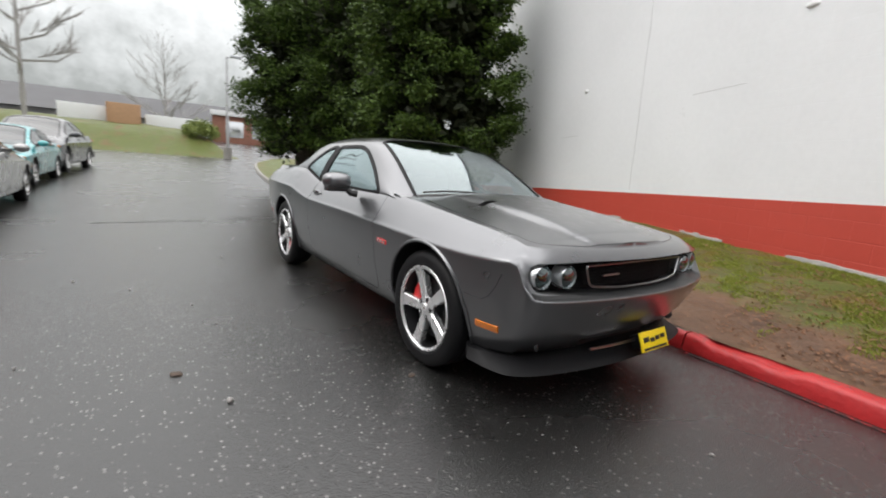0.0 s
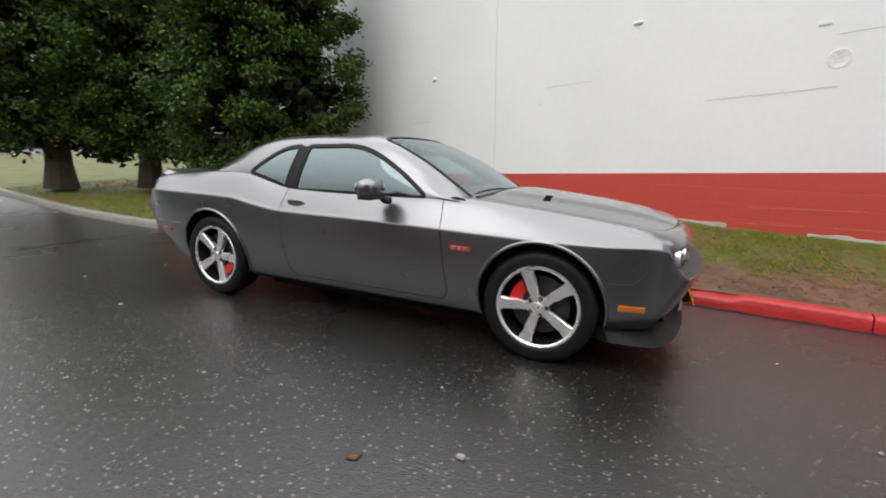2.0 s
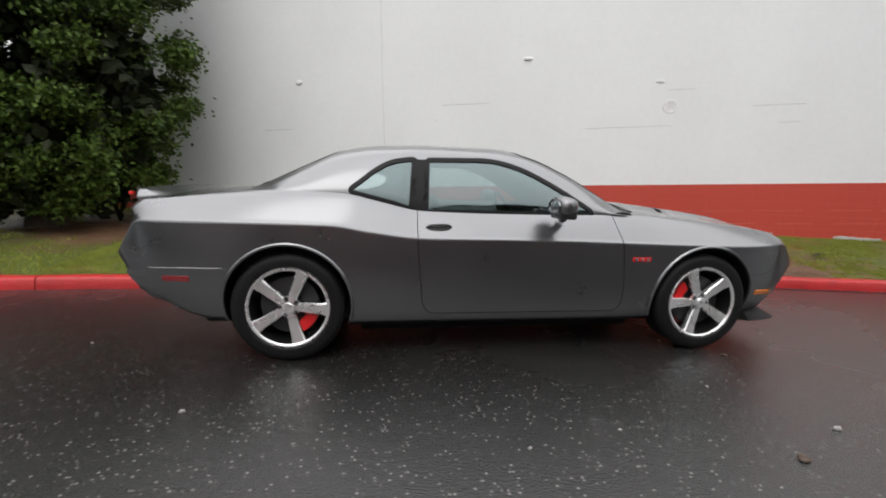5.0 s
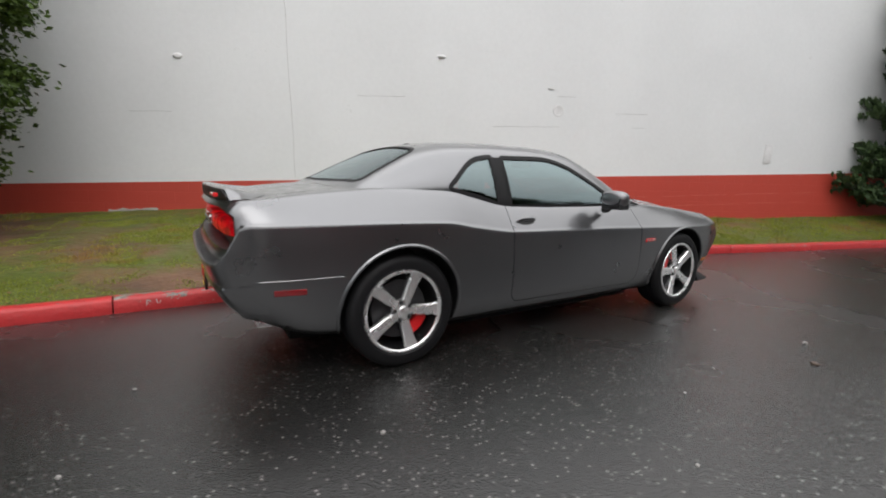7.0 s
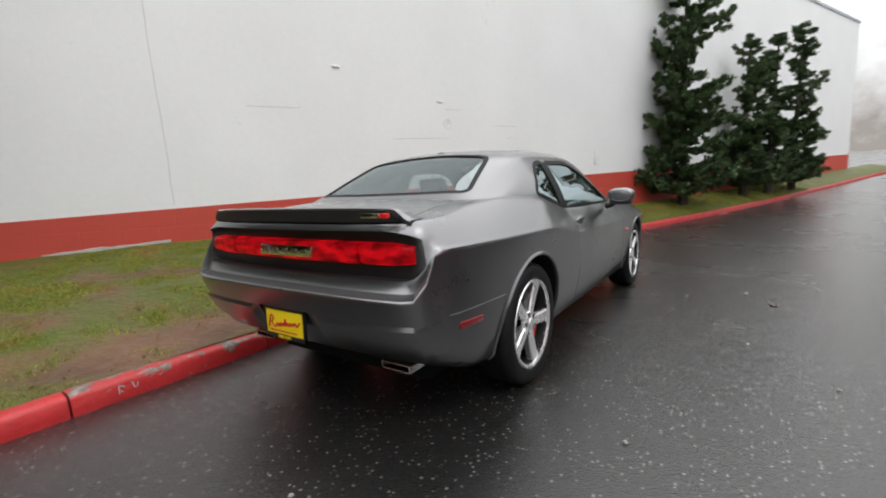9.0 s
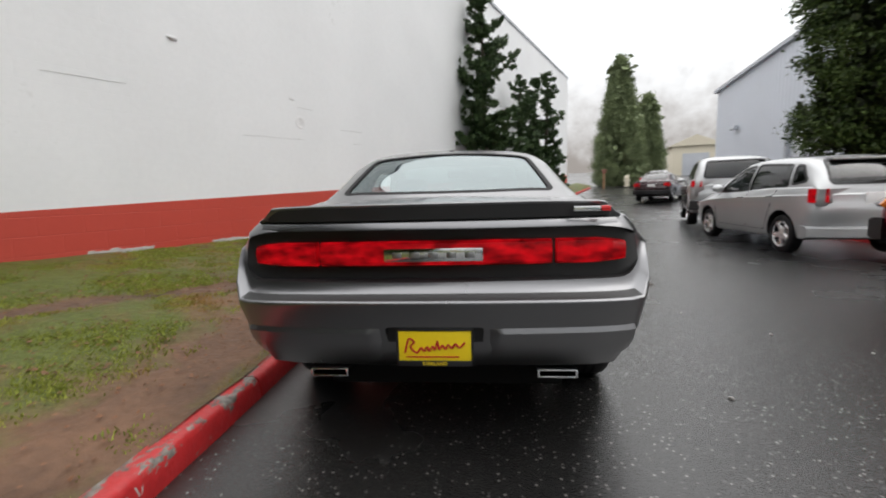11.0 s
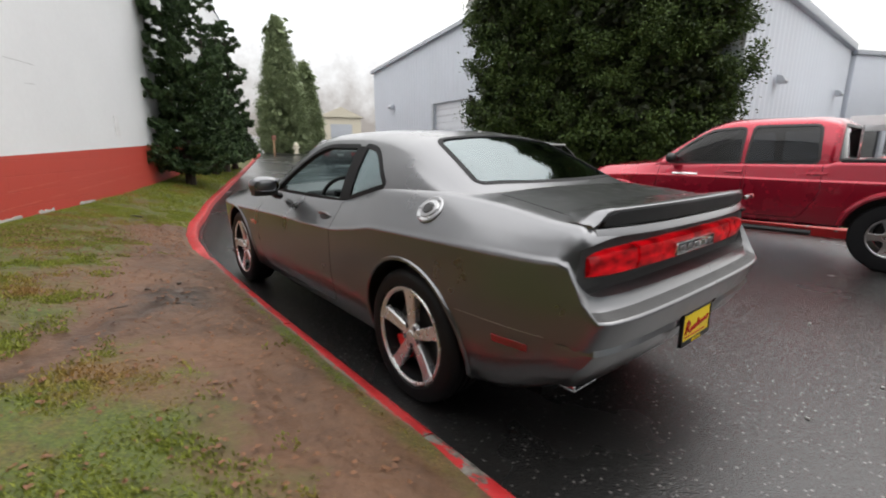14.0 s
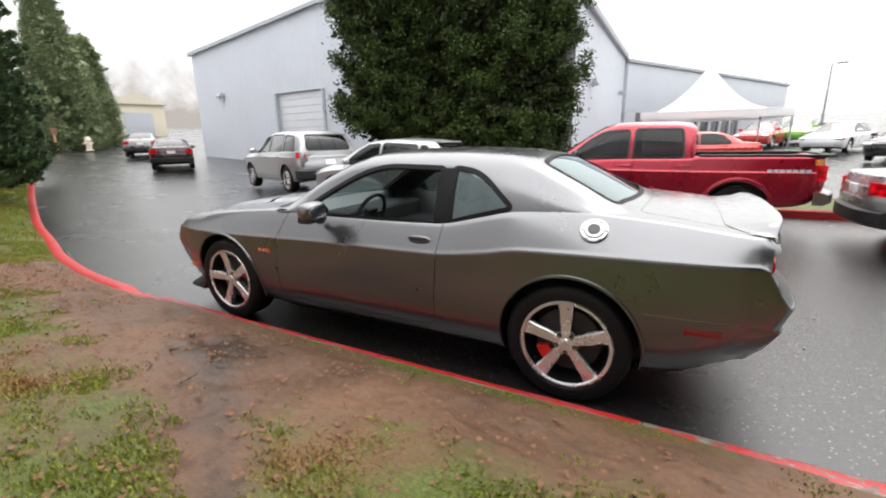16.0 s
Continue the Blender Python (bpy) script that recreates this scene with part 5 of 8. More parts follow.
def glasshouse(car, s, paint, glass, rear_glass=None, trim=None, nx=64, hero=False, side_glass=None):
    """Roof and pillars with real openings, panes and black seals."""
    def shell(off):
        bm = cabin_solid(s, off, nx)
        bm.normal_update()
        return bm
    outer = shell(0.0)
    src = skin_source(outer)
    for _, poly, ax, sd in s["windows"]:
        score(outer, poly, ax, sd)
        bmesh.ops.delete(outer, geom=within(outer, poly, ax, sd), context="FACES")
    me = bpy.data.meshes.new("roof")
    thicken(outer, 0.03).to_mesh(me)
    outer.free()
    me.polygons.foreach_set("use_smooth", [True] * len(me.polygons))
    skin_normals(me, src)
    link("roof", me, [paint, CABIN_GREY], car, smooth=False)
    base, rim = shell(0.006), shell(-0.0015)
    base_src, rim_src = skin_source(base), skin_source(rim)

    def piece(from_bm, source, poly, ax, sd, thick, hole=None, glazed=False):
        bm = from_bm.copy()
        bm.normal_update()
        keep = set(region(bm, poly, ax, sd))
        bmesh.ops.delete(bm, geom=[f for f in bm.faces if f not in keep], context="FACES")
        score(bm, poly, ax, sd)
        if hole:
            score(bm, hole, ax, sd)
        keep = set(within(bm, poly, ax, sd)) - (set(within(bm, hole, ax, sd)) if hole else set())
        bmesh.ops.delete(bm, geom=[f for f in bm.faces if f not in keep], context="FACES")
        made = bpy.data.meshes.new("piece")
        thicken(bm, thick).to_mesh(made)
        bm.free()
        made.polygons.foreach_set("use_smooth", [True] * len(made.polygons))
        if not glazed:
            made.polygons.foreach_set("material_index", [0] * len(made.polygons))
        skin_normals(made, source)
        return made
    for name, poly, ax, sd in s["windows"]:
        seal = piece(rim, rim_src, grown(poly, 0.027 if hero else 0.03), ax, sd, 0.014, grown(poly, -0.003))
        if (name, sd) == s.get("lowered"):
            link("window_seal", seal, trim or BLACK_TRIM, car, smooth=False)
            continue
        pane = piece(base, base_src, grown(poly, 0.004), ax, sd, 0.004, glazed=True)
        ob = link(name, pane, [rear_glass if (rear_glass and name == "rear_window") else side_glass if (side_glass and ax == "y") else glass, CLEAR_FACE], car, smooth=False)
        ob.visible_shadow = False
        link("window_seal", seal, trim or BLACK_TRIM, ob, smooth=False)
    for poly in s.get("pillars", []):
        for sd in (1, -1):
            link("pillar_cover", piece(rim, rim_src, poly, "y", sd, 0.006), trim or BLACK_TRIM, car, smooth=False)
    base.free()
    rim.free()


def cut_body(car, s, paint, doors, name="body"):
    """The lower body with wheel wells, and real doors, bonnet and boot lid parted from it by gaps."""
    bm = s["solid"]
    src = skin_source(bm)
    wells = []
    for wx in s["axles"]:
        for sd in (1, -1):
            c = lathe([(0, -0.16), (s["arch"], -0.16), (s["arch"], 0.2), (0, 0.2)], 44)
            wells.append(moved(c, Matrix.Translation((wx, sd * (s["half"] - 0.10), s["arch_z"]))))
    base = carve(bm, wells + s.get("cuts", []))
    made = []
    rest = base
    for pname, poly, axis, lo, hi, label in doors:
        big, small = prism(grown(poly, 0.0025), axis, lo, hi), prism(grown(poly, -0.0025), axis, lo + 0.002 * np.sign(hi - lo), hi)
        b1 = bmesh.new()
        b1.from_mesh(base)
        one = carve(b1, [small], "INTERSECT")
        b2 = bmesh.new()
        b2.from_mesh(rest)
        rest2 = carve(b2, [big])
        bpy.data.meshes.remove(rest) if rest is not base else None
        rest = rest2
        made.append((pname, one, label))
    out = []
    for pname, me, label in [(name, rest, "")] + made:
        me.polygons.foreach_set("use_smooth", [True] * len(me.polygons))
        skin_normals(me, src)
        for poly in me.polygons:
            far = src["tree"].find_nearest(poly.center)[3]
            low = poly.center.z < 0.34 and poly.normal.z < -0.75
            poly.material_index = 1 if far > 0.0012 or low or (poly.center.z < 0.8 and poly.normal.z > 0.9 and abs(poly.center.y) < 0.82) else 0
        out.append(link(pname, me, [paint, BLACK_TRIM], car, label, smooth=False))
    return out

# ---- the grey coupe ----
def hero_dome(x, y):
    """The bonnet's raised middle with two ridges."""
    if x < 0.85:
        return 0.0
    k = float(step(0.95, 1.15, x) * (1 - step(2.1, 2.3, x)))
    w = 0.46 - 0.10 * (x - 1.0)
    return k * 0.020 * float(1 - step(w - 0.035, w + 0.03, abs(y)))


HERO = dict(
    outline=[(-2.49, 0), (-2.486, 0.35), (-2.474, 0.62), (-2.450, 0.765), (-2.41, 0.843), (-2.335, 0.893), (-2.2, 0.924), (-1.85, 0.95), (-1.45, 0.96), (-1.0, 0.958), (-0.5, 0.953),
             (0.3, 0.952), (1.0, 0.953), (1.5, 0.952), (1.8, 0.938), (2.0, 0.915), (2.12, 0.882), (2.2, 0.83), (2.262, 0.70), (2.315, 0.46), (2.345, 0.22), (2.352, 0)],
    zb=curve([-2.5, -2.3, -1.95, -1.0, 1.0, 2.0, 2.4], [0.37, 0.34, 0.25, 0.205, 0.205, 0.24, 0.26]),
    zc=curve([-2.5, -2.3, -1.7, -1.2, -0.95, -0.6, 0.3, 1.2, 1.8, 2.1, 2.4], [0.925, 0.925, 0.922, 0.912, 0.872, 0.832, 0.822, 0.80, 0.79, 0.80, 0.80]),
    zt=curve([-2.5, -2.3, -1.9, -1.5, -1.1, -0.9, -0.6, 0.0, 0.6, 0.9, 1.3, 1.7, 2.05, 2.2, 2.4], [1.035, 1.045, 1.085, 1.11, 1.10, 1.06, 1.005, 0.995, 0.995, 0.995, 0.965, 0.925, 0.885, 0.865, 0.852]),
    it=curve([-2.5, -2.3, -1.9, -1.5, -1.1, -0.6, 0.6, 0.9, 1.3, 1.9, 2.15, 2.4], [0.045, 0.10, 0.17, 0.16, 0.14, 0.128, 0.128, 0.145, 0.16, 0.15, 0.10, 0.07]),
    crown=curve([-2.5, -2.2, -1.8, -1.5, 0.9, 1.1, 1.7, 2.2, 2.4], [0.01, 0.03, 0.03, 0.02, 0.03, 0.05, 0.045, 0.02, 0.004]),
    front=(1.95, 2.26), rear=(-2.46, -2.05),
    front_bulge=[0.06, 0.03, 0.0, 0, 0, 0], rear_bulge=[0.07, 0.03, 0.004, 0, 0, 0],
    front_end=[(0.262, 0.24), (0.27, 0.19), (0.30, 0.12), (0.40, 0.04), (0.50, -0.012), (0.58, -0.046), (0.618, -0.060), (0.626, -0.061), (0.631, -0.057), (0.636, -0.045), (0.648, -0.004), (0.70, 0.005), (0.76, 0.008), (0.81, 0.006)],
    rear_end=[(0.362, 0.24), (0.368, 0.16), (0.40, 0.09), (0.49, 0.024), (0.595, -0.026), (0.668, -0.054), (0.704, -0.066), (0.713, -0.068), (0.718, -0.066), (0.723, -0.057), (0.742, -0.012), (0.79, 0.010), (0.91, 0.010), (0.985, 0.014)],
    dome=hero_dome, tubs=[(-1.35, 0.80, 0.50, 0.80)],
    axles=(1.473, -1.473), arch=0.405, arch_z=0.375, half=0.94, tuck=0.045,
    cabin=(-1.86, 1.03), corner=0.13, bow=0.9,
    By=curve([-1.9, -1.5, -1.06, -0.6, 0.5, 0.9, 1.05], [0.74, 0.785, 0.812, 0.826, 0.825, 0.81, 0.78]),
    Bz=curve([-1.9, -1.5, -1.1, -0.85, -0.6, 0.5, 0.9, 1.05], [1.06, 1.09, 1.10, 1.06, 1.0, 0.99, 0.985, 0.94]),
    Ey=curve([-1.9, -1.7, -1.4, -1.1, -0.7, -0.2, 0.15, 0.5, 0.8, 1.05], [0.70, 0.675, 0.64, 0.615, 0.60, 0.60, 0.615, 0.665, 0.72, 0.76]),
    Ez=curve([-1.9, -1.7, -1.4, -1.15, -0.9, -0.5, -0.1, 0.15, 0.45, 0.75, 0.95, 1.05], [1.05, 1.137, 1.283, 1.384, 1.425, 1.442, 1.438, 1.407, 1.287, 1.107, 0.970, 0.92]),
    Cz=curve([-1.9, -1.7, -1.4, -1.15, -0.9, -0.5, -0.1, 0.15, 0.45, 0.75, 0.95, 1.05], [1.09, 1.172, 1.318, 1.419, 1.457, 1.469, 1.465, 1.442, 1.337, 1.182, 1.055, 0.99]),
)
door_glass = rounded([(-0.585, 1.005), (-0.555, 1.335), (-0.10, 1.345), (0.10, 1.295), (0.36, 1.165), (0.60, 1.005)], [0.01, 0.02, 0.12, 0.15, 0.15, 0.02])
quarter_glass = rounded([(-1.075, 1.125), (-0.90, 1.265), (-0.80, 1.318), (-0.68, 1.335), (-0.655, 1.335), (-0.68, 1.02), (-0.80, 1.06)], [0.015, 0.1, 0.08, 0.03, 0.01, 0.012, 0.06])
screen = rounded([(0.13, -0.545), (0.17, 0), (0.13, 0.545), (0.50, 0.60), (0.92, 0.665), (1.01, 0.35), (1.03, 0), (1.01, -0.35), (0.92, -0.665), (0.50, -0.60)], [0.05, 0.3, 0.05, 0.3, 0.02, 0.3, 0.3, 0.3, 0.02, 0.3])
back_light = rounded([(-1.22, -0.50), (-1.18, 0), (-1.22, 0.50), (-1.66, 0.60), (-1.72, 0.3), (-1.74, 0), (-1.72, -0.3), (-1.66, -0.60)], [0.05, 0.3, 0.05, 0.05, 0.3, 0.3, 0.3, 0.05])
HERO["windows"] = [("door_window", door_glass, "y", 1), ("door_window", door_glass, "y", -1), ("quarter_window", quarter_glass, "y", 1), ("quarter_window", quarter_glass, "y", -1),
                   ("windscreen", screen, "z", 1), ("rear_window", back_light, "z", 1)]
HERO["pillars"] = [[(-0.70, 1.005), (-0.67, 1.345), (-0.545, 1.345), (-0.565, 0.995)]]
HERO["lowered"] = ("door_window", 1)
coupe = thing("coupe", "rain-wet dark grey metallic two-door coupe parked by the kerb", "car")
HERO["solid"] = body_solid(HERO, 150, 34)
SKIN = skin_source(HERO["solid"])["tree"]
tail_hole = rounded([(-0.83, 0.978), (-0.70, 1.003), (0.70, 1.003), (0.83, 0.978), (0.855, 0.88), (0.80, 0.792), (0.0, 0.782), (-0.80, 0.792), (-0.855, 0.88)], [0.06, 0.1, 0.1, 0.06, 0.06, 0.06, 0.4, 0.06, 0.06])
nose_hole = rounded([(-0.80, 0.80), (-0.5, 0.812), (0.5, 0.812), (0.80, 0.80), (0.815, 0.72), (0.78, 0.655), (0.4, 0.635), (-0.4, 0.635), (-0.78, 0.655), (-0.815, 0.72)], [0.04, 0.1, 0.1, 0.04, 0.04, 0.04, 0.2, 0.2, 0.04, 0.04])
mouth_hole = rounded([(-0.42, 0.37), (0.42, 0.37), (0.36, 0.27), (-0.36, 0.27)], 0.03)
plate_hole = rounded([(-0.205, 0.605), (0.205, 0.605), (0.19, 0.425), (-0.19, 0.425)], 0.02)
HERO["cuts"] = [prism(tail_hole, "x", -2.7, -2.395), prism(nose_hole, "x", 2.15, 2.7), prism(mouth_hole, "x", 2.16, 2.7), prism(plate_hole, "x", -2.7, -2.485)]
for sd in (1, -1):
    HERO["cuts"].append(prism(rounded([(1.36, sd * 0.33), (1.36, sd * 0.47), (1.41, sd * 0.475), (1.41, sd * 0.325)], 0.01), "z", 0.965, 1.2))
bonnet = rounded([(0.93, -0.70), (0.99, 0), (0.93, 0.70), (1.6, 0.735), (2.10, 0.70), (2.20, 0.45), (2.25, 0), (2.20, -0.45), (2.10, -0.70), (1.6, -0.735)], [0.05, 0.3, 0.05, 0.3, 0.08, 0.3, 0.3, 0.3, 0.08, 0.3])
door_line = rounded([(-0.64, 1.06), (-0.645, 0.80), (-0.60, 0.36), (-0.55, 0.30), (0.80, 0.30), (0.845, 0.36), (0.80, 0.80), (0.745, 1.06)], [0.01, 0.2, 0.06, 0.05, 0.05, 0.06, 0.2, 0.01])
boot = rounded([(-1.79, -0.60), (-1.83, 0), (-1.79, 0.60), (-2.36, 0.70), (-2.6, 0.70), (-2.6, -0.70), (-2.36, -0.70)], [0.05, 0.3, 0.05, 0.05, 0.01, 0.01, 0.05])
cut_body(coupe, HERO, PAINT, [("bonnet", bonnet, "z", 0.78, 1.3, ""), ("door", door_line, "y", 0.79, 1.2, ""), ("door", door_line, "y", -0.79, -1.2, ""), ("boot_lid", boot, "z", 1.018, 1.3, "")])
glasshouse(coupe, HERO, PAINT, CAR_GLASS, REAR_GLASS, SEAL, hero=True, side_glass=SIDE_GLASS)


def on_side(x, z, sd):
    """Where the coupe's flank lies, and which way it faces."""
    p, n, _, _ = SKIN.ray_cast(Vector((x, sd * 3, z)), Vector((0, -sd, 0)))
    return p, n


def on_end(y, z, sd):
    p, n, _, _ = SKIN.ray_cast(Vector((sd * 5, y, z)), Vector((-sd, 0, 0)))
    return p, n


def on_top(x, y):
    p, n, _, _ = SKIN.ray_cast(Vector((x, y, 3)), Vector((0, 0, -1)))
    return p, n


def facing(p, n, up=Vector((0, 0, 1))):
    """A pose at p whose z axis looks along n and whose y axis points up."""
    z = n.normalized()
    x = up.cross(z).normalized()
    y = z.cross(x)
    return Matrix(((x.x, y.x, z.x, p.x), (x.y, y.y, z.y, p.y), (x.z, y.z, z.z, p.z), (0, 0, 0, 1)))


SPINS = {(1, -1): 52, (-1, -1): 22, (-1, 1): 2, (1, 1): 15}
for fr in (1, -1):
    for sd in (1, -1):
        wheel(coupe, (fr * 1.473, sd * 0.812, 0.362), sd, 0.362, 0.245, 0.262, 5, ALLOY, DARK_ALLOY, hero=True, caliper=radians(152 if fr > 0 else -42), spin=radians(SPINS[fr, sd]))
        ring = [on_side(fr * 1.473 + 0.408 * math.cos(a), 0.375 + 0.408 * math.sin(a), sd)[0] for a in np.linspace(-0.28, math.pi + 0.28, 40)]
        part("arch_lip", tube([p + Vector((0, sd * 0.001, 0)) for p in ring], 0.0115, 6), PAINT, coupe)

# floor pan added to block light and darken the gap below the car
part("underbody", join(box((-1.02, -0.70, 0.125), (1.02, 0.70, 0.24), 0.03), box((1.0, -0.60, 0.15), (2.05, 0.60, 0.275), 0.03), box((-2.10, -0.60, 0.17), (-1.0, 0.60, 0.36), 0.03)), UNDERSIDE, coupe, "plain near-black floor pan, added to keep light out below")

# tail: three red lenses, a silver name panel, plate, shelf strips, exhausts, spoiler
for y0, y1 in ((0.785, 0.505), (0.485, -0.485), (-0.505, -0.785)):
    n = 24
    verts, faces = [], []
    for i in range(n + 1):
        y = y0 + (y1 - y0) * i / n
        edge = abs(y) / 0.785
        z1, z0 = 0.948 - 0.012 * max(0, edge - 0.85) / 0.15, 0.852 + 0.010 * max(0, edge - 0.85) / 0.15
        xo = -2.452 + 0.045 * edge ** 3
        verts += [(xo + 0.02, y, z0 - 0.004), (xo, y, z0 + 0.006), (xo - 0.008, y, 0.5 * (z0 + z1)), (xo, y, z1 - 0.006), (xo + 0.02, y, z1 + 0.004), (-2.385, y, z1), (-2.385, y, z0)]
    for i in range(n):
        for k in range(7):
            faces.append((7 * i + k, 7 * i + (k + 1) % 7, 7 * i + 7 + (k + 1) % 7, 7 * i + 7 + k))
    faces += [tuple(range(7)), tuple(range(7 * n + 6, 7 * n - 1, -1))]
    bm = solid(verts, faces)
    bmesh.ops.recalc_face_normals(bm, faces=bm.faces)
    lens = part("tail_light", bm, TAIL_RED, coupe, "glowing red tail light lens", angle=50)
name_panel = part("name_panel", box((-2.472, -0.205, 0.868), (-2.445, 0.205, 0.924), 0.006), CHROME, coupe, "silver name panel between the tail lights")
for k in range(5):
    y = 0.15 - 0.075 * k
    part("panel_mark", box((-2.475, y - 0.020, 0.884), (-2.470, y + 0.020, 0.908), 0.004), STEEL, name_panel)

plate = part("number_plate", box((-2.512, -0.152, 0.445), (-2.500, 0.152, 0.597), 0.004), PLATE_YELLOW, coupe, "yellow dealer plate with a red script line")
frame_bm = join(box((-2.516, -0.160, 0.438), (-2.498, 0.160, 0.462), 0.003), box((-2.516, -0.160, 0.588), (-2.498, 0.160, 0.603), 0.003),
                box((-2.516, -0.160, 0.438), (-2.498, -0.150, 0.603), 0.003), box((-2.516, 0.150, 0.438), (-2.498, 0.160, 0.603), 0.003))
part("plate_frame", frame_bm, BLACK_TRIM, plate)
rear_face = Matrix(((0, 0, -1, -2.514), (-1, 0, 0, 0), (0, 1, 0, 0.522), (0, 0, 0, 1)))
script = [(-0.125, -0.028), (-0.105, 0.034), (-0.085, 0.02), (-0.10, 0.0), (-0.075, -0.026), (-0.055, -0.004), (-0.045, -0.02), (-0.03, 0.0), (-0.024, -0.018), (-0.008, 0.002), (0.0, -0.014),
          (0.012, 0.024), (0.018, -0.012), (0.032, 0.006), (0.044, -0.010), (0.056, 0.008), (0.07, -0.006), (0.086, 0.012), (0.102, -0.004), (0.125, 0.018)]
part("script_stroke", moved(tube([(x, y, 0) for x, y in spline(script, 90).tolist()], 0.0042, 6), rear_face), INK_RED, plate)
part("script_underline", moved(box((-0.118, -0.046, -0.002), (0.10, -0.041, 0.001)), rear_face), INK_RED, plate)
words("KIRKLAND", 0.021, PLATE_YELLOW, rear_face @ Matrix.Translation((0, -0.072, 0.003)), plate, "frame_lettering")
for sd in (1, -1):
    verts, faces = [], []
    ys = np.linspace(0.225, 0.87, 22).tolist()
    heights = ((0.600, 0.0), (0.584, 0.016), (0.53, 0.015), (0.47, 0.010), (0.42, 0.0))
    for y in ys:
        ends = float(step(0.225, 0.25, y) * (1 - step(0.80, 0.87, y)))
        for z, o in heights:
            q, nn = on_end(sd * y, z + 0.012 * (y - 0.3), -1)
            verts.append(q + nn * (o * ends - 0.001))
    m = len(heights)
    for i in range(len(ys) - 1):
        for k in range(m - 1):
            faces.append((m * i + k, m * i + m + k, m * i + m + k + 1, m * i + k + 1))
    bm = solid([tuple(v) for v in verts], faces)
    bmesh.ops.recalc_face_normals(bm, faces=bm.faces)
    if sum(f.normal.x for f in bm.faces) > 0:
        bmesh.ops.reverse_faces(bm, faces=bm.faces)
    part("bumper_panel", bm, PAINT, coupe, "raised lower panel of the rear bumper", angle=30)
    tip = moved(join(box((-2.40, sd * 0.525 - 0.085, 0.312), (-2.22, sd * 0.525 + 0.085, 0.323), 0.004), box((-2.40, sd * 0.525 - 0.085, 0.357), (-2.22, sd * 0.525 + 0.085, 0.368), 0.004),
               box((-2.40, sd * 0.525 - 0.092, 0.313), (-2.22, sd * 0.525 - 0.079, 0.367), 0.005), box((-2.40, sd * 0.525 + 0.079, 0.313), (-2.22, sd * 0.525 + 0.092, 0.367), 0.005)), Matrix.Translation((0.115, sd * 0.012, 0.066)) @ Matrix.Diagonal((1, 1, 0.72, 1)))
    part("exhaust_tip", tip, CHROME, coupe, "rectangular chrome exhaust tip")

def spoiler_back(y):
    return -2.478 + 0.075 * (abs(y) / 0.76) ** 3


n, verts, faces = 72, [], []
for i in range(n + 1):
    y = -0.765 + 1.53 * i / n
    e = abs(y) / 0.765
    fade = float(step(0.90, 1.0, e))
    back, lead = spoiler_back(y), -2.20 - 0.10 * float(step(0.78, 1.0, e))
    zf, zb = on_top(lead, y)[0].z, on_top(-2.37, y)[0].z
    zt = (1.112 - 0.012 * e ** 4) * (1 - fade) + (zb + 0.008) * fade
    ring = [(lead, y, zf + 0.002), (lead - 0.03, y, zf + 0.004), (0.55 * lead + 0.45 * back, y, zf + 0.30 * (zt - zf) + 0.003), (back + 0.05, y, zf + 0.86 * (zt - zf)), (back + 0.012, y, zt), (back, y, zt - 0.006), (back + 0.006, y, 0.5 * zt + 0.515),
            (back + 0.03, y, 1.026), (lead - 0.05, y, min(zf, zb) - 0.02)]
    verts += ring
k = len(ring)
for i in range(n):
    for j in range(k):
        faces.append((k * i + j, k * i + (j + 1) % k, k * i + k + (j + 1) % k, k * i + k + j))
faces += [tuple(range(k)), tuple(range(k * n + k - 1, k * n - 1, -1))]
bm = solid(verts, faces)
bmesh.ops.recalc_face_normals(bm, faces=bm.faces)
spoiler = part("spoiler", bm, PAINT, coupe, "body-coloured ducktail spoiler", angle=40)
# dark strip puts the shade of the down-facing spoiler rear into colour
verts, faces = [], []
rows = np.linspace(-0.715, 0.715, 48).tolist()
for y in rows:
    b0, hi = spoiler_back(y), 1.098 - 0.012 * (abs(y) / 0.765) ** 4 - 0.03 * float(step(0.93, 1.0, abs(y) / 0.715))
    verts += [(b0 - 0.004, y, hi), (b0 + 0.001, y, 1.042), (b0 + 0.02, y, 1.038), (b0 + 0.02, y, hi)]
for i in range(len(rows) - 1):
    for j in range(4):
        faces.append((4 * i + j, 4 * i + (j + 1) % 4, 4 * i + 4 + (j + 1) % 4, 4 * i + 4 + j))
faces += [(0, 1, 2, 3), (4 * len(rows) - 1, 4 * len(rows) - 2, 4 * len(rows) - 3, 4 * len(rows) - 4)]
strip = solid(verts, faces)
bmesh.ops.recalc_face_normals(strip, faces=strip.faces)
part("spoiler_face", strip, BLACK_TRIM, spoiler, "dark strip for the shaded rear face of the spoiler")
verts, faces = [], []
for y in np.linspace(-0.75, 0.75, 41).tolist():
    b0 = spoiler_back(y)
    verts += [(b0 - 0.010, y, 1.004), (b0 - 0.009, y, 1.010), (b0 + 0.006, y, 1.032), (b0 + 0.05, y, 1.030), (b0 + 0.05, y, 1.004)]
for i in range(40):
    for j in range(5):
        faces.append((5 * i + j, 5 * i + (j + 1) % 5, 5 * i + 5 + (j + 1) % 5, 5 * i + 5 + j))
faces += [(0, 1, 2, 3, 4), (204, 203, 202, 201, 200)]
bm = solid(verts, faces)
bmesh.ops.recalc_face_normals(bm, faces=bm.faces)
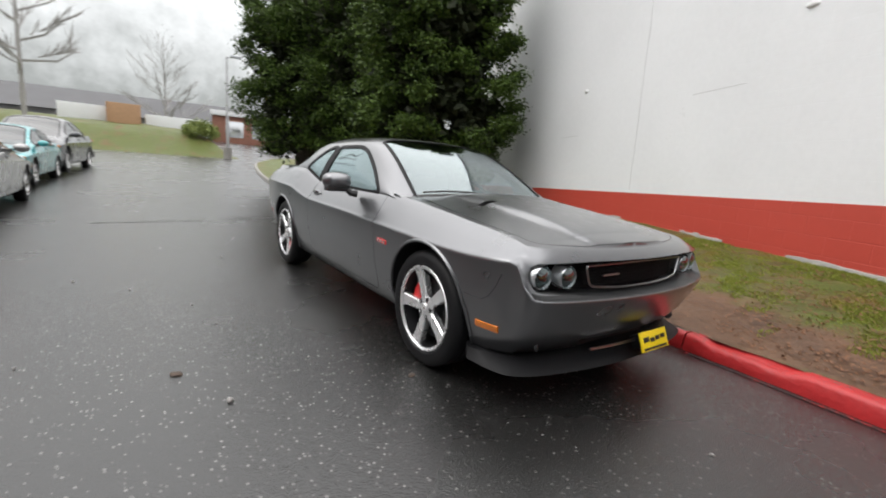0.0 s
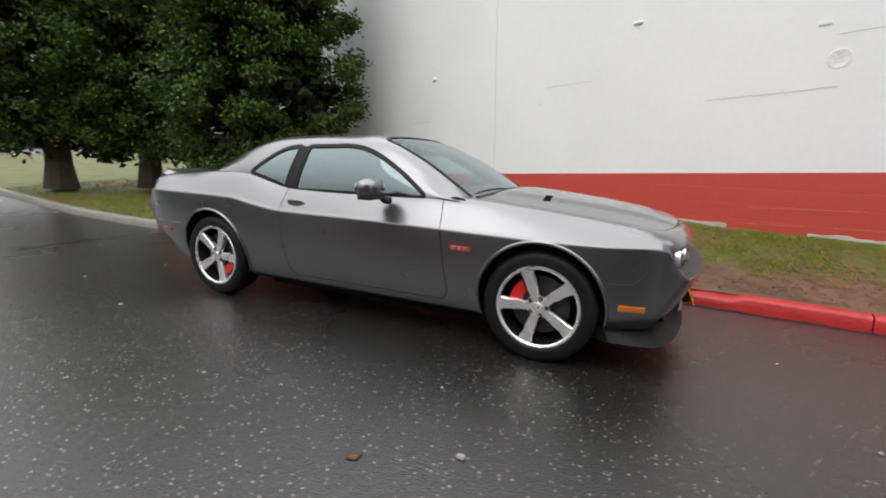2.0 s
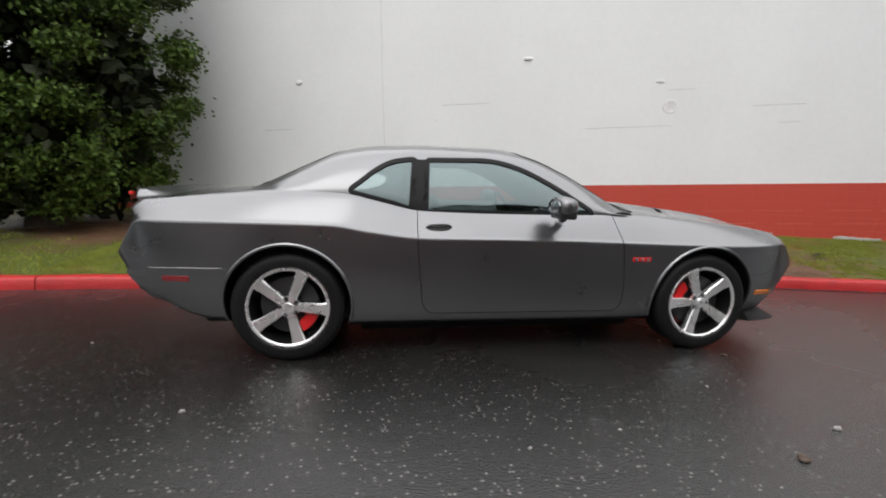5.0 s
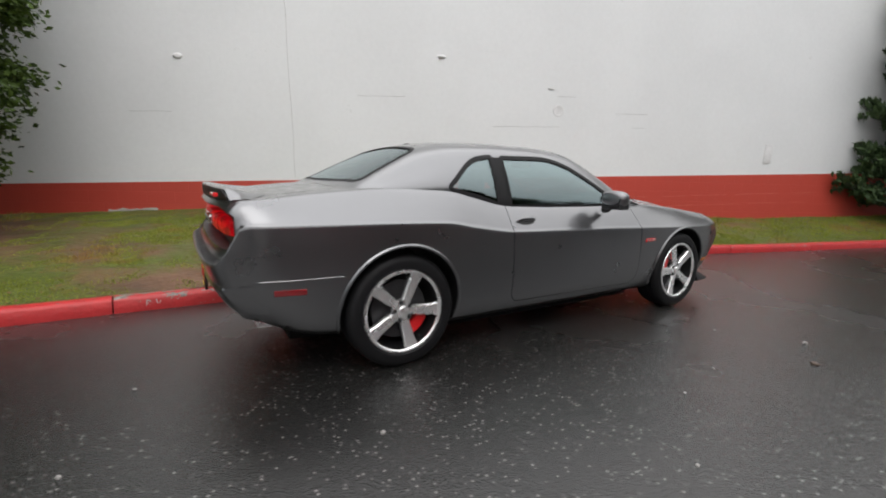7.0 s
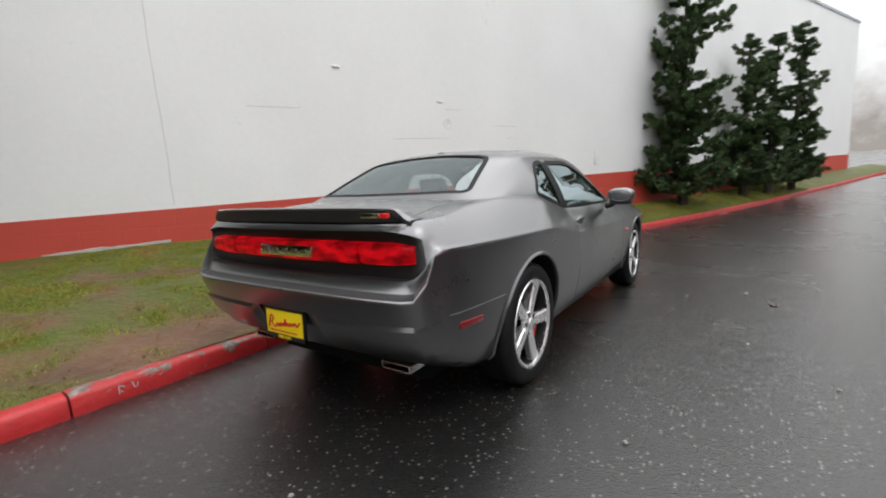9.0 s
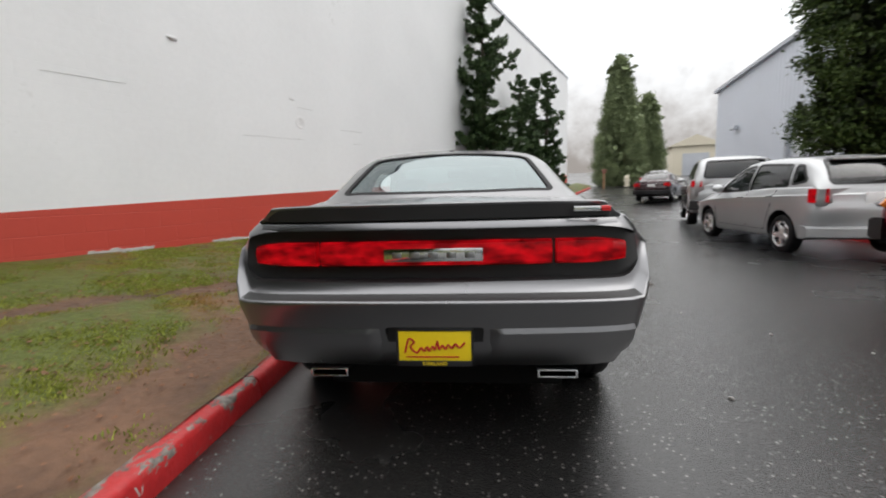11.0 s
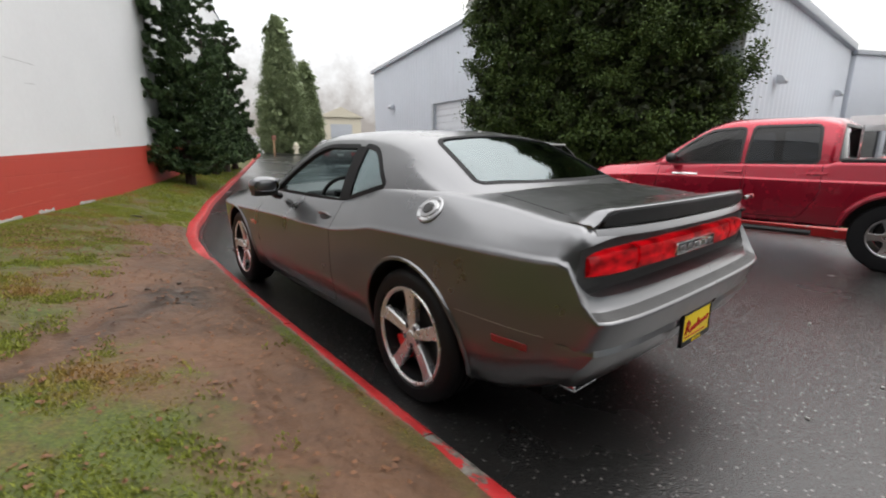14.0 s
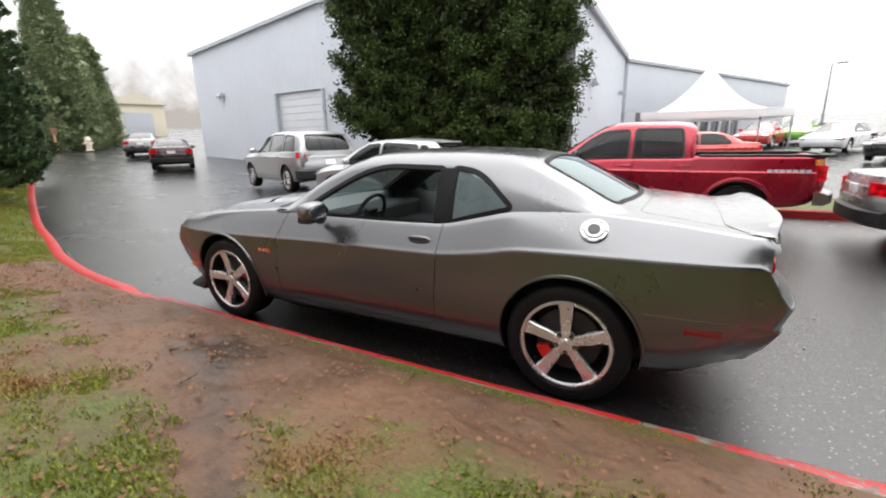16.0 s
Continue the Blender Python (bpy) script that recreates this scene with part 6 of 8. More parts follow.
part("lid_lip", bm, PAINT, coupe, "thin bright edge of the boot lid", angle=30)
badge = part("spoiler_badge", box((-2.482, -0.665, 1.062), (-2.466, -0.56, 1.082), 0.003), CHROME, spoiler, "silver and red tail badge")
part("badge_mark", box((-2.478, -0.705, 1.061), (-2.452, -0.668, 1.083), 0.006), CALIPER_RED, badge)

# nose: black panel, four round lamps, slatted grille in a bright frame, splitter, plate
for sd in (1, -1):
    for y, r in ((0.735, 0.066), (0.585, 0.063)):
        xx = 2.175 + 0.11 * (1 - (y / 0.8) ** 2)
        lamp = part("headlight", moved(lathe([(r, 0.03), (r, -0.03), (r * 0.9, -0.04), (r * 0.84, -0.01), (r * 0.5, 0.02), (0, 0.025)], 32), Matrix.Translation((xx, sd * y, 0.727)) @ Matrix.Rotation(radians(90), 4, "Z")), LAMP_CLEAR, coupe, "round clear headlight in a black panel")
        lens = lathe([(r * 0.96, 0), (r * 0.8, -0.022), (r * 0.45, -0.034), (0, -0.038)], 32)
        ob = part("lamp_lens", moved(lens, Matrix.Translation((xx + 0.012, sd * y, 0.727)) @ Matrix.Rotation(radians(90), 4, "Z")), CAR_GLASS, lamp)
        ob.visible_shadow = False
        bulb = lathe([(r * 0.42, 0), (r * 0.40, -0.03), (r * 0.25, -0.045), (0, -0.05)], 24)
        part("lamp_bowl", moved(bulb, Matrix.Translation((xx - 0.004, sd * y, 0.727)) @ Matrix.Rotation(radians(90), 4, "Z")), CHROME, lamp)
    fp, fn = on_end(sd * 0.66, 0.34, 1)
    part("fog_lamp", moved(lathe([(0.030, 0.01), (0.030, -0.006), (0.022, -0.009), (0, -0.010)], 24), Matrix.Translation(fp + Vector((-0.004, 0, 0))) @ Matrix.Rotation(radians(90 - sd * 35), 4, "Z")), DISC, coupe)


def nose_x(y, back):
    return 2.30 - 0.18 * (abs(y) / 0.83) ** 2.4 - back


ring = rounded([(-0.47, 0.782), (0.47, 0.782), (0.43, 0.672), (0.2, 0.656), (-0.2, 0.656), (-0.43, 0.672)], [0.02, 0.02, 0.03, 0.2, 0.2, 0.03])
grille = part("grille", tube([(nose_x(y, -0.02), y, z) for y, z in ring + ring[:1]], 0.006, 6), STEEL, coupe, "slatted black grille in a thin bright frame")
for k in range(7):
    z = 0.674 + 0.0165 * k
    w = np.interp(z, [0.656, 0.672, 0.782], [0.3, 0.43, 0.468])
    part("grille_slat", tube([(nose_x(y, 0.02), y, z) for y in np.linspace(-w, w, 22)], 0.0042, 5), GRILLE_BLACK, grille)
part("grille_badge", box((2.285, -0.34, 0.722), (2.30, -0.20, 0.732), 0.003), STEEL, grille)
part("grille_back", solid([(nose_x(y, 0.06), y, z) for y in np.linspace(-0.80, 0.80, 33) for z in (0.62, 0.83)], [(2 * i, 2 * i + 2, 2 * i + 3, 2 * i + 1) for i in range(32)]), GRILLE_BLACK, grille)
line = spline(HERO["outline"], 220)
fr = [p for p in line if p[0] > 1.93]
fr = fr + [(x, -y) for x, y in fr[-2::-1]]
verts, faces = [], []
for i, (x, y) in enumerate(fr):
    e = step(1.93, 2.15, x)
    o = Vector((x - 0.6, y, 0)).normalized()
    for d, z in ((-0.05 + 0.02 * e, 0.222), (-0.04 + 0.025 * e, 0.213), (-0.05 + 0.02 * e, 0.205), (-0.26, 0.205), (-0.24, 0.28), (-0.075 - 0.04 * e, 0.268)):
        verts.append((x + o.x * d, y + o.y * d, z))
k = 6
for i in range(len(fr) - 1):
    for j in range(k):
        faces.append((k * i + j, k * i + (j + 1) % k, k * i + k + (j + 1) % k, k * i + k + j))
faces += [tuple(range(k)), tuple(range(len(verts) - 1, len(verts) - k - 1, -1))]
bm = solid(verts, faces)
bmesh.ops.recalc_face_normals(bm, faces=bm.faces)
part("front_splitter", bm, RUBBER, coupe, "satin black chin splitter", angle=40)
plate_lean = Matrix.Translation((2.385, 0.115, 0.325)) @ Matrix.Rotation(radians(-22), 4, "Y") @ Matrix.Diagonal((1, 0.92, 0.8, 1))
fplate = part("front_plate", moved(box((-0.005, -0.152, -0.07), (0.005, 0.152, 0.07), 0.003), plate_lean), PLATE_YELLOW, coupe, "yellow dealer plate leaning back under the nose")
for y0, y1, z0, z1 in ((-0.12, -0.06, -0.005, 0.03), (-0.045, 0.0, -0.012, 0.02), (0.015, 0.06, -0.005, 0.025), (0.075, 0.125, 0.0, 0.03), (-0.13, 0.13, -0.062, -0.045)):
    part("plate_mark", moved(box((0.004, y0, z0), (0.008, y1, z1), 0.001), plate_lean), INK_BLACK, fplate)
part("plate_holder", moved(box((-0.10, -0.09, -0.05), (-0.005, 0.09, 0.05), 0.006), plate_lean), BLACK_TRIM, fplate)
part("intake_bar", tube([(nose_x(y, -0.015), y, 0.315) for y in np.linspace(-0.36, 0.36, 20)], 0.008, 6), STEEL, coupe)

# flanks: markers, badges, handles, mirrors, filler cap
for sd in (1, -1):
    for x, z, w, h, m, nm in ((2.01, 0.428, 0.075, 0.020, AMBER, "amber side marker"), (-2.145, 0.556, 0.085, 0.018, DARK_RED, "dark red side marker")):
        p, nn = on_side(x, z, sd)
        part("side_marker", moved(box((-w, -h, -0.01), (w, h, 0.005), 0.006), facing(p, nn)), m, coupe, nm)
    seam = [on_side(xx, 0.628 + 0.006 * (xx + 1.9), sd)[0] for xx in np.linspace(-2.30, -1.86, 12)]
    part("bumper_seam", tube([p + Vector((0, sd * 0.0005, 0)) for p in seam], 0.0017, 5), STEEL, coupe)
    seam = [on_side(xx, 0.575, sd)[0] for xx in np.linspace(1.86, 1.99, 6)] + [on_side(xx, zz, sd)[0] for xx, zz in ((2.03, 0.60), (2.07, 0.66), (2.10, 0.73))]
    part("bumper_seam", tube([p + Vector((0, sd * 0.0005, 0)) for p in seam], 0.0024, 5), BLACK_TRIM, coupe)
    p, nn = on_side(0.945, 0.69, sd)
    b = part("fender_badge", moved(box((-0.07, -0.016, -0.003), (0.07, 0.016, 0.005), 0.004), facing(p, nn)), CALIPER_RED, coupe, "small red and silver fender badge")
    for q in (-0.043, 0.0, 0.043):
        part("badge_mark", moved(box((q - 0.013, -0.012, 0.003), (q + 0.013, 0.012, 0.008), 0.003), facing(p, nn)), CHROME, b)
    p, nn = on_side(-0.50, 0.893, sd)
    # flat black ellipse paints in the shade behind the handle
    cup = part("handle_recess", moved(lathe([(0.0, 0.003), (0.8, 0.003), (1.0, 0.0), (1.0, -0.01)], 28), facing(p, nn) @ Matrix.Rotation(radians(90), 4, "X") @ Matrix.Diagonal((0.082, 1, 0.026, 1))), BLACK_TRIM, coupe)
    grip = tube([(-0.085, 0.004, 0.006), (-0.06, 0.010, 0.020), (0.0, 0.012, 0.026), (0.06, 0.010, 0.020), (0.085, 0.004, 0.006)], [0.006, 0.010, 0.011, 0.010, 0.006], 8)
    part("door_handle", moved(grip, facing(p, nn)), PAINT, coupe)
    # mirror on its arm
    shell = bmesh.new()
    bmesh.ops.create_uvsphere(shell, u_segments=24, v_segments=14, radius=1.0)
    for v in shell.verts:
        x, y, z = v.co
        f = 1.0 - 0.25 * max(0, x)
        v.co = (0.30 + 0.088 * np.sign(x) * abs(x) ** 0.7 * (1 if x > 0 else 0.75), sd * (1.03 + 0.115 * np.sign(y) * abs(y) ** 0.75 * f), 1.058 + 0.066 * np.sign(z) * abs(z) ** 0.75 * f)
    mir = part("side_mirror", shell, PAINT, coupe, "body-coloured door mirror on a black arm", angle=60)
    part("mirror_arm", tube([(0.36, sd * 0.885, 0.965), (0.35, sd * 0.93, 0.97), (0.33, sd * 0.985, 1.01)], [0.03, 0.026, 0.022], 8), BLACK_TRIM, mir)
    part("mirror_base", moved(box((0.25, -0.09, -0.035), (0.36, 0.09, 0.015), 0.012), Matrix.Translation((0.0, sd * 1.03, 1.012))), BLACK_TRIM, mir)
    glass = lathe([(0, 0.0), (1, 0.0), (1, 0.01)], 24)
    part("mirror_glass", moved(glass, Matrix.Translation((0.244, sd * 1.03, 1.055)) @ Matrix.Rotation(radians(90), 4, "Z") @ Matrix.Diagonal((0.092, 1, 0.05, 1))), MIRROR, mir)
p, nn = on_side(-1.585, 1.035, 1)
cap_m = facing(p, (nn + Vector((0, 0, 0.1))).normalized()) @ Matrix.Rotation(radians(90), 4, "X")
cap = part("fuel_cap", moved(lathe([(0.077, -0.01), (0.077, 0.005), (0.070, 0.010), (0.054, 0.008), (0.050, 0.014), (0.028, 0.016)], 40), cap_m), STEEL, coupe, "round bright racing-style fuel cap")
part("cap_centre", moved(lathe([(0.034, 0.014), (0.032, 0.020), (0, 0.022)], 28), cap_m), BLACK_GLOSS, cap)
for q in range(6):
    part("cap_bolt", moved(lathe([(0.006, 0.008), (0.006, 0.015), (0, 0.016)], 8), cap_m @ Matrix.Translation((0.062 * math.cos(q * 1.047), 0, 0.062 * math.sin(q * 1.047)))), STEEL, cap)

# top: wipers, washer jets, scoop lips, roof fin
for a, b in (((0.995, -0.06), (0.905, -0.62)), ((1.005, 0.52), (0.975, -0.03))):
    pts = []
    for t in np.linspace(0, 1, 9):
        x, y = a[0] + (b[0] - a[0]) * t, a[1] + (b[1] - a[1]) * t
        z = max(float(HERO["Cz"](x)) - (float(HERO["Cz"](x)) - float(HERO["Ez"](x))) * (abs(y) / 0.74) ** 2, 1.0) + 0.010 + 0.006 * math.sin(math.pi * t)
        pts.append((x + 0.02, y, z))
    part("wiper", tube(pts, 0.007, 6), BLACK_TRIM, coupe)
cowl = [(0.965 + 0.055 * (1 - (y / 0.7) ** 2), y, 1.0) for y in np.linspace(-0.70, 0.70, 24)]
part("cowl_grille", tube([(x, y, 0.99 + 0.035 * (1 - (y / 0.7) ** 2)) for x, y, z in cowl], 0.028, 8), BLACK_TRIM, coupe)
fin = prism(rounded([(-1.06, 1.40), (-0.93, 1.40), (-0.95, 1.448), (-1.03, 1.452)], 0.012), "y", -0.015, 0.015)
part("roof_fin", fin, BLACK_GLOSS, coupe)

# cabin
seat_m = LEATHER
for y in (0.37, -0.37):
    seat = part("seat", join(box((-0.42, y - 0.25, 0.52), (0.12, y + 0.25, 0.66), 0.05, 3)), seat_m, coupe)
    part("backrest", moved(box((-0.07, -0.25, 0), (0.09, 0.25, 0.52), 0.05, 3), Matrix.Translation((-0.40, y, 0.60)) @ Matrix.Rotation(radians(-20), 4, "Y")), seat_m, seat)
    part("headrest", moved(box((-0.05, -0.13, 0), (0.05, 0.13, 0.17), 0.04, 3), Matrix.Translation((-0.60, y, 1.10)) @ Matrix.Rotation(radians(-14), 4, "Y")), seat_m, seat)
part("rear_bench", join(box((-1.20, -0.62, 0.52), (-0.82, 0.62, 0.66), 0.05, 3), moved(box((-0.07, -0.62, 0), (0.08, 0.62, 0.42), 0.05, 3), Matrix.Translation((-1.18, 0, 0.64)) @ Matrix.Rotation(radians(-22), 4, "Y"))), seat_m, coupe)
part("dashboard", join(box((0.48, -0.78, 0.62), (0.98, 0.78, 0.93), 0.06, 3), box((0.42, 0.18, 0.80), (0.62, 0.58, 0.97), 0.05, 3)), CABIN_GREY, coupe)
part("parcel_shelf", box((-1.72, -0.62, 1.03), (-1.26, 0.62, 1.06), 0.01), CABIN_GREY, coupe)
wheel_m = Matrix.Translation((0.30, 0.37, 0.93)) @ Matrix.Rotation(radians(-24), 4, "Y")
steer = part("steering_wheel", moved(tube([(0, 0.185 * math.cos(a), 0.185 * math.sin(a)) for a in np.linspace(0, 2 * math.pi, 33)], 0.016, 8), wheel_m), LEATHER, coupe)
part("steering_boss", moved(join(box((-0.02, -0.07, -0.06), (0.03, 0.07, 0.06), 0.02), box((-0.005, -0.18, -0.012), (0.012, 0.18, 0.012), 0.004), box((-0.005, -0.012, -0.18), (0.012, 0.012, 0), 0.004)), wheel_m), CABIN_GREY, steer)
part("rear_mirror", moved(box((-0.02, -0.12, -0.035), (0.02, 0.12, 0.035), 0.015), Matrix.Translation((0.22, 0, 1.33))), BLACK_TRIM, coupe)

# ---- other vehicles ----
def body_paint(name, color, metal=0.5, rough=0.28):
    return mat(name, color, rough, metal=metal, coat=1.0, vary=0.05, scale=3, fine=120)


SILVER = body_paint("silver_paint", (0.44, 0.45, 0.46), 0.55, 0.42)
WARM_GREY = body_paint("warm_grey_paint", (0.30, 0.30, 0.30), 0.7)
TRUCK_RED = body_paint("red_truck_paint", (0.36, 0.006, 0.026), 0.6, 0.27)
TEAL = body_paint("teal_paint", (0.05, 0.30, 0.32), 0.3)
CHARCOAL = body_paint("charcoal_paint", (0.055, 0.056, 0.062), 0.5)
MAROON = body_paint("maroon_paint", (0.045, 0.022, 0.025), 0.4)
WHITE_CAR = body_paint("white_car_paint", (0.75, 0.76, 0.77), 0.0)
BLACK_CAR = body_paint("black_car_paint", (0.02, 0.02, 0.022), 0.2)
GREEN_CAR = body_paint("green_car_paint", (0.20, 0.45, 0.06), 0.1)
RED_CAR = body_paint("bright_red_paint", (0.50, 0.03, 0.025), 0.1)


def flat(*pairs):
    return curve([p[0] for p in pairs], [p[1] for p in pairs])


def plan(rear, front, half, round_r=0.45, round_f=0.55):
    return [(rear, 0), (rear + 0.01, half * 0.5), (rear + 0.07, half * 0.82), (rear + 0.2, half * 0.95), (rear + round_r + 0.15, half), (0.5 * (rear + front), half * 1.0),
            (front - round_f - 0.15, half * 0.995), (front - 0.28, half * 0.94), (front - 0.11, half * 0.80), (front - 0.02, half * 0.5), (front, 0)]


def vehicle(name, label, category, s, paint, at, turn, glass=None, rim_mat=None, spokes=5, wheel_r=0.32, wheel_w=0.2, rim_r=0.21, group="", doors=(), dark_arch=False, tails=True, group_name=""):
    car = thing(name, label, category)
    s = dict(s)
    s["solid"] = body_solid(s, s.get("fine", 64), 14)
    tree = skin_source(s["solid"])["tree"]
    cut_body(car, s, paint, list(doors))
    glasshouse(car, s, paint, glass or DARK_GLASS, nx=34)
    for wx in s["axles"]:
        for sd in (1, -1):
            wheel(car, (wx, sd * (s["half"] - 0.035 - wheel_w / 2), wheel_r), sd, wheel_r, wheel_w, rim_r, spokes, rim_mat or ALLOY, DARK_ALLOY, spin=0.4 * wx + sd)

    def hit(o, d):
        return tree.ray_cast(Vector(o), Vector(d))
    rear, front = s["outline"][0][0], s["outline"][-1][0]
    for sd in (1, -1):
        for lx, ly0, ly1, lz0, lz1, m, nm in s.get("lamps", []):
            o = hit((lx, sd * ly0, 0.5 * (lz0 + lz1)), (-np.sign(lx), 0, 0))
            if o[0] is None:
                continue
            p, nn = o[0], o[1]
            w, h = 0.5 * (ly1 - ly0), 0.5 * (lz1 - lz0)
            o2 = hit((lx, sd * (ly0 + w), 0.5 * (lz0 + lz1)), (-np.sign(lx), 0, 0))
            if o2[0] is not None:
                p, nn = o2[0], o2[1]
            part(nm, moved(box((-w, -h, -0.05), (w, h, 0.012), 0.012), facing(p, nn)), m, car)
        mx, mz = s["mirror"]
        p = hit((mx, sd * 2, mz - 0.12), (0, -sd, 0))[0] or Vector((mx, sd * s["half"], mz))
        shell = bmesh.new()
        bmesh.ops.create_uvsphere(shell, u_segments=14, v_segments=10, radius=1.0)
        moved(shell, Matrix.Translation((mx, p.y + sd * 0.10, mz)) @ Matrix.Diagonal((0.07, 0.11, 0.075, 1)))
        part("side_mirror", shell, s.get("mirror_mat", paint), car, angle=60)
        part("mirror_arm", tube([(mx + 0.02, p.y - sd * 0.06, mz - 0.05), (mx + 0.01, p.y + sd * 0.05, mz - 0.02)], 0.02, 6), BLACK_TRIM, car)
        for hx, hz in s.get("handles", []):
            q = hit((hx, sd * 2, hz), (0, -sd, 0))
            if q[0] is not None:
                part("door_handle", moved(box((-0.10, -0.014, -0.004), (0.10, 0.014, 0.022), 0.008), facing(q[0], q[1])), s.get("handle_mat", paint), car)
    for f in s.get("extras", []):
        f(car, hit)
    car.matrix_world = pose(*at, 0, 0, turn)
    if group:
        tagged(car, group=group)
    return car


def bumper(x, half, z0, z1, material, name):
    def make(car, hit):
        sg = 1 if x > 0 else -1
        pts = [(x - sg * 0.16 * (abs(y) / half) ** 3, y) for y in np.linspace(-half, half, 25)]
        verts, faces = [], []
        for px, py in pts:
            verts += [(px, py, z0), (px + sg * 0.05, py, z0 + 0.03), (px + sg * 0.05, py, z1 - 0.03), (px, py, z1), (px - sg * 0.12, py, z1), (px - sg * 0.12, py, z0)]
        for i in range(24):
            for k in range(6):
                faces.append((6 * i + k, 6 * i + (k + 1) % 6, 6 * i + 6 + (k + 1) % 6, 6 * i + 6 + k))
        faces += [tuple(range(6)), tuple(range(6 * 24 + 5, 6 * 24 - 1, -1))]
        bm = solid(verts, faces)
        bmesh.ops.recalc_face_normals(bm, faces=bm.faces)
        part(name, bm, material, car, angle=40)
    return make


def plate_part(x, z, material):
    def make(car, hit):
        o = hit((x, 0, z), (-np.sign(x), 0, 0))
        if o[0] is not None:
            part("number_plate", moved(box((-0.155, -0.078, -0.01), (0.155, 0.078, 0.012), 0.004), facing(o[0], o[1])), material, car)
    return make


def flare(r, wx, grow, material):
    def make(car, hit):
        for sd in (1, -1):
            pts = []
            for a in np.linspace(-0.25, math.pi + 0.25, 26):
                q = hit((wx + r * math.cos(a), sd * 2, 0.40 + r * math.sin(a)), (0, -sd, 0))[0]
                if q is not None:
                    pts.append(q + Vector((0, sd * 0.01, 0)))
            part("fender_flare", tube(pts, grow, 8), material, car)
    return make


# double-cab pickup
TRUCK = dict(
    outline=plan(-2.72, 2.42, 0.88, 0.3, 0.5), half=0.90, axles=(1.6, -1.6), arch=0.46, arch_z=0.42, fine=90,
    zb=flat((-2.8, 0.60), (-2.2, 0.46), (0, 0.42), (2.0, 0.46), (2.5, 0.46)), zc=flat((-2.8, 0.98), (-1, 0.98), (1.0, 1.0), (2.0, 0.96), (2.5, 0.90)),
    zt=flat((-2.8, 1.20), (-1.02, 1.20), (-0.96, 1.17), (1.0, 1.16), (1.5, 1.13), (2.1, 1.08), (2.3, 1.02), (2.5, 0.96)),
    it=flat((-2.8, 0.03), (-1, 0.05), (1.0, 0.08), (1.6, 0.16), (2.3, 0.16), (2.5, 0.06)), crown=flat((-2.8, 0.0), (0.9, 0.0), (1.2, 0.05), (2.1, 0.04), (2.5, 0.0)),
    front=(2.1, 2.36), rear=(-2.66, -2.5), front_bulge=[0.02, 0, 0, -0.02, -0.02, 0], rear_bulge=[0.02, 0, 0, 0, 0, 0],
    tubs=[(-2.62, -1.06, 0.80, 0.74), (-0.92, 1.0, 0.70, 0.76)], cabin=(-1.0, 1.30), corner=0.12,
    By=flat((-1.1, 0.81), (0.9, 0.82), (1.3, 0.76)), Bz=flat((-1.1, 1.15), (0.9, 1.14), (1.35, 1.08)),
    Ey=flat((-1.1, 0.66), (0.3, 0.66), (0.9, 0.72), (1.3, 0.76)), Ez=flat((-1.05, 1.58), (-0.95, 1.68), (-0.7, 1.72), (0.1, 1.73), (0.4, 1.66), (0.8, 1.42), (1.3, 1.06)),
    Cz=flat((-1.05, 1.60), (-0.95, 1.72), (-0.7, 1.765), (0.1, 1.775), (0.4, 1.72), (0.8, 1.48), (1.3, 1.13)),
    mirror=(0.80, 1.24), mirror_mat=BLACK_TRIM, handles=[(0.0, 1.06), (-0.86, 1.06)], handle_mat=TRUCK_RED,
    lamps=[(4, 0.60, 0.84, 0.86, 1.02, LAMP_CLEAR, "headlight"), (4, 0.76, 0.87, 0.86, 1.02, AMBER, "turn_signal"), (-4, 0.72, 0.86, 0.86, 1.08, TAIL_RED, "tail_light"), (-4, 0.72, 0.86, 1.08, 1.16, AMBER, "turn_signal")],
    extras=[bumper(2.44, 0.84, 0.50, 0.74, BLACK_TRIM, "front_bumper"), bumper(-2.80, 0.84, 0.52, 0.70, STEEL, "rear_bumper"), flare(0.47, 1.6, 0.035, TRUCK_RED), flare(0.47, -1.6, 0.035, TRUCK_RED)],
)
tw = rounded([(-0.02, 1.19), (-0.02, 1.62), (0.36, 1.60), (0.62, 1.45), (0.86, 1.24), (0.86, 1.19)], [0.02, 0.05, 0.06, 0.1, 0.04, 0.02])
tr = rounded([(-0.84, 1.20), (-0.80, 1.62), (-0.14, 1.63), (-0.12, 1.19)], [0.05, 0.06, 0.04, 0.03])
TRUCK["windows"] = [("door_window", tw, "y", 1), ("door_window", tw, "y", -1), ("door_window", tr, "y", 1), ("door_window", tr, "y", -1),
                    ("windscreen", rounded([(0.42, -0.58), (0.42, 0.58), (1.20, 0.68), (1.22, -0.68)], 0.05), "z", 1), ("rear_window", rounded([(-0.58, 1.24), (0.58, 1.24), (0.52, 1.62), (-0.52, 1.62)], 0.05), "x", -1)]


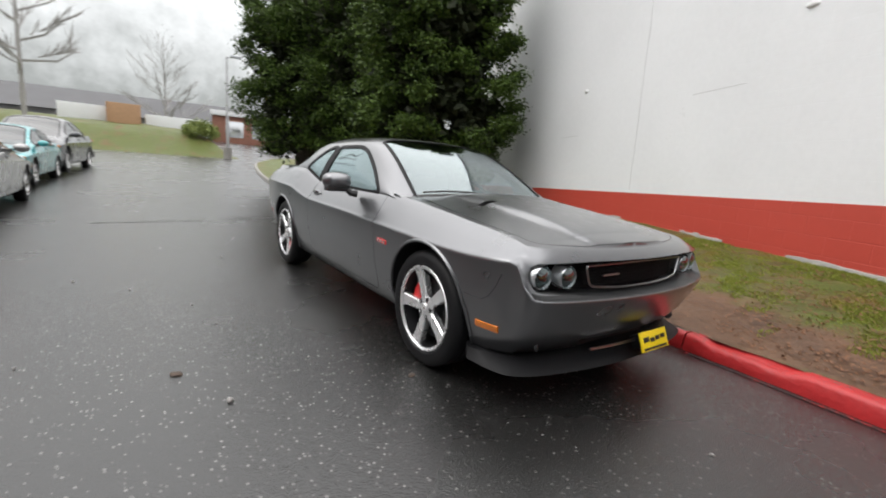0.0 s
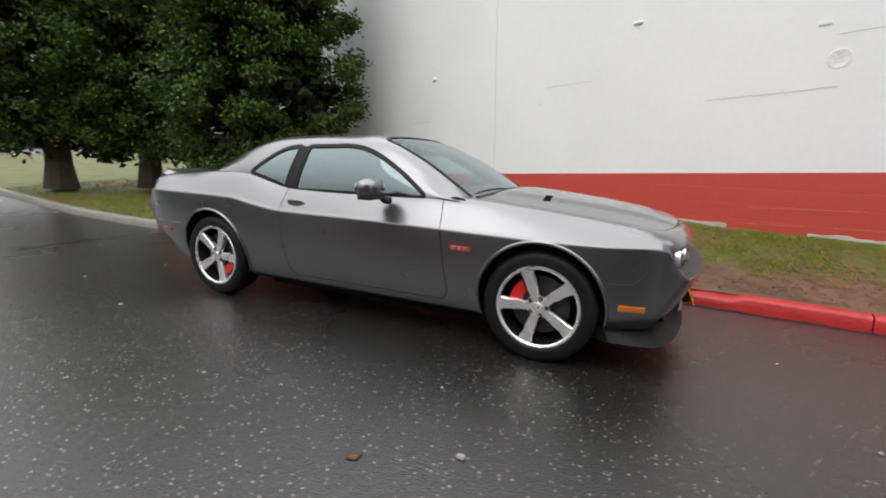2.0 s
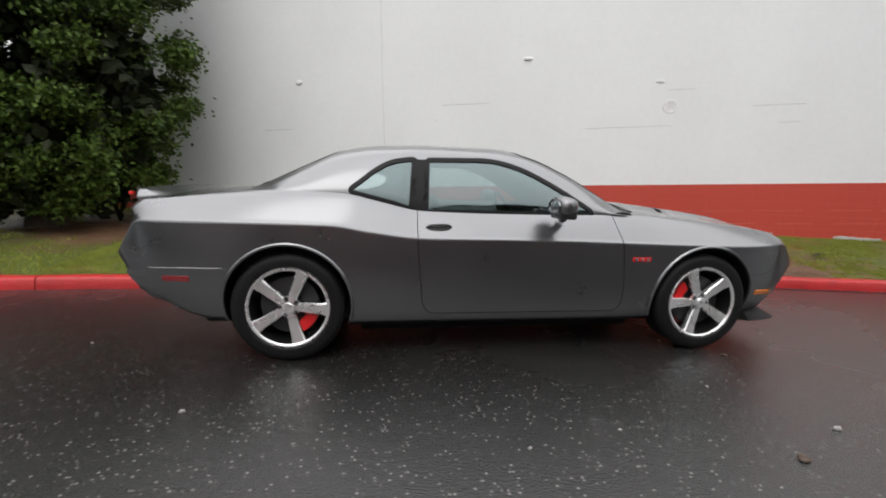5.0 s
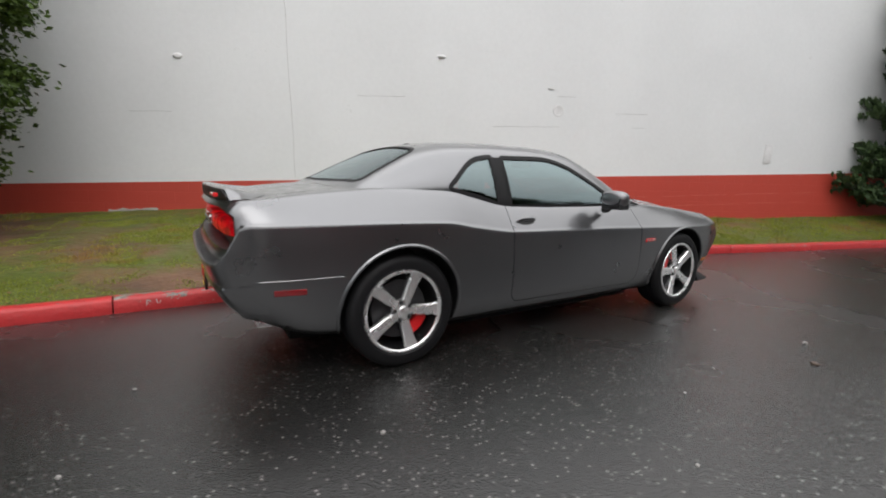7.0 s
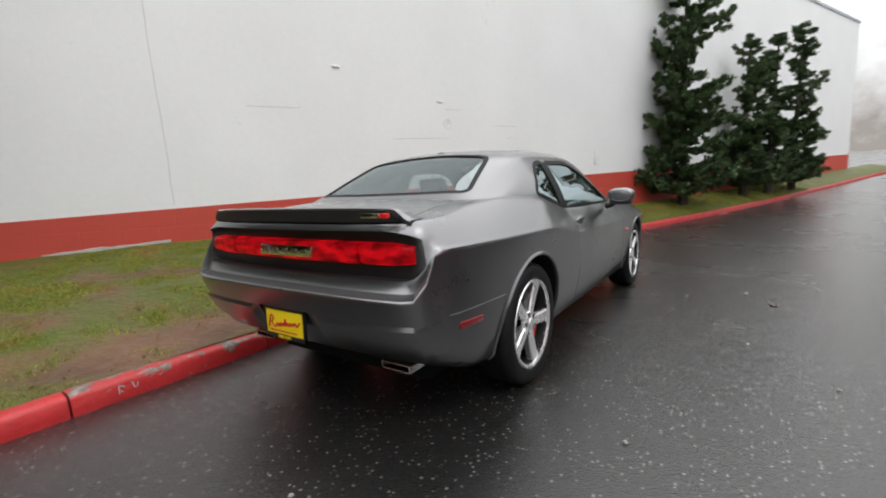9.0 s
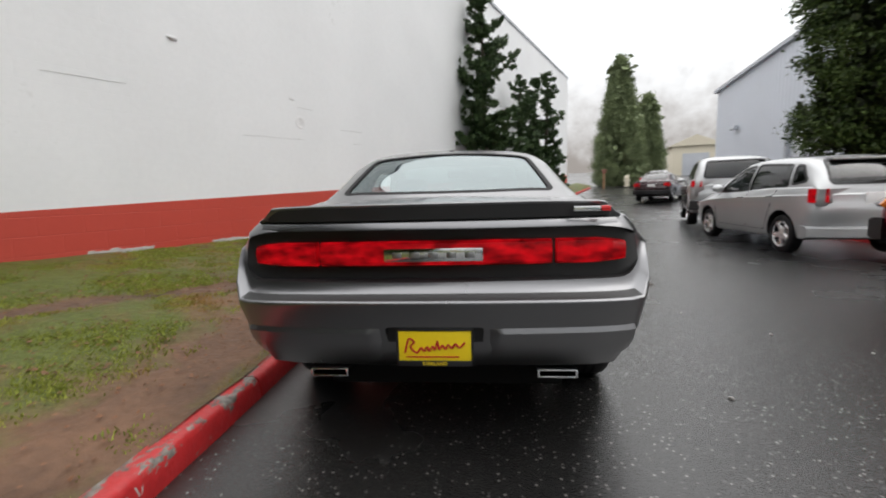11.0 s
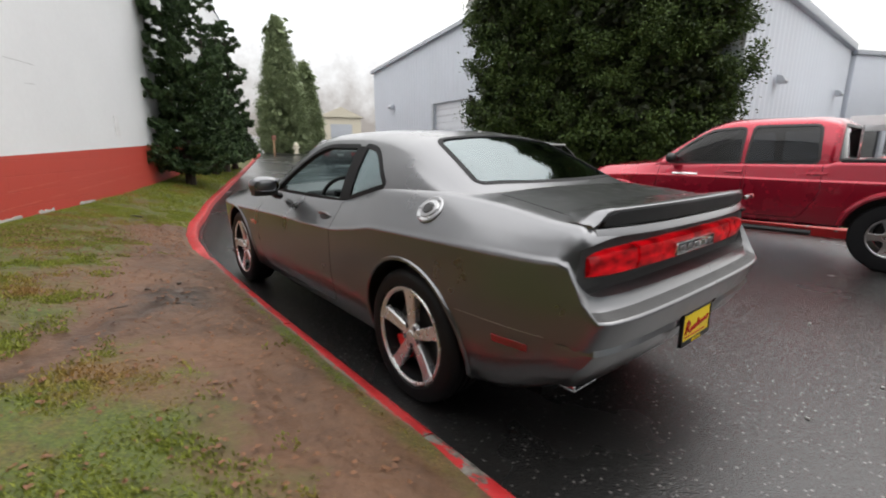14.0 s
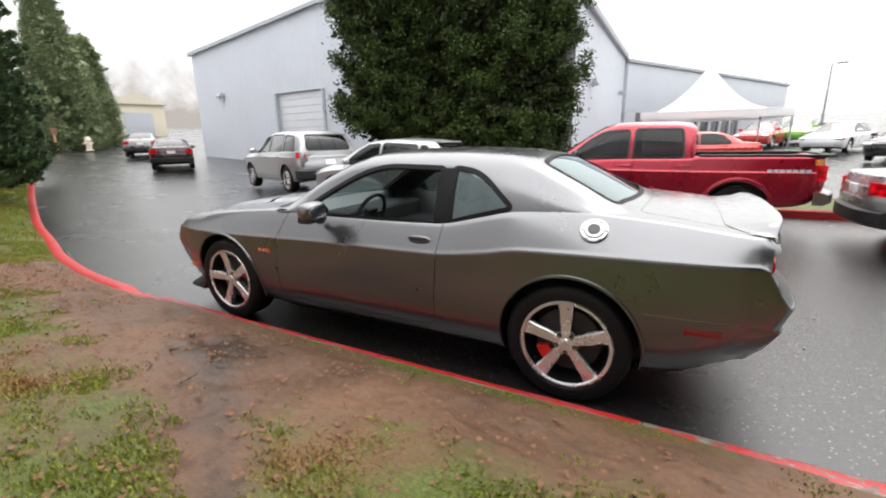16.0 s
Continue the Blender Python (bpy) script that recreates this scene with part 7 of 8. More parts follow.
def bed_rails(car, hit):
    for sd in (1, -1):
        part("bed_rail", box((-2.66, sd * 0.79 - 0.05, 1.20), (-1.06, sd * 0.79 + 0.05, 1.235), 0.012), BLACK_TRIM, car)
    part("tailgate_cap", box((-2.72, -0.78, 1.20), (-2.63, 0.78, 1.235), 0.012), BLACK_TRIM, car)
    part("bed_liner", box((-2.61, -0.73, 0.805), (-1.07, 0.73, 0.83), 0.004), BLACK_TRIM, car)
    for sd in (1, -1):
        q = hit((-2.2, sd * 2, 1.0), (0, -sd, 0))
        for k in range(7):
            part("bed_side_mark", moved(box((-0.26 + 0.075 * k, -0.024, -0.002), (-0.20 + 0.075 * k, 0.024, 0.003)), facing(q[0], q[1])), METAL_TRIM, car)
        q = hit((0.62, sd * 2, 1.02), (0, -sd, 0))
        part("door_badge", moved(box((-0.17, -0.013, -0.002), (0.17, 0.013, 0.006), 0.004), facing(q[0], q[1])), CHROME, car)
    part("mud_flap", box((1.08, 0.62, 0.24), (1.10, 0.86, 0.60), 0.004), BLACK_TRIM, car)
    part("mud_flap", box((1.08, -0.86, 0.24), (1.10, -0.62, 0.60), 0.004), BLACK_TRIM, car)
    part("radiator_grille", join(*[box((2.405, -0.42, 0.84 + 0.045 * k), (2.44, 0.42, 0.86 + 0.045 * k), 0.006) for k in range(4)]), CHROME, car)
    for sd in (1, -1):
        part("side_step", tube([(-0.9, sd * 0.86, 0.36), (1.0, sd * 0.86, 0.36)], 0.035, 8), BLACK_TRIM, car)


TRUCK["extras"].append(bed_rails)
td1 = rounded([(-0.10, 1.22), (-0.10, 0.52), (0.95, 0.52), (1.02, 0.8), (0.98, 1.22)], 0.06)
td2 = rounded([(-0.90, 1.22), (-0.92, 0.85), (-0.75, 0.52), (-0.13, 0.52), (-0.13, 1.22)], 0.06)
vehicle("pickup_truck", "red double-cab pickup truck with black bed rails", "truck", TRUCK, TRUCK_RED, (-1.17, -5.47, 0.0), 0, wheel_r=0.385, wheel_w=0.25, rim_r=0.22, rim_mat=STEEL,
        doors=[("door", td1, "y", 0.74, 1.2, ""), ("door", td1, "y", -0.74, -1.2, ""), ("rear_door", td2, "y", 0.74, 1.2, ""), ("rear_door", td2, "y", -0.74, -1.2, "")])

# small hatchback
HATCH = dict(
    outline=plan(-1.98, 2.08, 0.835), half=0.84, axles=(1.25, -1.25), arch=0.355, arch_z=0.32, fine=80,
    zb=flat((-2, 0.34), (-1.6, 0.24), (1.6, 0.2), (2.1, 0.24)), zc=flat((-2, 0.92), (0, 0.86), (1.2, 0.80), (2.1, 0.66)),
    zt=flat((-2, 1.02), (-1.2, 1.02), (0, 0.97), (0.9, 0.94), (1.4, 0.90), (1.85, 0.80), (2.1, 0.70)), it=flat((-2, 0.03), (-1, 0.06), (0.8, 0.09), (1.5, 0.16), (2.1, 0.1)),
    crown=flat((-2, 0), (0.7, 0), (1.2, 0.07), (1.8, 0.05), (2.1, 0.0)), front=(1.7, 2.0), rear=(-1.93, -1.75), front_bulge=[0.06, 0.03, 0, -0.02, -0.02, 0], rear_bulge=[0.06, 0.02, -0.01, -0.03, -0.03, 0],
    tubs=[(-1.7, 0.8, 0.6, 0.7)], cabin=(-1.95, 1.55), corner=0.12,
    By=flat((-2, 0.72), (-1.2, 0.77), (0.8, 0.76), (1.3, 0.66), (1.6, 0.6)), Bz=flat((-2, 0.98), (-1.2, 1.01), (0.8, 0.93), (1.6, 0.82)),
    Ey=flat((-2, 0.62), (-1.2, 0.60), (0.2, 0.60), (0.9, 0.66), (1.55, 0.6)), Ez=flat((-1.98, 1.0), (-1.88, 1.15), (-1.6, 1.40), (-1.35, 1.455), (-0.5, 1.49), (0.1, 1.46), (0.6, 1.28), (1.2, 0.98), (1.6, 0.80)),
    Cz=flat((-1.98, 1.02), (-1.88, 1.18), (-1.6, 1.44), (-1.35, 1.495), (-0.5, 1.53), (0.1, 1.505), (0.6, 1.34), (1.2, 1.04), (1.6, 0.85)),
    mirror=(0.70, 1.02), handles=[(-0.05, 0.86), (-0.95, 0.89)],
    lamps=[(4, 0.52, 0.78, 0.66, 0.78, LAMP_CLEAR, "headlight"), (-4, 0.58, 0.82, 0.80, 1.0, TAIL_RED, "tail_light")],
    extras=[plate_part(-4, 0.86, INK_WHITE), bumper(-1.97, 0.80, 0.28, 0.46, SILVER, "rear_bumper")],
)
hw1 = rounded([(-0.18, 0.96), (-0.16, 1.40), (0.20, 1.37), (0.52, 1.20), (0.82, 0.97)], 0.05)
hw2 = rounded([(-1.30, 1.05), (-1.20, 1.36), (-0.28, 1.41), (-0.26, 0.97), (-0.95, 1.01)], 0.05)
hw3 = rounded([(-1.66, 1.12), (-1.46, 1.33), (-1.32, 1.35), (-1.40, 1.08)], 0.03)
HATCH["windows"] = [(nm, p, "y", sd) for nm, p in (("door_window", hw1), ("rear_door_window", hw2), ("quarter_window", hw3)) for sd in (1, -1)] + [
    ("windscreen", rounded([(0.22, -0.54), (0.22, 0.54), (1.15, 0.60), (1.25, 0), (1.15, -0.60)], 0.05), "z", 1), ("rear_window", rounded([(-0.56, 1.08), (0.56, 1.08), (0.48, 1.40), (-0.48, 1.40)], 0.05), "x", -1)]
hd1 = rounded([(-0.22, 1.0), (-0.22, 0.34), (0.85, 0.34), (0.90, 0.6), (0.86, 1.0)], 0.05)
hd2 = rounded([(-1.10, 1.04), (-1.0, 0.72), (-0.84, 0.45), (-0.80, 0.34), (-0.24, 0.34), (-0.24, 1.0)], 0.05)


def roof_spoiler(car, hit):
    part("roof_spoiler", moved(box((-0.10, -0.42, -0.018), (0.14, 0.42, 0.018), 0.017), Matrix.Translation((-1.62, 0, 1.432)) @ Matrix.Rotation(radians(-6), 4, "Y")), SILVER, car)
    part("wiper", tube([(-1.97, 0.05, 1.09), (-1.95, -0.3, 1.11)], 0.012, 5), BLACK_TRIM, car)


def seams(*lines):
    """Door gaps as thin dark joints that follow the skin."""
    def make(car, hit):
        for line in lines:
            for sd in (1, -1):
                pts = [hit((x, sd * 2, z), (0, -sd, 0))[0] for x, z in line]
                pts = [p for p in pts if p is not None and abs(p.y) > 0.5]
                if len(pts) > 1:
                    part("door_seam", tube(pts, 0.005, 4), BLACK_TRIM, car)
    return make


HATCH["extras"].append(seams(rounded([(-0.22, 0.96), (-0.22, 0.34), (0.85, 0.34), (0.90, 0.6), (0.86, 0.92)], 0.05), rounded([(-1.10, 1.0), (-0.98, 0.72), (-0.84, 0.45), (-0.80, 0.34), (-0.24, 0.34)], 0.05)))
SUV_SEAMS = seams(rounded([(-0.16, 1.08), (-0.16, 0.45), (0.92, 0.45), (0.98, 0.7), (0.94, 1.06)], 0.05), rounded([(-1.16, 1.1), (-1.1, 0.85), (-0.98, 0.6), (-0.92, 0.45), (-0.18, 0.45)], 0.05))
SALOON_SEAMS = seams(rounded([(-0.18, 0.90), (-0.18, 0.34), (0.86, 0.34), (0.92, 0.6), (0.86, 0.88)], 0.05), rounded([(-1.15, 0.94), (-1.05, 0.72), (-0.94, 0.5), (-0.88, 0.34), (-0.20, 0.34)], 0.05))
HATCH["extras"].append(roof_spoiler)
vehicle("hatchback", "small silver five-door hatchback parked across the drive", "car", HATCH, SILVER, (4.28, -5.80, 0.06), -3.5, wheel_r=0.30, wheel_w=0.19, rim_r=0.20)

# sport utility
SUV = dict(
    outline=plan(-2.35, 2.40, 0.95), half=0.96, axles=(1.457, -1.457), arch=0.43, arch_z=0.39, fine=80,
    zb=flat((-2.4, 0.45), (-1.8, 0.32), (1.8, 0.30), (2.4, 0.34)), zc=flat((-2.4, 1.02), (0, 1.0), (1.4, 0.98), (2.4, 0.90)),
    zt=flat((-2.4, 1.16), (-1.2, 1.14), (0.9, 1.10), (1.5, 1.08), (2.1, 1.02), (2.4, 0.95)), it=flat((-2.4, 0.03), (-1, 0.06), (0.8, 0.09), (1.6, 0.15), (2.4, 0.08)),
    crown=flat((-2.4, 0), (0.9, 0), (1.3, 0.06), (2.1, 0.03), (2.4, 0)), front=(2.0, 2.3), rear=(-2.3, -2.1), front_bulge=[0.06, 0.03, 0, -0.02, -0.02, 0], rear_bulge=[0.06, 0.02, -0.01, -0.04, -0.03, 0],
    tubs=[(-2.1, 0.9, 0.75, 0.8)], cabin=(-2.32, 1.32), corner=0.12,
    By=flat((-2.4, 0.82), (-1, 0.87), (0.9, 0.86), (1.4, 0.80)), Bz=flat((-2.4, 1.12), (0.9, 1.08), (1.4, 1.0)),
    Ey=flat((-2.4, 0.72), (-1, 0.68), (0.2, 0.68), (1.35, 0.76)), Ez=flat((-2.35, 1.15), (-2.2, 1.45), (-2.0, 1.62), (-1.5, 1.68), (-0.4, 1.70), (0.2, 1.64), (0.7, 1.38), (1.3, 1.02)),
    Cz=flat((-2.35, 1.17), (-2.2, 1.48), (-2.0, 1.66), (-1.5, 1.73), (-0.4, 1.755), (0.2, 1.70), (0.7, 1.45), (1.3, 1.08)),
    mirror=(0.85, 1.18), handles=[(-0.05, 1.0), (-1.0, 1.01)],
    lamps=[(4, 0.60, 0.88, 0.82, 0.94, LAMP_CLEAR, "headlight"), (-4, 0.66, 0.92, 0.98, 1.14, TAIL_RED, "tail_light")],
    extras=[plate_part(-4, 0.86, INK_WHITE), bumper(-2.36, 0.92, 0.42, 0.66, BLACK_TRIM, "rear_bumper")],
)
sw1 = rounded([(-0.12, 1.12), (-0.10, 1.58), (0.26, 1.54), (0.60, 1.34), (0.90, 1.12)], 0.05)
sw2 = rounded([(-1.10, 1.13), (-1.12, 1.60), (-0.24, 1.60), (-0.22, 1.12)], 0.05)
sw3 = rounded([(-1.95, 1.18), (-1.82, 1.54), (-1.24, 1.59), (-1.22, 1.14)], 0.05)
SUV["windows"] = [(nm, p, "y", sd) for nm, p in (("door_window", sw1), ("rear_door_window", sw2), ("quarter_window", sw3)) for sd in (1, -1)] + [
    ("windscreen", rounded([(0.34, -0.60), (0.34, 0.60), (1.18, 0.72), (1.22, 0), (1.18, -0.72)], 0.05), "z", 1), ("rear_window", rounded([(-0.64, 1.20), (0.64, 1.20), (0.56, 1.58), (-0.56, 1.58)], 0.06), "x", -1)]
SUV["extras"].append(SUV_SEAMS)
vehicle("sport_utility", "silver-grey sport utility car parked across the drive", "car", SUV, SILVER, (8.8, -7.0, 0.14), -21, wheel_r=0.375, wheel_w=0.24, rim_r=0.25)

# plain saloon
SALOON = dict(
    outline=plan(-2.25, 2.30, 0.87), half=0.88, axles=(1.35, -1.35), arch=0.37, arch_z=0.33, fine=60,
    zb=flat((-2.3, 0.36), (-1.7, 0.24), (1.7, 0.2), (2.3, 0.24)), zc=flat((-2.3, 0.84), (0, 0.80), (1.4, 0.76), (2.3, 0.66)),
    zt=flat((-2.3, 0.98), (-1.6, 1.0), (0, 0.93), (0.9, 0.92), (1.5, 0.86), (2.1, 0.76), (2.3, 0.69)), it=flat((-2.3, 0.04), (-1.5, 0.12), (0, 0.07), (0.8, 0.1), (1.5, 0.16), (2.3, 0.08)),
    crown=flat((-2.3, 0), (-1.7, 0.03), (-1.3, 0), (0.9, 0), (1.4, 0.06), (2.1, 0.03), (2.3, 0)), front=(1.9, 2.2), rear=(-2.2, -2.0), front_bulge=[0.06, 0.03, 0, -0.02, -0.02, 0], rear_bulge=[0.06, 0.02, -0.01, -0.03, -0.03, 0],
    tubs=[(-1.25, 0.8, 0.55, 0.72)], cabin=(-1.75, 1.25), corner=0.12,
    By=flat((-1.8, 0.72), (-1, 0.80), (0.8, 0.79), (1.25, 0.72)), Bz=flat((-1.8, 0.97), (-1, 0.96), (0.8, 0.91), (1.3, 0.85)),
    Ey=flat((-1.8, 0.62), (-1, 0.58), (0.1, 0.58), (1.25, 0.68)), Ez=flat((-1.8, 0.95), (-1.3, 1.22), (-0.9, 1.36), (-0.3, 1.395), (0.1, 1.36), (0.6, 1.13), (1.25, 0.84)),
    Cz=flat((-1.8, 0.98), (-1.3, 1.26), (-0.9, 1.40), (-0.3, 1.44), (0.1, 1.41), (0.6, 1.19), (1.25, 0.90)),
    mirror=(0.68, 1.0), handles=[(-0.1, 0.86), (-1.0, 0.88)],
    lamps=[(4, 0.52, 0.80, 0.62, 0.74, LAMP_CLEAR, "headlight"), (4, 0.74, 0.85, 0.60, 0.70, AMBER, "turn_signal"), (-4, 0.54, 0.82, 0.74, 0.90, TAIL_RED, "tail_light")],
    extras=[plate_part(-4, 0.76, INK_WHITE), bumper(-2.28, 0.84, 0.34, 0.56, BLACK_TRIM, "rear_bumper")],
)
aw1 = rounded([(-0.14, 0.95), (-0.12, 1.31), (0.12, 1.29), (0.46, 1.12), (0.76, 0.95)], 0.04)
aw2 = rounded([(-1.22, 1.0), (-0.95, 1.26), (-0.72, 1.31), (-0.24, 1.32), (-0.22, 0.95), (-1.0, 0.97)], 0.04)
SALOON["windows"] = [(nm, p, "y", sd) for nm, p in (("door_window", aw1), ("rear_door_window", aw2)) for sd in (1, -1)] + [
    ("windscreen", rounded([(0.20, -0.50), (0.20, 0.50), (1.10, 0.62), (1.15, 0), (1.10, -0.62)], 0.05), "z", 1), ("rear_window", rounded([(-0.98, -0.46), (-0.98, 0.46), (-1.58, 0.54), (-1.62, 0), (-1.58, -0.54)], 0.05), "z", 1)]


SALOON["extras"].append(SALOON_SEAMS)
BASE_PAINT = body_paint("saloon_paint", (0.3, 0.3, 0.3))
first = vehicle("saloon_car", "grey saloon parked behind the red pickup", "car", SALOON, BASE_PAINT, (0, 0, 0), 0, wheel_r=0.31, wheel_w=0.2, rim_r=0.2, spokes=7, group="parked cars")


def repaint(car, paint):
    for o in car.children_recursive:
        for slot in o.material_slots:
            if slot.material == BASE_PAINT:
                slot.link = "OBJECT"
                slot.material = paint


def saloon(label, paint, at, turn, size=1.0):
    car = copy_thing(first, pose(at[0], at[1], ground_at(at[0], at[1]), 0, 0, turn) @ Matrix.Scale(size, 4))
    repaint(car, paint)
    return tagged(car, label)


saloon("old teal saloon parked in a row along the drive", TEAL, (-11.9, -4.95), -3)
saloon("large charcoal saloon parked in a row along the drive", CHARCOAL, (-16.2, -4.75), -6, 1.2)
saloon("dark maroon saloon parked far down the drive", MAROON, (19.6, -9.6), -32)
saloon("pale grey saloon parked far down the drive", WARM_GREY, (27.5, -12.6), -32)
saloon("bright red saloon in the far lot", RED_CAR, (-2.3, -16.8), 8)
saloon("white saloon in the far lot", WHITE_CAR, (-8.6, -24.5), 60)
saloon("black saloon in the far lot", BLACK_CAR, (-9.8, -20.5), 60)
saloon("green saloon in the far lot", GREEN_CAR, (-8.2, -31), 70)
saloon("red saloon in the far lot", RED_CAR, (-6.0, -28), 70)
first.matrix_world = pose(-6.4, -4.8, ground_at(-6.4, -4.8), 0, 0, 180)
repaint(first, WARM_GREY)

# ---- buildings and the far side ----
def steel_building():
    b = thing("steel_building", "pale blue-grey ribbed steel building with a low gable", "building")
    A, C = Vector((25.0, -14.95, 0)), Vector((1.5, -12.4, 0))
    u = (C - A).normalized()
    length = (C - A).length
    nrm = Vector((u.y, -u.x, 0))
    if nrm.y < 0:
        nrm = -nrm
    roof_z = lambda s: 6.85 + 0.097 * min(s, length - s) - 0.018 * s
    ribs = int(length / 0.3)
    d0, d1, dz = 7.9, 11.6, 4.05

    def bay(name, s0, s1, zlo, zhi):
        n = max(2, int((s1 - s0) / 0.15))
        verts, faces = [], []
        for i in range(n + 1):
            s = s0 + (s1 - s0) * i / n
            o = 0.03 if i % 2 else 0.0
            for d in (o, -0.25):
                for z in (zlo, None):
                    p = A + u * s + nrm * d
                    verts.append((p.x, p.y, (roof_z(s) if zhi is None else zhi) if z is None else zlo))
        for i in range(n):
            a, c = 4 * i, 4 * i + 4
            faces += [(a, c, c + 1, a + 1), (a + 2, a + 3, c + 3, c + 2), (a + 1, c + 1, c + 3, a + 3), (a, a + 2, c + 2, c)]
        faces += [(0, 1, 3, 2), (4 * n, 4 * n + 2, 4 * n + 3, 4 * n + 1)]
        bm = solid(verts, faces)
        bmesh.ops.recalc_face_normals(bm, faces=bm.faces)
        part(name, bm, METAL_WALL, b, smooth=False)
    bay("wall", 0, d0, -0.2, None)
    bay("wall", d1, length, -0.2, None)
    bay("wall", d0, d1, dz, None)
    # roller door
    door = []
    for k in range(11):
        p0, p1 = A + u * d0 - nrm * 0.12, A + u * d1 - nrm * 0.12
        z0 = 0.2 + k * 0.35
        q = [p0 + Vector((0, 0, z0 + 0.01)), p1 + Vector((0, 0, z0 + 0.01)), p1 + Vector((0, 0, z0 + 0.34)), p0 + Vector((0, 0, z0 + 0.34))]
        door.append(solid([tuple(v) for v in q] + [tuple(v - nrm * 0.05) for v in q], [(0, 1, 2, 3), (7, 6, 5, 4), (0, 4, 5, 1), (1, 5, 6, 2), (2, 6, 7, 3), (3, 7, 4, 0)]))
    pc = (A + u * d0 + A + u * d1) / 2 - nrm * 0.2
    rd = part("roller_door", moved(box((-(d1 - d0) / 2, -0.02, 0.1), ((d1 - d0) / 2, 0.02, 4.0)), Matrix.Translation(pc) @ Matrix.Rotation(math.atan2(u.y, u.x), 4, "Z")), METAL_TRIM, b, smooth=False)
    for one in door:
        part("slat", one, ROLL_DOOR, rd, smooth=False)
    for s in (d0, d1):
        p = A + u * s
        part("door_jamb", join(tube([(p.x + nrm.x * 0.05, p.y + nrm.y * 0.05, 0), (p.x + nrm.x * 0.05, p.y + nrm.y * 0.05, dz)], 0.09, 4)), METAL_TRIM, rd, smooth=False)
    pts = [A + u * s + nrm * 0.12 + Vector((0, 0, roof_z(s))) for s in (-0.1, length / 2, length + 0.1)]
    part("gable_trim", tube([tuple(p) for p in pts], 0.13, 4), METAL_TRIM, b, smooth=False)
    # side wall and roof
    B = Vector((1.5, -27.2, 0))
    n = 60
    verts, faces = [], []
    for i in range(n + 1):
        p = C + (B - C) * i / n
        o = 0.03 if i % 2 else 0.0
        ze = roof_z(length) - 0.03 * i / n
        verts += [(p.x - o, p.y, -0.2), (p.x - o, p.y, ze - 0.3), (p.x + 0.25, p.y, ze - 0.3), (p.x + 0.25, p.y, -0.2)]
    for i in range(n):
        for k in range(4):
            faces.append((4 * i + k, 4 * i + 4 + k, 4 * i + 4 + (k + 1) % 4, 4 * i + (k + 1) % 4))
    faces += [(0, 1, 2, 3), (4 * n + 3, 4 * n + 2, 4 * n + 1, 4 * n)]
    bm = solid(verts, faces)
    bmesh.ops.recalc_face_normals(bm, faces=bm.faces)
    part("side_wall", bm, METAL_WALL, b, smooth=False)
    ze = roof_z(length)
    part("eave_gutter", box((1.30, -27.2, ze - 0.34), (1.55, -12.3, ze - 0.05), 0.03), METAL_TRIM, b)
    part("downpipe", box((1.36, -12.62, 0), (1.50, -12.42, ze - 0.3), 0.02), ROLL_DOOR, b)
    mid = A + u * length / 2
    back = Vector((0, -14.6, 0))
    rv = [A + Vector((0, 0, roof_z(0))), mid + Vector((0, 0, roof_z(length / 2))), C + Vector((-0.15, 0, ze - 0.02))]
    rv = [tuple(v) for v in rv] + [tuple(v + back) for v in rv] + [tuple(v - Vector((0, 0, 0.15))) for v in rv] + [tuple(v + back - Vector((0, 0, 0.15))) for v in rv]
    part("roof_sheet", solid(rv, [(0, 1, 4, 3), (1, 2, 5, 4), (6, 9, 10, 7), (7, 10, 11, 8), (0, 3, 9, 6), (2, 8, 11, 5), (3, 4, 10, 9), (4, 5, 11, 10)]), METAL_TRIM, b, smooth=False)
    p = A
    part("end_wall", solid([(A.x, A.y, -0.2), (A.x + 1.5, A.y - 14.6, -0.2), (A.x + 1.5, A.y - 14.6, 6.8), (A.x, A.y, 6.8), (A.x - 0.3, A.y - 0.1, -0.2), (A.x + 1.2, A.y - 14.7, -0.2), (A.x + 1.2, A.y - 14.7, 6.8), (A.x - 0.3, A.y - 0.1, 6.8)],
                           [(0, 1, 2, 3), (7, 6, 5, 4), (3, 2, 6, 7), (0, 4, 5, 1), (1, 5, 6, 2), (0, 3, 7, 4)]), METAL_WALL, b, smooth=False)
    # wall lamps
    for q, d in ((A + u * 2.9 + Vector((0, 0, 4.3)), nrm), (C + (B - C) * 0.84 + Vector((0, 0, 3.95)), Vector((-1, 0, 0))), (C + (B - C) * 0.24 + Vector((0, 0, 3.65)), Vector((-1, 0, 0)))):
        q = q + d * 0.1
        side = Vector((-d.y, d.x, 0))
        lamp = part("wall_lamp", moved(prism(rounded([(0, -0.12), (0, 0.14), (0.16, 0.10), (0.26, -0.06), (0.2, -0.12)], 0.02), "y", -0.2, 0.2),
                                       Matrix(((d.x, side.x, 0, q.x), (d.y, side.y, 0, q.y), (0, 0, 1, q.z), (0, 0, 0, 1)))), METAL_TRIM, b)
    return b


steel_building()


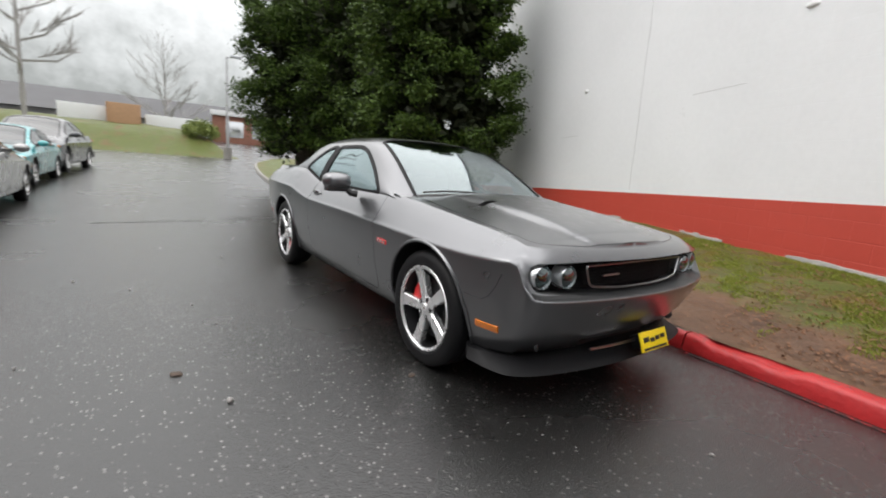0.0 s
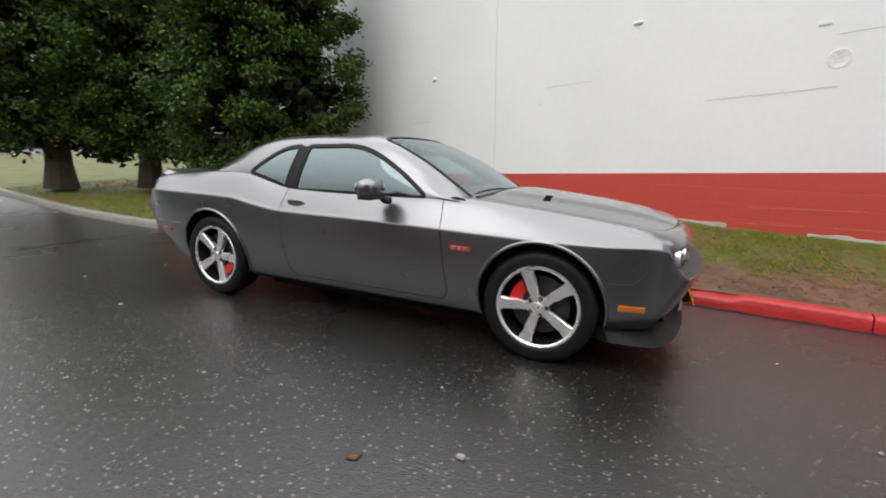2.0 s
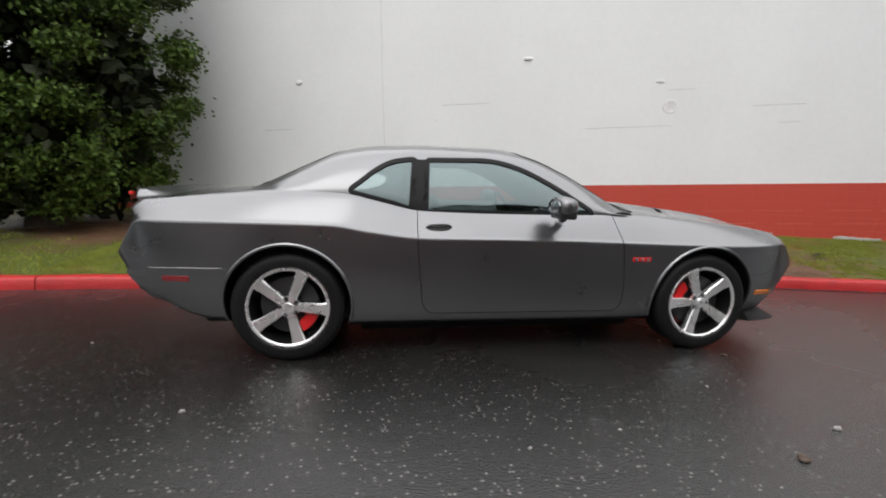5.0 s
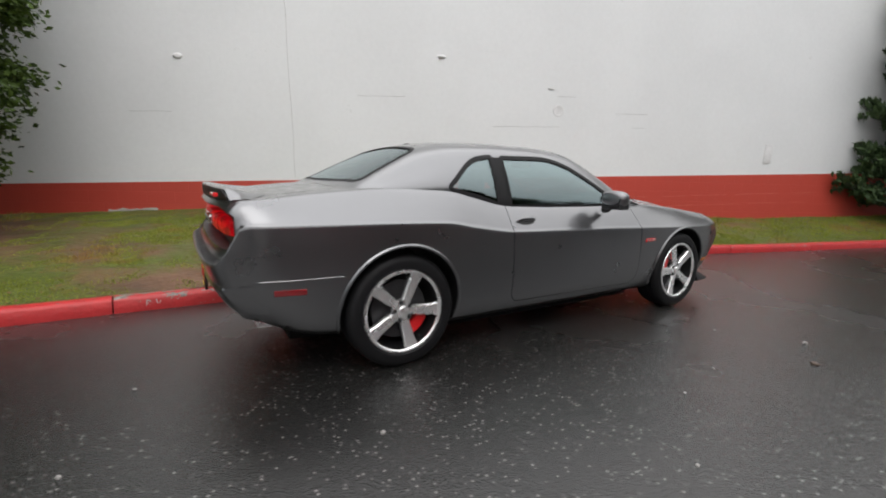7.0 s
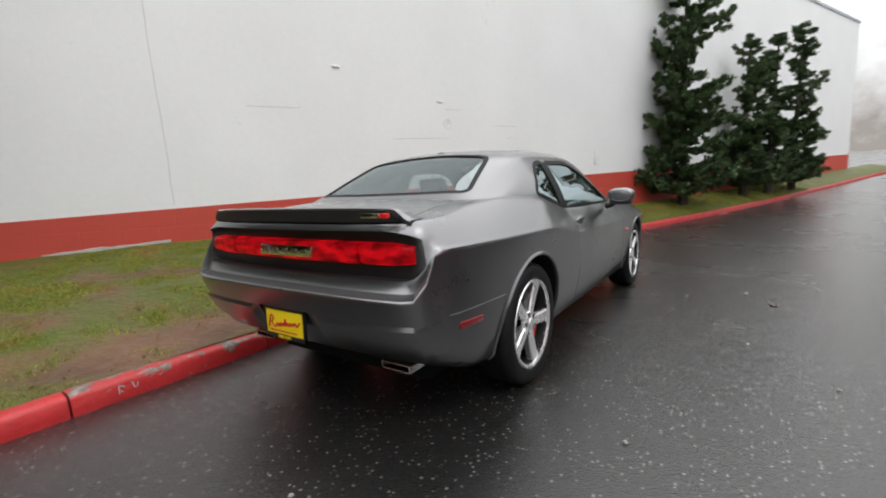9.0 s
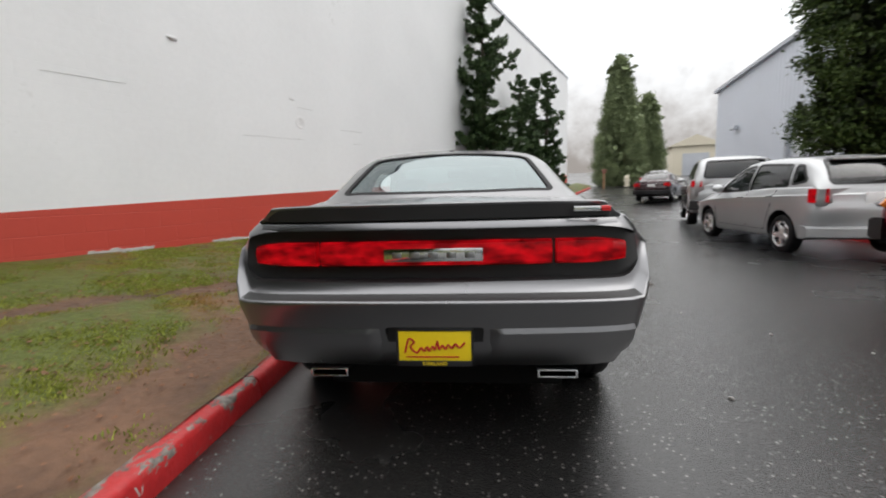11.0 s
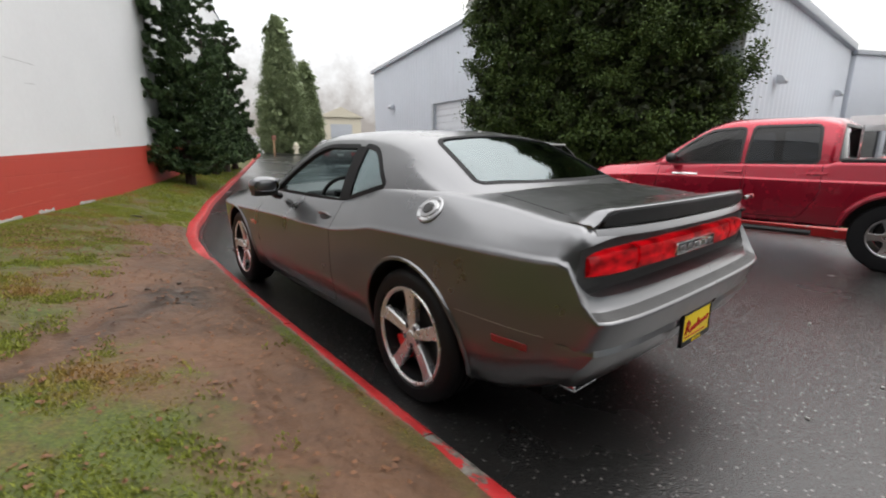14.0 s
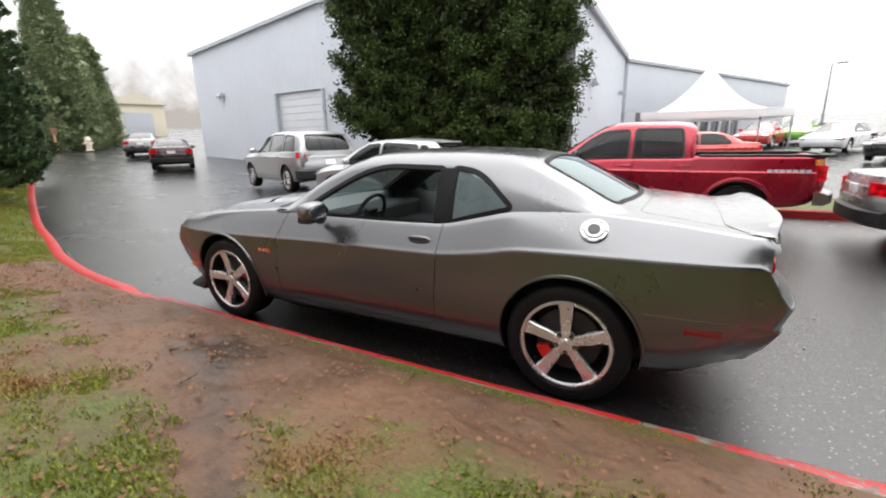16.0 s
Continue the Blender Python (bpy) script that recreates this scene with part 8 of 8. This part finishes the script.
def flat_wing():
    w = thing("flat_wing", "low grey flat-roofed showroom wing with dark windows", "building")
    p0, p1 = Vector((1.3, -27.2, 0)), Vector((-10.5, -51, 0))
    d = (p1 - p0).normalized()
    nn = Vector((d.y, -d.x, 0))
    L = (p1 - p0).length
    m = Matrix(((d.x, nn.x, 0, p0.x), (d.y, nn.y, 0, p0.y), (0, 0, 1, 0), (0, 0, 0, 1)))
    wins = [1.2 + 1.75 * k for k in range(9)]
    part("upper_wall", moved(box((0, -0.3, 3.0), (L, 0, 5.9), 0.02), m), METAL_WALL, w)
    part("lower_wall", moved(box((0, -0.3, -0.2), (L, 0, 1.1), 0.02), m), METAL_TRIM, w)
    for a, c in zip([0] + [x + 1.45 for x in wins], wins + [L]):
        part("pier", moved(box((a, -0.3, 1.1), (c, 0, 3.0), 0.01), m), METAL_TRIM, w)
    for x in wins:
        part("window", moved(box((x, -0.16, 1.1), (x + 1.45, -0.12, 3.0)), m), BLACK_GLOSS, w)
    part("roof_trim", moved(box((-0.1, -0.4, 5.9), (L + 0.1, 0.12, 6.1), 0.02), m), METAL_TRIM, w)
    part("roof_slab", moved(box((0, -10, 5.8), (L, -0.3, 5.95), 0.02), m), METAL_TRIM, w)
    part("far_wall", moved(box((L - 0.3, -10, -0.2), (L, -0.3, 5.9), 0.02), m), METAL_WALL, w)


flat_wing()


def tent():
    t = thing("canopy_tent", "white peaked canopy tent on thin metal legs", "tent", (-2.8, -20.0, 0.7), 4)
    h, e, top = 2.6, 1.75, 3.75
    n = 16
    verts, faces = [], []
    ring = 4 * 8
    for k in range(n + 1):
        f = k / n
        z = e + (top - e) * (f ** 1.9)
        r = h * (1 - f) + 0.04
        for q in range(ring):
            a = 2 * math.pi * (q + 0.5) / ring
            c, s = math.cos(a), math.sin(a)
            g = 1 / max(abs(c), abs(s))
            g = g * (1 - f) + f
            sag = 0.07 * math.sin(math.pi * f) * (1 - abs(abs(c) - abs(s)))
            verts.append((r * c * g, r * s * g, z - sag))
    for k in range(n):
        for q in range(ring):
            faces.append((k * ring + q, k * ring + (q + 1) % ring, (k + 1) * ring + (q + 1) % ring, (k + 1) * ring + q))
    bm = solid(verts, faces)
    bmesh.ops.solidify(bm, geom=bm.faces[:], thickness=0.01)
    part("canopy", bm, TENT, t, angle=50)
    val = join(*[moved(box((-h, -0.008, e - 0.28), (h, 0.008, e + 0.02), 0.004), Matrix.Rotation(k * math.pi / 2, 4, "Z") @ Matrix.Translation((0, h, 0))) for k in range(4)])
    part("valance", val, TENT, t)
    for sx in (-1, 1):
        for sy in (-1, 1):
            part("tent_leg", tube([(sx * (h - 0.05), sy * (h - 0.05), -0.6), (sx * (h - 0.05), sy * (h - 0.05), e)], 0.035, 8), STEEL, t)


tent()


def island():
    poly = [(-6.0, -6.75), (-3, -6.78), (1.0, -6.95), (3.4, -7.2), (6.4, -7.6), (7.2, -8.0), (8.9, -9.6), (9.0, -11.2), (7.5, -12.6), (2.2, -12.2), (-2.0, -10.2), (-6.2, -8.2)]
    out = rounded(poly, 0.6, 5)
    inn = grown(out, -0.15)
    zz = lambda x, y: ground_at(x, y)
    verts = [(x, y, zz(x, y) + 0.14) for x, y in inn]
    bm = solid(verts, [tuple(range(len(verts)))])
    bmesh.ops.triangulate(bm, faces=bm.faces[:])
    g = part("grass_island", bm, LAWN, None, smooth=True)
    at = g.data.attributes.new("grass", "FLOAT", "POINT")
    at.data.foreach_set("value", [0.62] * len(g.data.vertices))
    tagged(g, "small grass island under dark cypresses", "lawn", kind="structure")
    n = len(out)
    seg = 10
    for s in range(0, n, seg):
        idx = [(s + i) % n for i in range(seg + 1)]
        verts, faces = [], []
        for i in idx:
            (ox, oy), (ix, iy) = out[i], inn[i]
            z = zz(ox, oy)
            verts += [(ox, oy, z - 0.05), (ox + 0.1 * (ix - ox), oy + 0.1 * (iy - oy), z + 0.13), (ox + 0.3 * (ix - ox), oy + 0.3 * (iy - oy), z + 0.15), (ix, iy, z + 0.15), (ix, iy, z - 0.05)]
        for i in range(seg):
            for k in range(4):
                faces.append((5 * i + k, 5 * i + 5 + k, 5 * i + 6 + k, 5 * i + 1 + k))
        bm = solid(verts, faces)
        bmesh.ops.recalc_face_normals(bm, faces=bm.faces)
        tagged(part("kerb_stone", bm, KERB_RED), "red painted kerb round the grass island", "kerb", group="kerb stones", kind="structure")


island()


def light_pole(label, x, y, h, arm=1.0, turn=0.0):
    t = thing("street_lamp", label, "street lamp", (x, y, ground_at(x, y)), turn, group="lot lamps")
    part("pole", tube([(0, 0, 0), (0, 0, h)], [0.10, 0.06], 10), STEEL, t)
    part("pole_base", tube([(0, 0, -0.1), (0, 0, 0.7)], 0.26, 14), KERB_GREY, t)
    part("lamp_arm", tube([(0, 0, h - 0.05), (0, arm, h + 0.05)], 0.04, 8), STEEL, t)
    part("lamp_head", moved(box((-0.18, -0.3, -0.06), (0.18, 0.35, 0.06), 0.04), Matrix.Translation((0, arm, h + 0.06))), METAL_TRIM, t)


light_pole("tall grey lot lamp on a bank in the mist", -28.3, 2.9, 6.3, 0.5)
light_pole("lot lamp far off in the mist", -17, -42, 5.2, 0.6, 90)
light_pole("lot lamp far off in the mist", -12, -44, 5.2, 0.6, 90)
light_pole("lot lamp far off in the mist", -19, -36, 5.2, 0.6, 90)

# the bank across the road, with a shrub
bx, by = np.linspace(-60, -28.2, 30), np.linspace(-22, 3.9, 50)


def bank(x, y):
    e = np.minimum(step(0, 3.5, -28.2 - x), step(0, 2.5, 3.9 - y)) * step(-22, -19, y)
    lump = np.array([noise.fractal(Vector((a * 0.25, b * 0.25, 2.0)), 1, 2, 3) for a, b in zip(x.ravel(), y.ravel())]).reshape(x.shape)
    return lie(x, y) - 0.06 + e * (1.4 + 0.25 * lump)


V, F = sheet(bx, by, bank)
berm = fast("grass_bank", V, F, LAWN, smooth=True)
layer = berm.data.attributes.new("grass", "FLOAT", "POINT")
layer.data.foreach_set("value", [0.66] * len(V))
tagged(berm, "rough grass bank across the road", "bank", kind="structure")
shrub = thing("shrub", "low round green shrub on the bank", "shrub", (-31.5, 1.8, 2.25))
C, N = crown_points(90, 0, 0.65, lambda u: 1.05 * math.sqrt(max(0.02, 1 - u * u)), 77)
sprays("leaves", C, N, 40, 0.16, 0.09, SHRUB, shrub, 78)

# beyond: long low roofs, sheds and trailers
ROOF_DARK = mat("dark_roofing", (0.09, 0.09, 0.095), 0.8, vary=0.2, scale=0.5)
ROOF_GREY = mat("weathered_grey_siding", (0.22, 0.22, 0.22), 0.7, vary=0.2, scale=0.5)
SHED_WHITE = mat("white_sheet_metal", (0.62, 0.63, 0.64), 0.5, vary=0.1, scale=0.6)
SHED_BLUE = mat("blue_grey_panel", (0.28, 0.33, 0.40), 0.5, vary=0.1)
CRATE = mat("orange_brown_plywood", (0.34, 0.20, 0.11), 0.7, vary=0.2)
BRICK = mat("red_brick_front", (0.22, 0.10, 0.07), 0.8, vary=0.25, scale=3, fine=30)
BEIGE = mat("beige_sheet_metal", (0.60, 0.55, 0.44), 0.6, vary=0.08)


def long_roof():
    t = thing("long_shed", "long low building with a dark pitched roof in mist", "building", (-70, 2, 1.2), 84)
    part("wall", box((-48, -6, 0), (40, 6, 3.4), 0.05), ROOF_GREY, t)
    part("roof", prism([(-6.8, 3.3), (0, 6.3), (6.8, 3.3)], "x", -49, 41), ROOF_DARK, t)
    for k in range(14):
        x = -44 + 6 * k
        part("window", box((x, -6.05, 1.0), (x + 2.2, -5.98, 2.4), 0.01), BLACK_GLOSS, t)
    return t


long_roof()


def trailer(label, at, turn, L, material, h=2.4):
    t = thing("trailer", label, "trailer", (*at, ground_at(*at)), turn)
    part("body", box((-L / 2, -1.2, 0.7), (L / 2, 1.2, 0.7 + h), 0.06), material, t)
    part("stripe", box((-L / 2 + 0.1, 1.19, 1.2), (L / 2 - 0.1, 1.215, 1.7), 0.01), SHED_BLUE, t)
    for x in (-L * 0.3, L * 0.3):
        for sd in (1, -1):
            part("tyre", moved(lathe([(0.2, -0.12), (0.42, -0.12), (0.42, 0.12), (0.2, 0.12)], 20, True), Matrix.Translation((x, sd * 1.0, 0.42))), RUBBER, t)


trailer("white travel trailer behind the grass bank", (-47, -4.9), 95, 4.6, SHED_WHITE, 1.9)
trailer("white box trailer behind the grass bank", (-47, 1.6), 90, 5.2, SHED_WHITE, 1.6)
crate = thing("plywood_crate", "orange-brown plywood crate behind the grass bank", "crate", (-46, -2.6, ground_at(-46, -2.6)), 92)
part("box", box((-1.2, -1.2, 0.3), (1.2, 1.2, 3.0), 0.03), CRATE, crate)
for k in range(4):
    part("batten", box((-1.25, -1.25 + 0.75 * k, 0.3), (-1.2, -1.05 + 0.75 * k, 3.0), 0.01), CRATE, crate)
shop = thing("brick_shop", "low brick shop front with lit windows in mist", "building", (-62, 16, ground_at(-62, 16)), 78)
part("wall", box((-9, -4, -0.5), (9, 4, 3.2), 0.05), BRICK, shop)
part("fascia", box((-9.2, -4.4, 3.2), (9.2, 4.2, 3.8), 0.05), SHED_WHITE, shop)
for k in range(5):
    part("window", box((-7.5 + 3.1 * k, -4.04, 0.6), (-5.4 + 3.1 * k, -3.98, 2.6), 0.02), LAMP_CLEAR, shop)

# end of the drive: beige shed, signs, barrels
shed = thing("beige_shed", "beige metal shed with a grey door in mist", "building", (64.8, -31.5, 2.4), -18)
part("wall", box((-6, -3.0, -0.5), (6, 3.0, 4.3), 0.05), BEIGE, shed)
part("roof", prism([(-3.4, 4.2), (0, 5.7), (3.4, 4.2)], "x", -6.3, 6.3), BEIGE, shed)
part("door", box((-6.08, -1.6, -0.3), (-5.98, 1.6, 3.2), 0.02), METAL_TRIM, shed)
post = thing("sign_post", "red and white sign on a wooden post", "sign", (33.1, -10.4, ground_at(33, -10.4)))
part("post", box((-0.06, -0.06, -0.1), (0.06, 0.06, 1.5), 0.01), CRATE, post)
part("panel", box((-0.09, -0.17, 1.25), (-0.06, 0.17, 1.6), 0.01), BRICK, post)
marker = thing("hydrant", "small pale yellow hydrant by the kerb", "hydrant", (33.6, -12.4, ground_at(33.6, -12.4) + 0.1))
part("barrel", lathe([(0.0, 0.95), (0.12, 0.92), (0.18, 0.78), (0.2, 0.74), (0.2, 0.66), (0.16, 0.62), (0.16, 0.1), (0.22, 0.08), (0.22, 0.0)], 18), BEIGE, marker)
marker.children[0].data.transform(Matrix.Rotation(radians(90), 4, "X"))
part("nozzle", tube([(0, -0.28, 0.5), (0, 0.28, 0.5)], 0.07, 12), BEIGE, marker)

# misty woods all round, far behind everything; the mist is painted into their glow
MIST_WOOD = plain_glow("painted_mist_woods", (0.42, 0.44, 0.435), (1.28, 1.31, 1.33), 16.0, 72.0, 1.0)
MIST_WARM = plain_glow("painted_mist_bare_woods", (0.42, 0.385, 0.36), (1.36, 1.39, 1.42), 14.0, 66.0, 1.0)


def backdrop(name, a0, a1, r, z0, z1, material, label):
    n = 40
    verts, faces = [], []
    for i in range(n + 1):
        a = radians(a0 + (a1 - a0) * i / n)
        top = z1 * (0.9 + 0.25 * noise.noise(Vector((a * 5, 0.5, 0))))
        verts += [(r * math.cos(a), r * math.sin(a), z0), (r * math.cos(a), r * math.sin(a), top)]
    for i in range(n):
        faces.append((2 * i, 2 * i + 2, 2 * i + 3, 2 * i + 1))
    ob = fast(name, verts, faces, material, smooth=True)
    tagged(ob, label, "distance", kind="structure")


backdrop("backdrop", 140, 215, 190, 0, 75, MIST_WOOD, "glowing backdrop of grey woods with painted mist")
backdrop("backdrop", -46, -8, 230, 0, 85, MIST_WARM, "glowing backdrop of brown bare hill woods with painted mist")


# ---- grass, litter and marks on the road ----
def blades(name, label, count, x0, x1, seed, tall=0.05):
    rng = np.random.default_rng(seed)
    X = rng.uniform(x0, x1, count * 3)
    K = kerb_line(X) + 0.16 - 0.05 * spill(X)
    W = np.maximum(wall_y(X) - 0.03, K + 0.6)
    Y = K + (W - K) * rng.uniform(0, 1, len(X))
    lump = np.array([noise.fractal(Vector((a * 2.2, b * 2.2, 0.7)), 0.7, 2.0, 4) for a, b in zip(X, Y)])
    keep = (bare(X, Y) + 0.30 * lump) > rng.uniform(0.34, 0.80, len(X))
    X, Y = X[keep][:count], Y[keep][:count]
    n = len(X)
    Z = lawn_z(X, Y) - 0.012
    a = rng.uniform(0, 2 * math.pi, n)
    h = tall * rng.uniform(0.4, 1.25, n)
    lean = rng.uniform(0.2, 1.1, n) * h
    b = rng.uniform(0, 2 * math.pi, n)
    w = 0.0035 + 0.003 * rng.uniform(0, 1, n)
    base = np.stack([X, Y, Z], 1)
    side = np.stack([np.cos(a), np.sin(a), 0 * a], 1) * w[:, None]
    tip = base + np.stack([np.cos(b) * lean, np.sin(b) * lean, h], 1)
    mid = base + np.stack([np.cos(b) * lean * 0.35, np.sin(b) * lean * 0.35, h * 0.6], 1)
    V = np.stack([base - side, base + side, mid + side * 0.7, tip, mid - side * 0.7], 1).reshape(-1, 3)
    F = np.arange(5 * n).reshape(-1, 5)
    ob = fast(name, V, F, GRASS)
    return tagged(ob, label, "grass", kind="stuff")


blades("grass", "short green grass with bare gaps", 210000, -4.5, 6.5, 5, 0.021)
blades("grass", "short green grass along the drive", 22000, 6.5, 20, 6, 0.06)
blades("grass", "short green grass under the cedars", 20000, -14, -4.5, 7, 0.06)

DEAD_LEAF = mat("dead_leaf", (0.20, 0.090, 0.042), 0.7, vary=0.4, scale=20, fine=90, random=0.5)
rng = random.Random(9)
verts, faces = [], []
for k in range(6500):
    x = rng.choice([rng.uniform(-4.0, 5.5), rng.uniform(2.2, 4.8), rng.gauss(3.6, 0.7), rng.uniform(-2.5, 1.5)])
    u = rng.random()
    y = float(kerb_line(x)) + 0.2 + u * (float(wall_y(x)) - float(kerb_line(x)) - 0.4)
    z = float(lawn_z(np.array(x), np.array(y))) + 0.012
    a, s = rng.uniform(0, 6.28), rng.uniform(0.007, 0.019)
    q = len(verts)
    for t, r, dz in ((0, 1, 0.006), (1.2, 0.6, 0.012), (2.2, 0.9, 0.004), (3.3, 0.6, 0.014), (4.6, 0.95, 0.003)):
        verts.append((x + s * r * math.cos(a + t), y + s * r * math.sin(a + t), z - 0.008 + dz * rng.random()))
    faces.append(tuple(range(q, q + 5)))
tagged(fast("leaf_litter", verts, faces, DEAD_LEAF), "small dead brown leaves lying on mud and grass", "leaves", kind="stuff")


def lump(name, label, category, at, size, material, seed, flatten=0.5):
    bm = bmesh.new()
    bmesh.ops.create_icosphere(bm, subdivisions=2, radius=1.0)
    for v in bm.verts:
        k = 1 + 0.35 * noise.noise(v.co * 1.7 + Vector((seed, 0, 0)))
        v.co = Vector((v.co.x * k * size, v.co.y * k * size * 0.7, v.co.z * k * size * flatten + size * flatten * 0.6))
    ob = part(name, bm, material, angle=60)
    ob.matrix_world = pose(*at, 0, 0, seed * 57)
    return tagged(ob, label, category)


CLOD = mat("dark_wet_clod", (0.055, 0.034, 0.022), 0.6, vary=0.3, scale=30)
PALE = mat("pale_gravel", (0.26, 0.25, 0.24), 0.6, vary=0.2, scale=30)
TWIG_WET = mat("wet_twig", (0.035, 0.028, 0.022), 0.5, vary=0.2)
lump("wet_leaf", "dark wet leaf stuck to the asphalt", "leaf", (1.02, -2.2, 0.0), 0.035, CLOD, 1, 0.25)
lump("wet_leaf", "dark wet leaf stuck to the asphalt", "leaf", (1.6, -1.05, 0.0), 0.025, CLOD, 2, 0.25)
for k, (x, y, s) in enumerate([(1.43, -2.0, 0.022), (-1.88, -1.53, 0.016), (1.9, -2.6, 0.012), (0.3, -1.9, 0.012), (-0.8, -2.4, 0.012), (2.4, -1.9, 0.011), (0.6, -2.9, 0.012), (-2.6, -2.1, 0.012), (-3.1, -1.2, 0.013),
                              (-2.9, -0.5, 0.012), (-0.2, -2.0, 0.011), (1.1, -1.5, 0.01), (3.1, -1.1, 0.012), (2.9, -0.2, 0.012), (-1.2, -2.8, 0.012)]):
    tagged(lump("pebble", "pale pebble on wet asphalt", "stone", (x, y, 0), s, PALE, k, 0.6), group="pebbles")
stick_at = thing("twig", "short dark twig lying on the grass", "twig", (5.2, 1.5, 0.30), 25)
part("stem", tube([(-0.16, 0, 0.02), (0, 0.015, 0.03), (0.17, -0.01, 0.02)], [0.012, 0.014, 0.008], 6), TWIG_WET, stick_at)
rng = random.Random(4)
for k in range(14):
    x, y = rng.gauss(0.5, 0.28), rng.gauss(1.72, 0.16)
    z = float(lawn_z(np.array(x), np.array(y)))
    if k % 2:
        tagged(lump("mud_clod", "clod of churned wet mud", "mud", (x, y, z - 0.018), rng.uniform(0.016, 0.034), CLOD, k, 0.5), group="mud clods")
    else:
        t = thing("twig", "dark wet twig trodden into mud", "twig", (x, y, z - 0.008), rng.uniform(0, 180), group="mud twigs")
        L = rng.uniform(0.025, 0.06)
        part("stem", tube([(-L, 0, 0.012), (0, 0.012, 0.018), (L, -0.01, 0.012)], [0.004, 0.005, 0.003], 5), TWIG_WET, t)

# faded bay line, a tar-filled crack
FADED = mat("faded_white_line", (0.16, 0.16, 0.155), 0.4, vary=0.5, scale=9, fine=60, second=(0.03, 0.03, 0.03), second_amount=0.35)
TAR = mat("tar_seam", (0.006, 0.006, 0.006), 0.3, vary=0.2)


def ribbon(name, label, pts, width, material):
    P = spline(pts, 60)
    d = np.gradient(P, axis=0)
    d /= np.linalg.norm(d, axis=1)[:, None]
    s = np.stack([-d[:, 1], d[:, 0]], 1) * width / 2
    L, R = P + s, P - s
    z = lambda q: lie(q[:, 0], q[:, 1])[:, None] + 0.004
    V = np.r_[np.c_[L, z(L)], np.c_[R, z(R)]]
    n = len(P)
    F = [(n + i, n + i + 1, i + 1, i) for i in range(n - 1)]
    return tagged(fast(name, V, F, material, smooth=True), label, "road mark", kind="structure")


ribbon("road_line", "faded white bay line on wet asphalt", [(-4.75, -2.9), (-4.85, -2.0), (-4.95, -1.3)], 0.07, FADED)
ribbon("road_seam", "black tar-filled crack in the asphalt", [(-5.3, -0.95), (-5.25, -0.5), (-5.35, 0.05)], 0.05, TAR)
ribbon("road_line", "faded white bay line on wet asphalt", [(-5.05, -0.95), (-5.1, -0.7), (-5.1, -0.45)], 0.06, FADED)
# red paint spilled along the kerb foot
SPILL = mat("spilled_red_paint", (0.42, 0.02, 0.02), 0.45, vary=0.2, second=(0.02, 0.02, 0.02), second_amount=0.45, scale=7, fine=40)
ribbon("road_line", "thin line of spilled red paint beside the kerb", [(x, float(kerb_line(x)) - 0.045) for x in (2.2, 2.8, 3.4, 4.2, 5.0, 6.0)], 0.035, SPILL)
# worn white strokes of old lettering on the kerb's face
WORN_WHITE = mat("worn_white_paint", (0.42, 0.38, 0.36), 0.6, vary=0.3, scale=30, fine=120, second=(0.38, 0.02, 0.022), second_amount=0.28)
lettering = thing("kerb_marking", "two worn white letters on the red kerb", "marking", (-2.91, float(kerb_line(-2.91)) + 0.004, 0.026))
for u0, v0, u1, v1 in ((0.0, 0.0, 0.004, 0.066), (0.004, 0.064, 0.034, 0.052), (0.034, 0.052, 0.006, 0.036), (0.008, 0.036, 0.036, 0.004), (0.072, 0.066, 0.088, 0.006), (0.088, 0.006, 0.108, 0.066)):
    stroke = prism([(u0 - 0.004, v0), (u0 + 0.004, v0), (u1 + 0.004, v1), (u1 - 0.004, v1)], "y", -0.003, 0.002) if abs(v1 - v0) > 0.014 else prism([(u0, v0 - 0.004), (u1, v1 - 0.004), (u1, v1 + 0.004), (u0, v0 + 0.004)], "y", -0.003, 0.002)
    for v in stroke.verts:
        v.co.y += 0.10 * v.co.z
    part("stroke", stroke, WORN_WHITE, lettering, smooth=False)
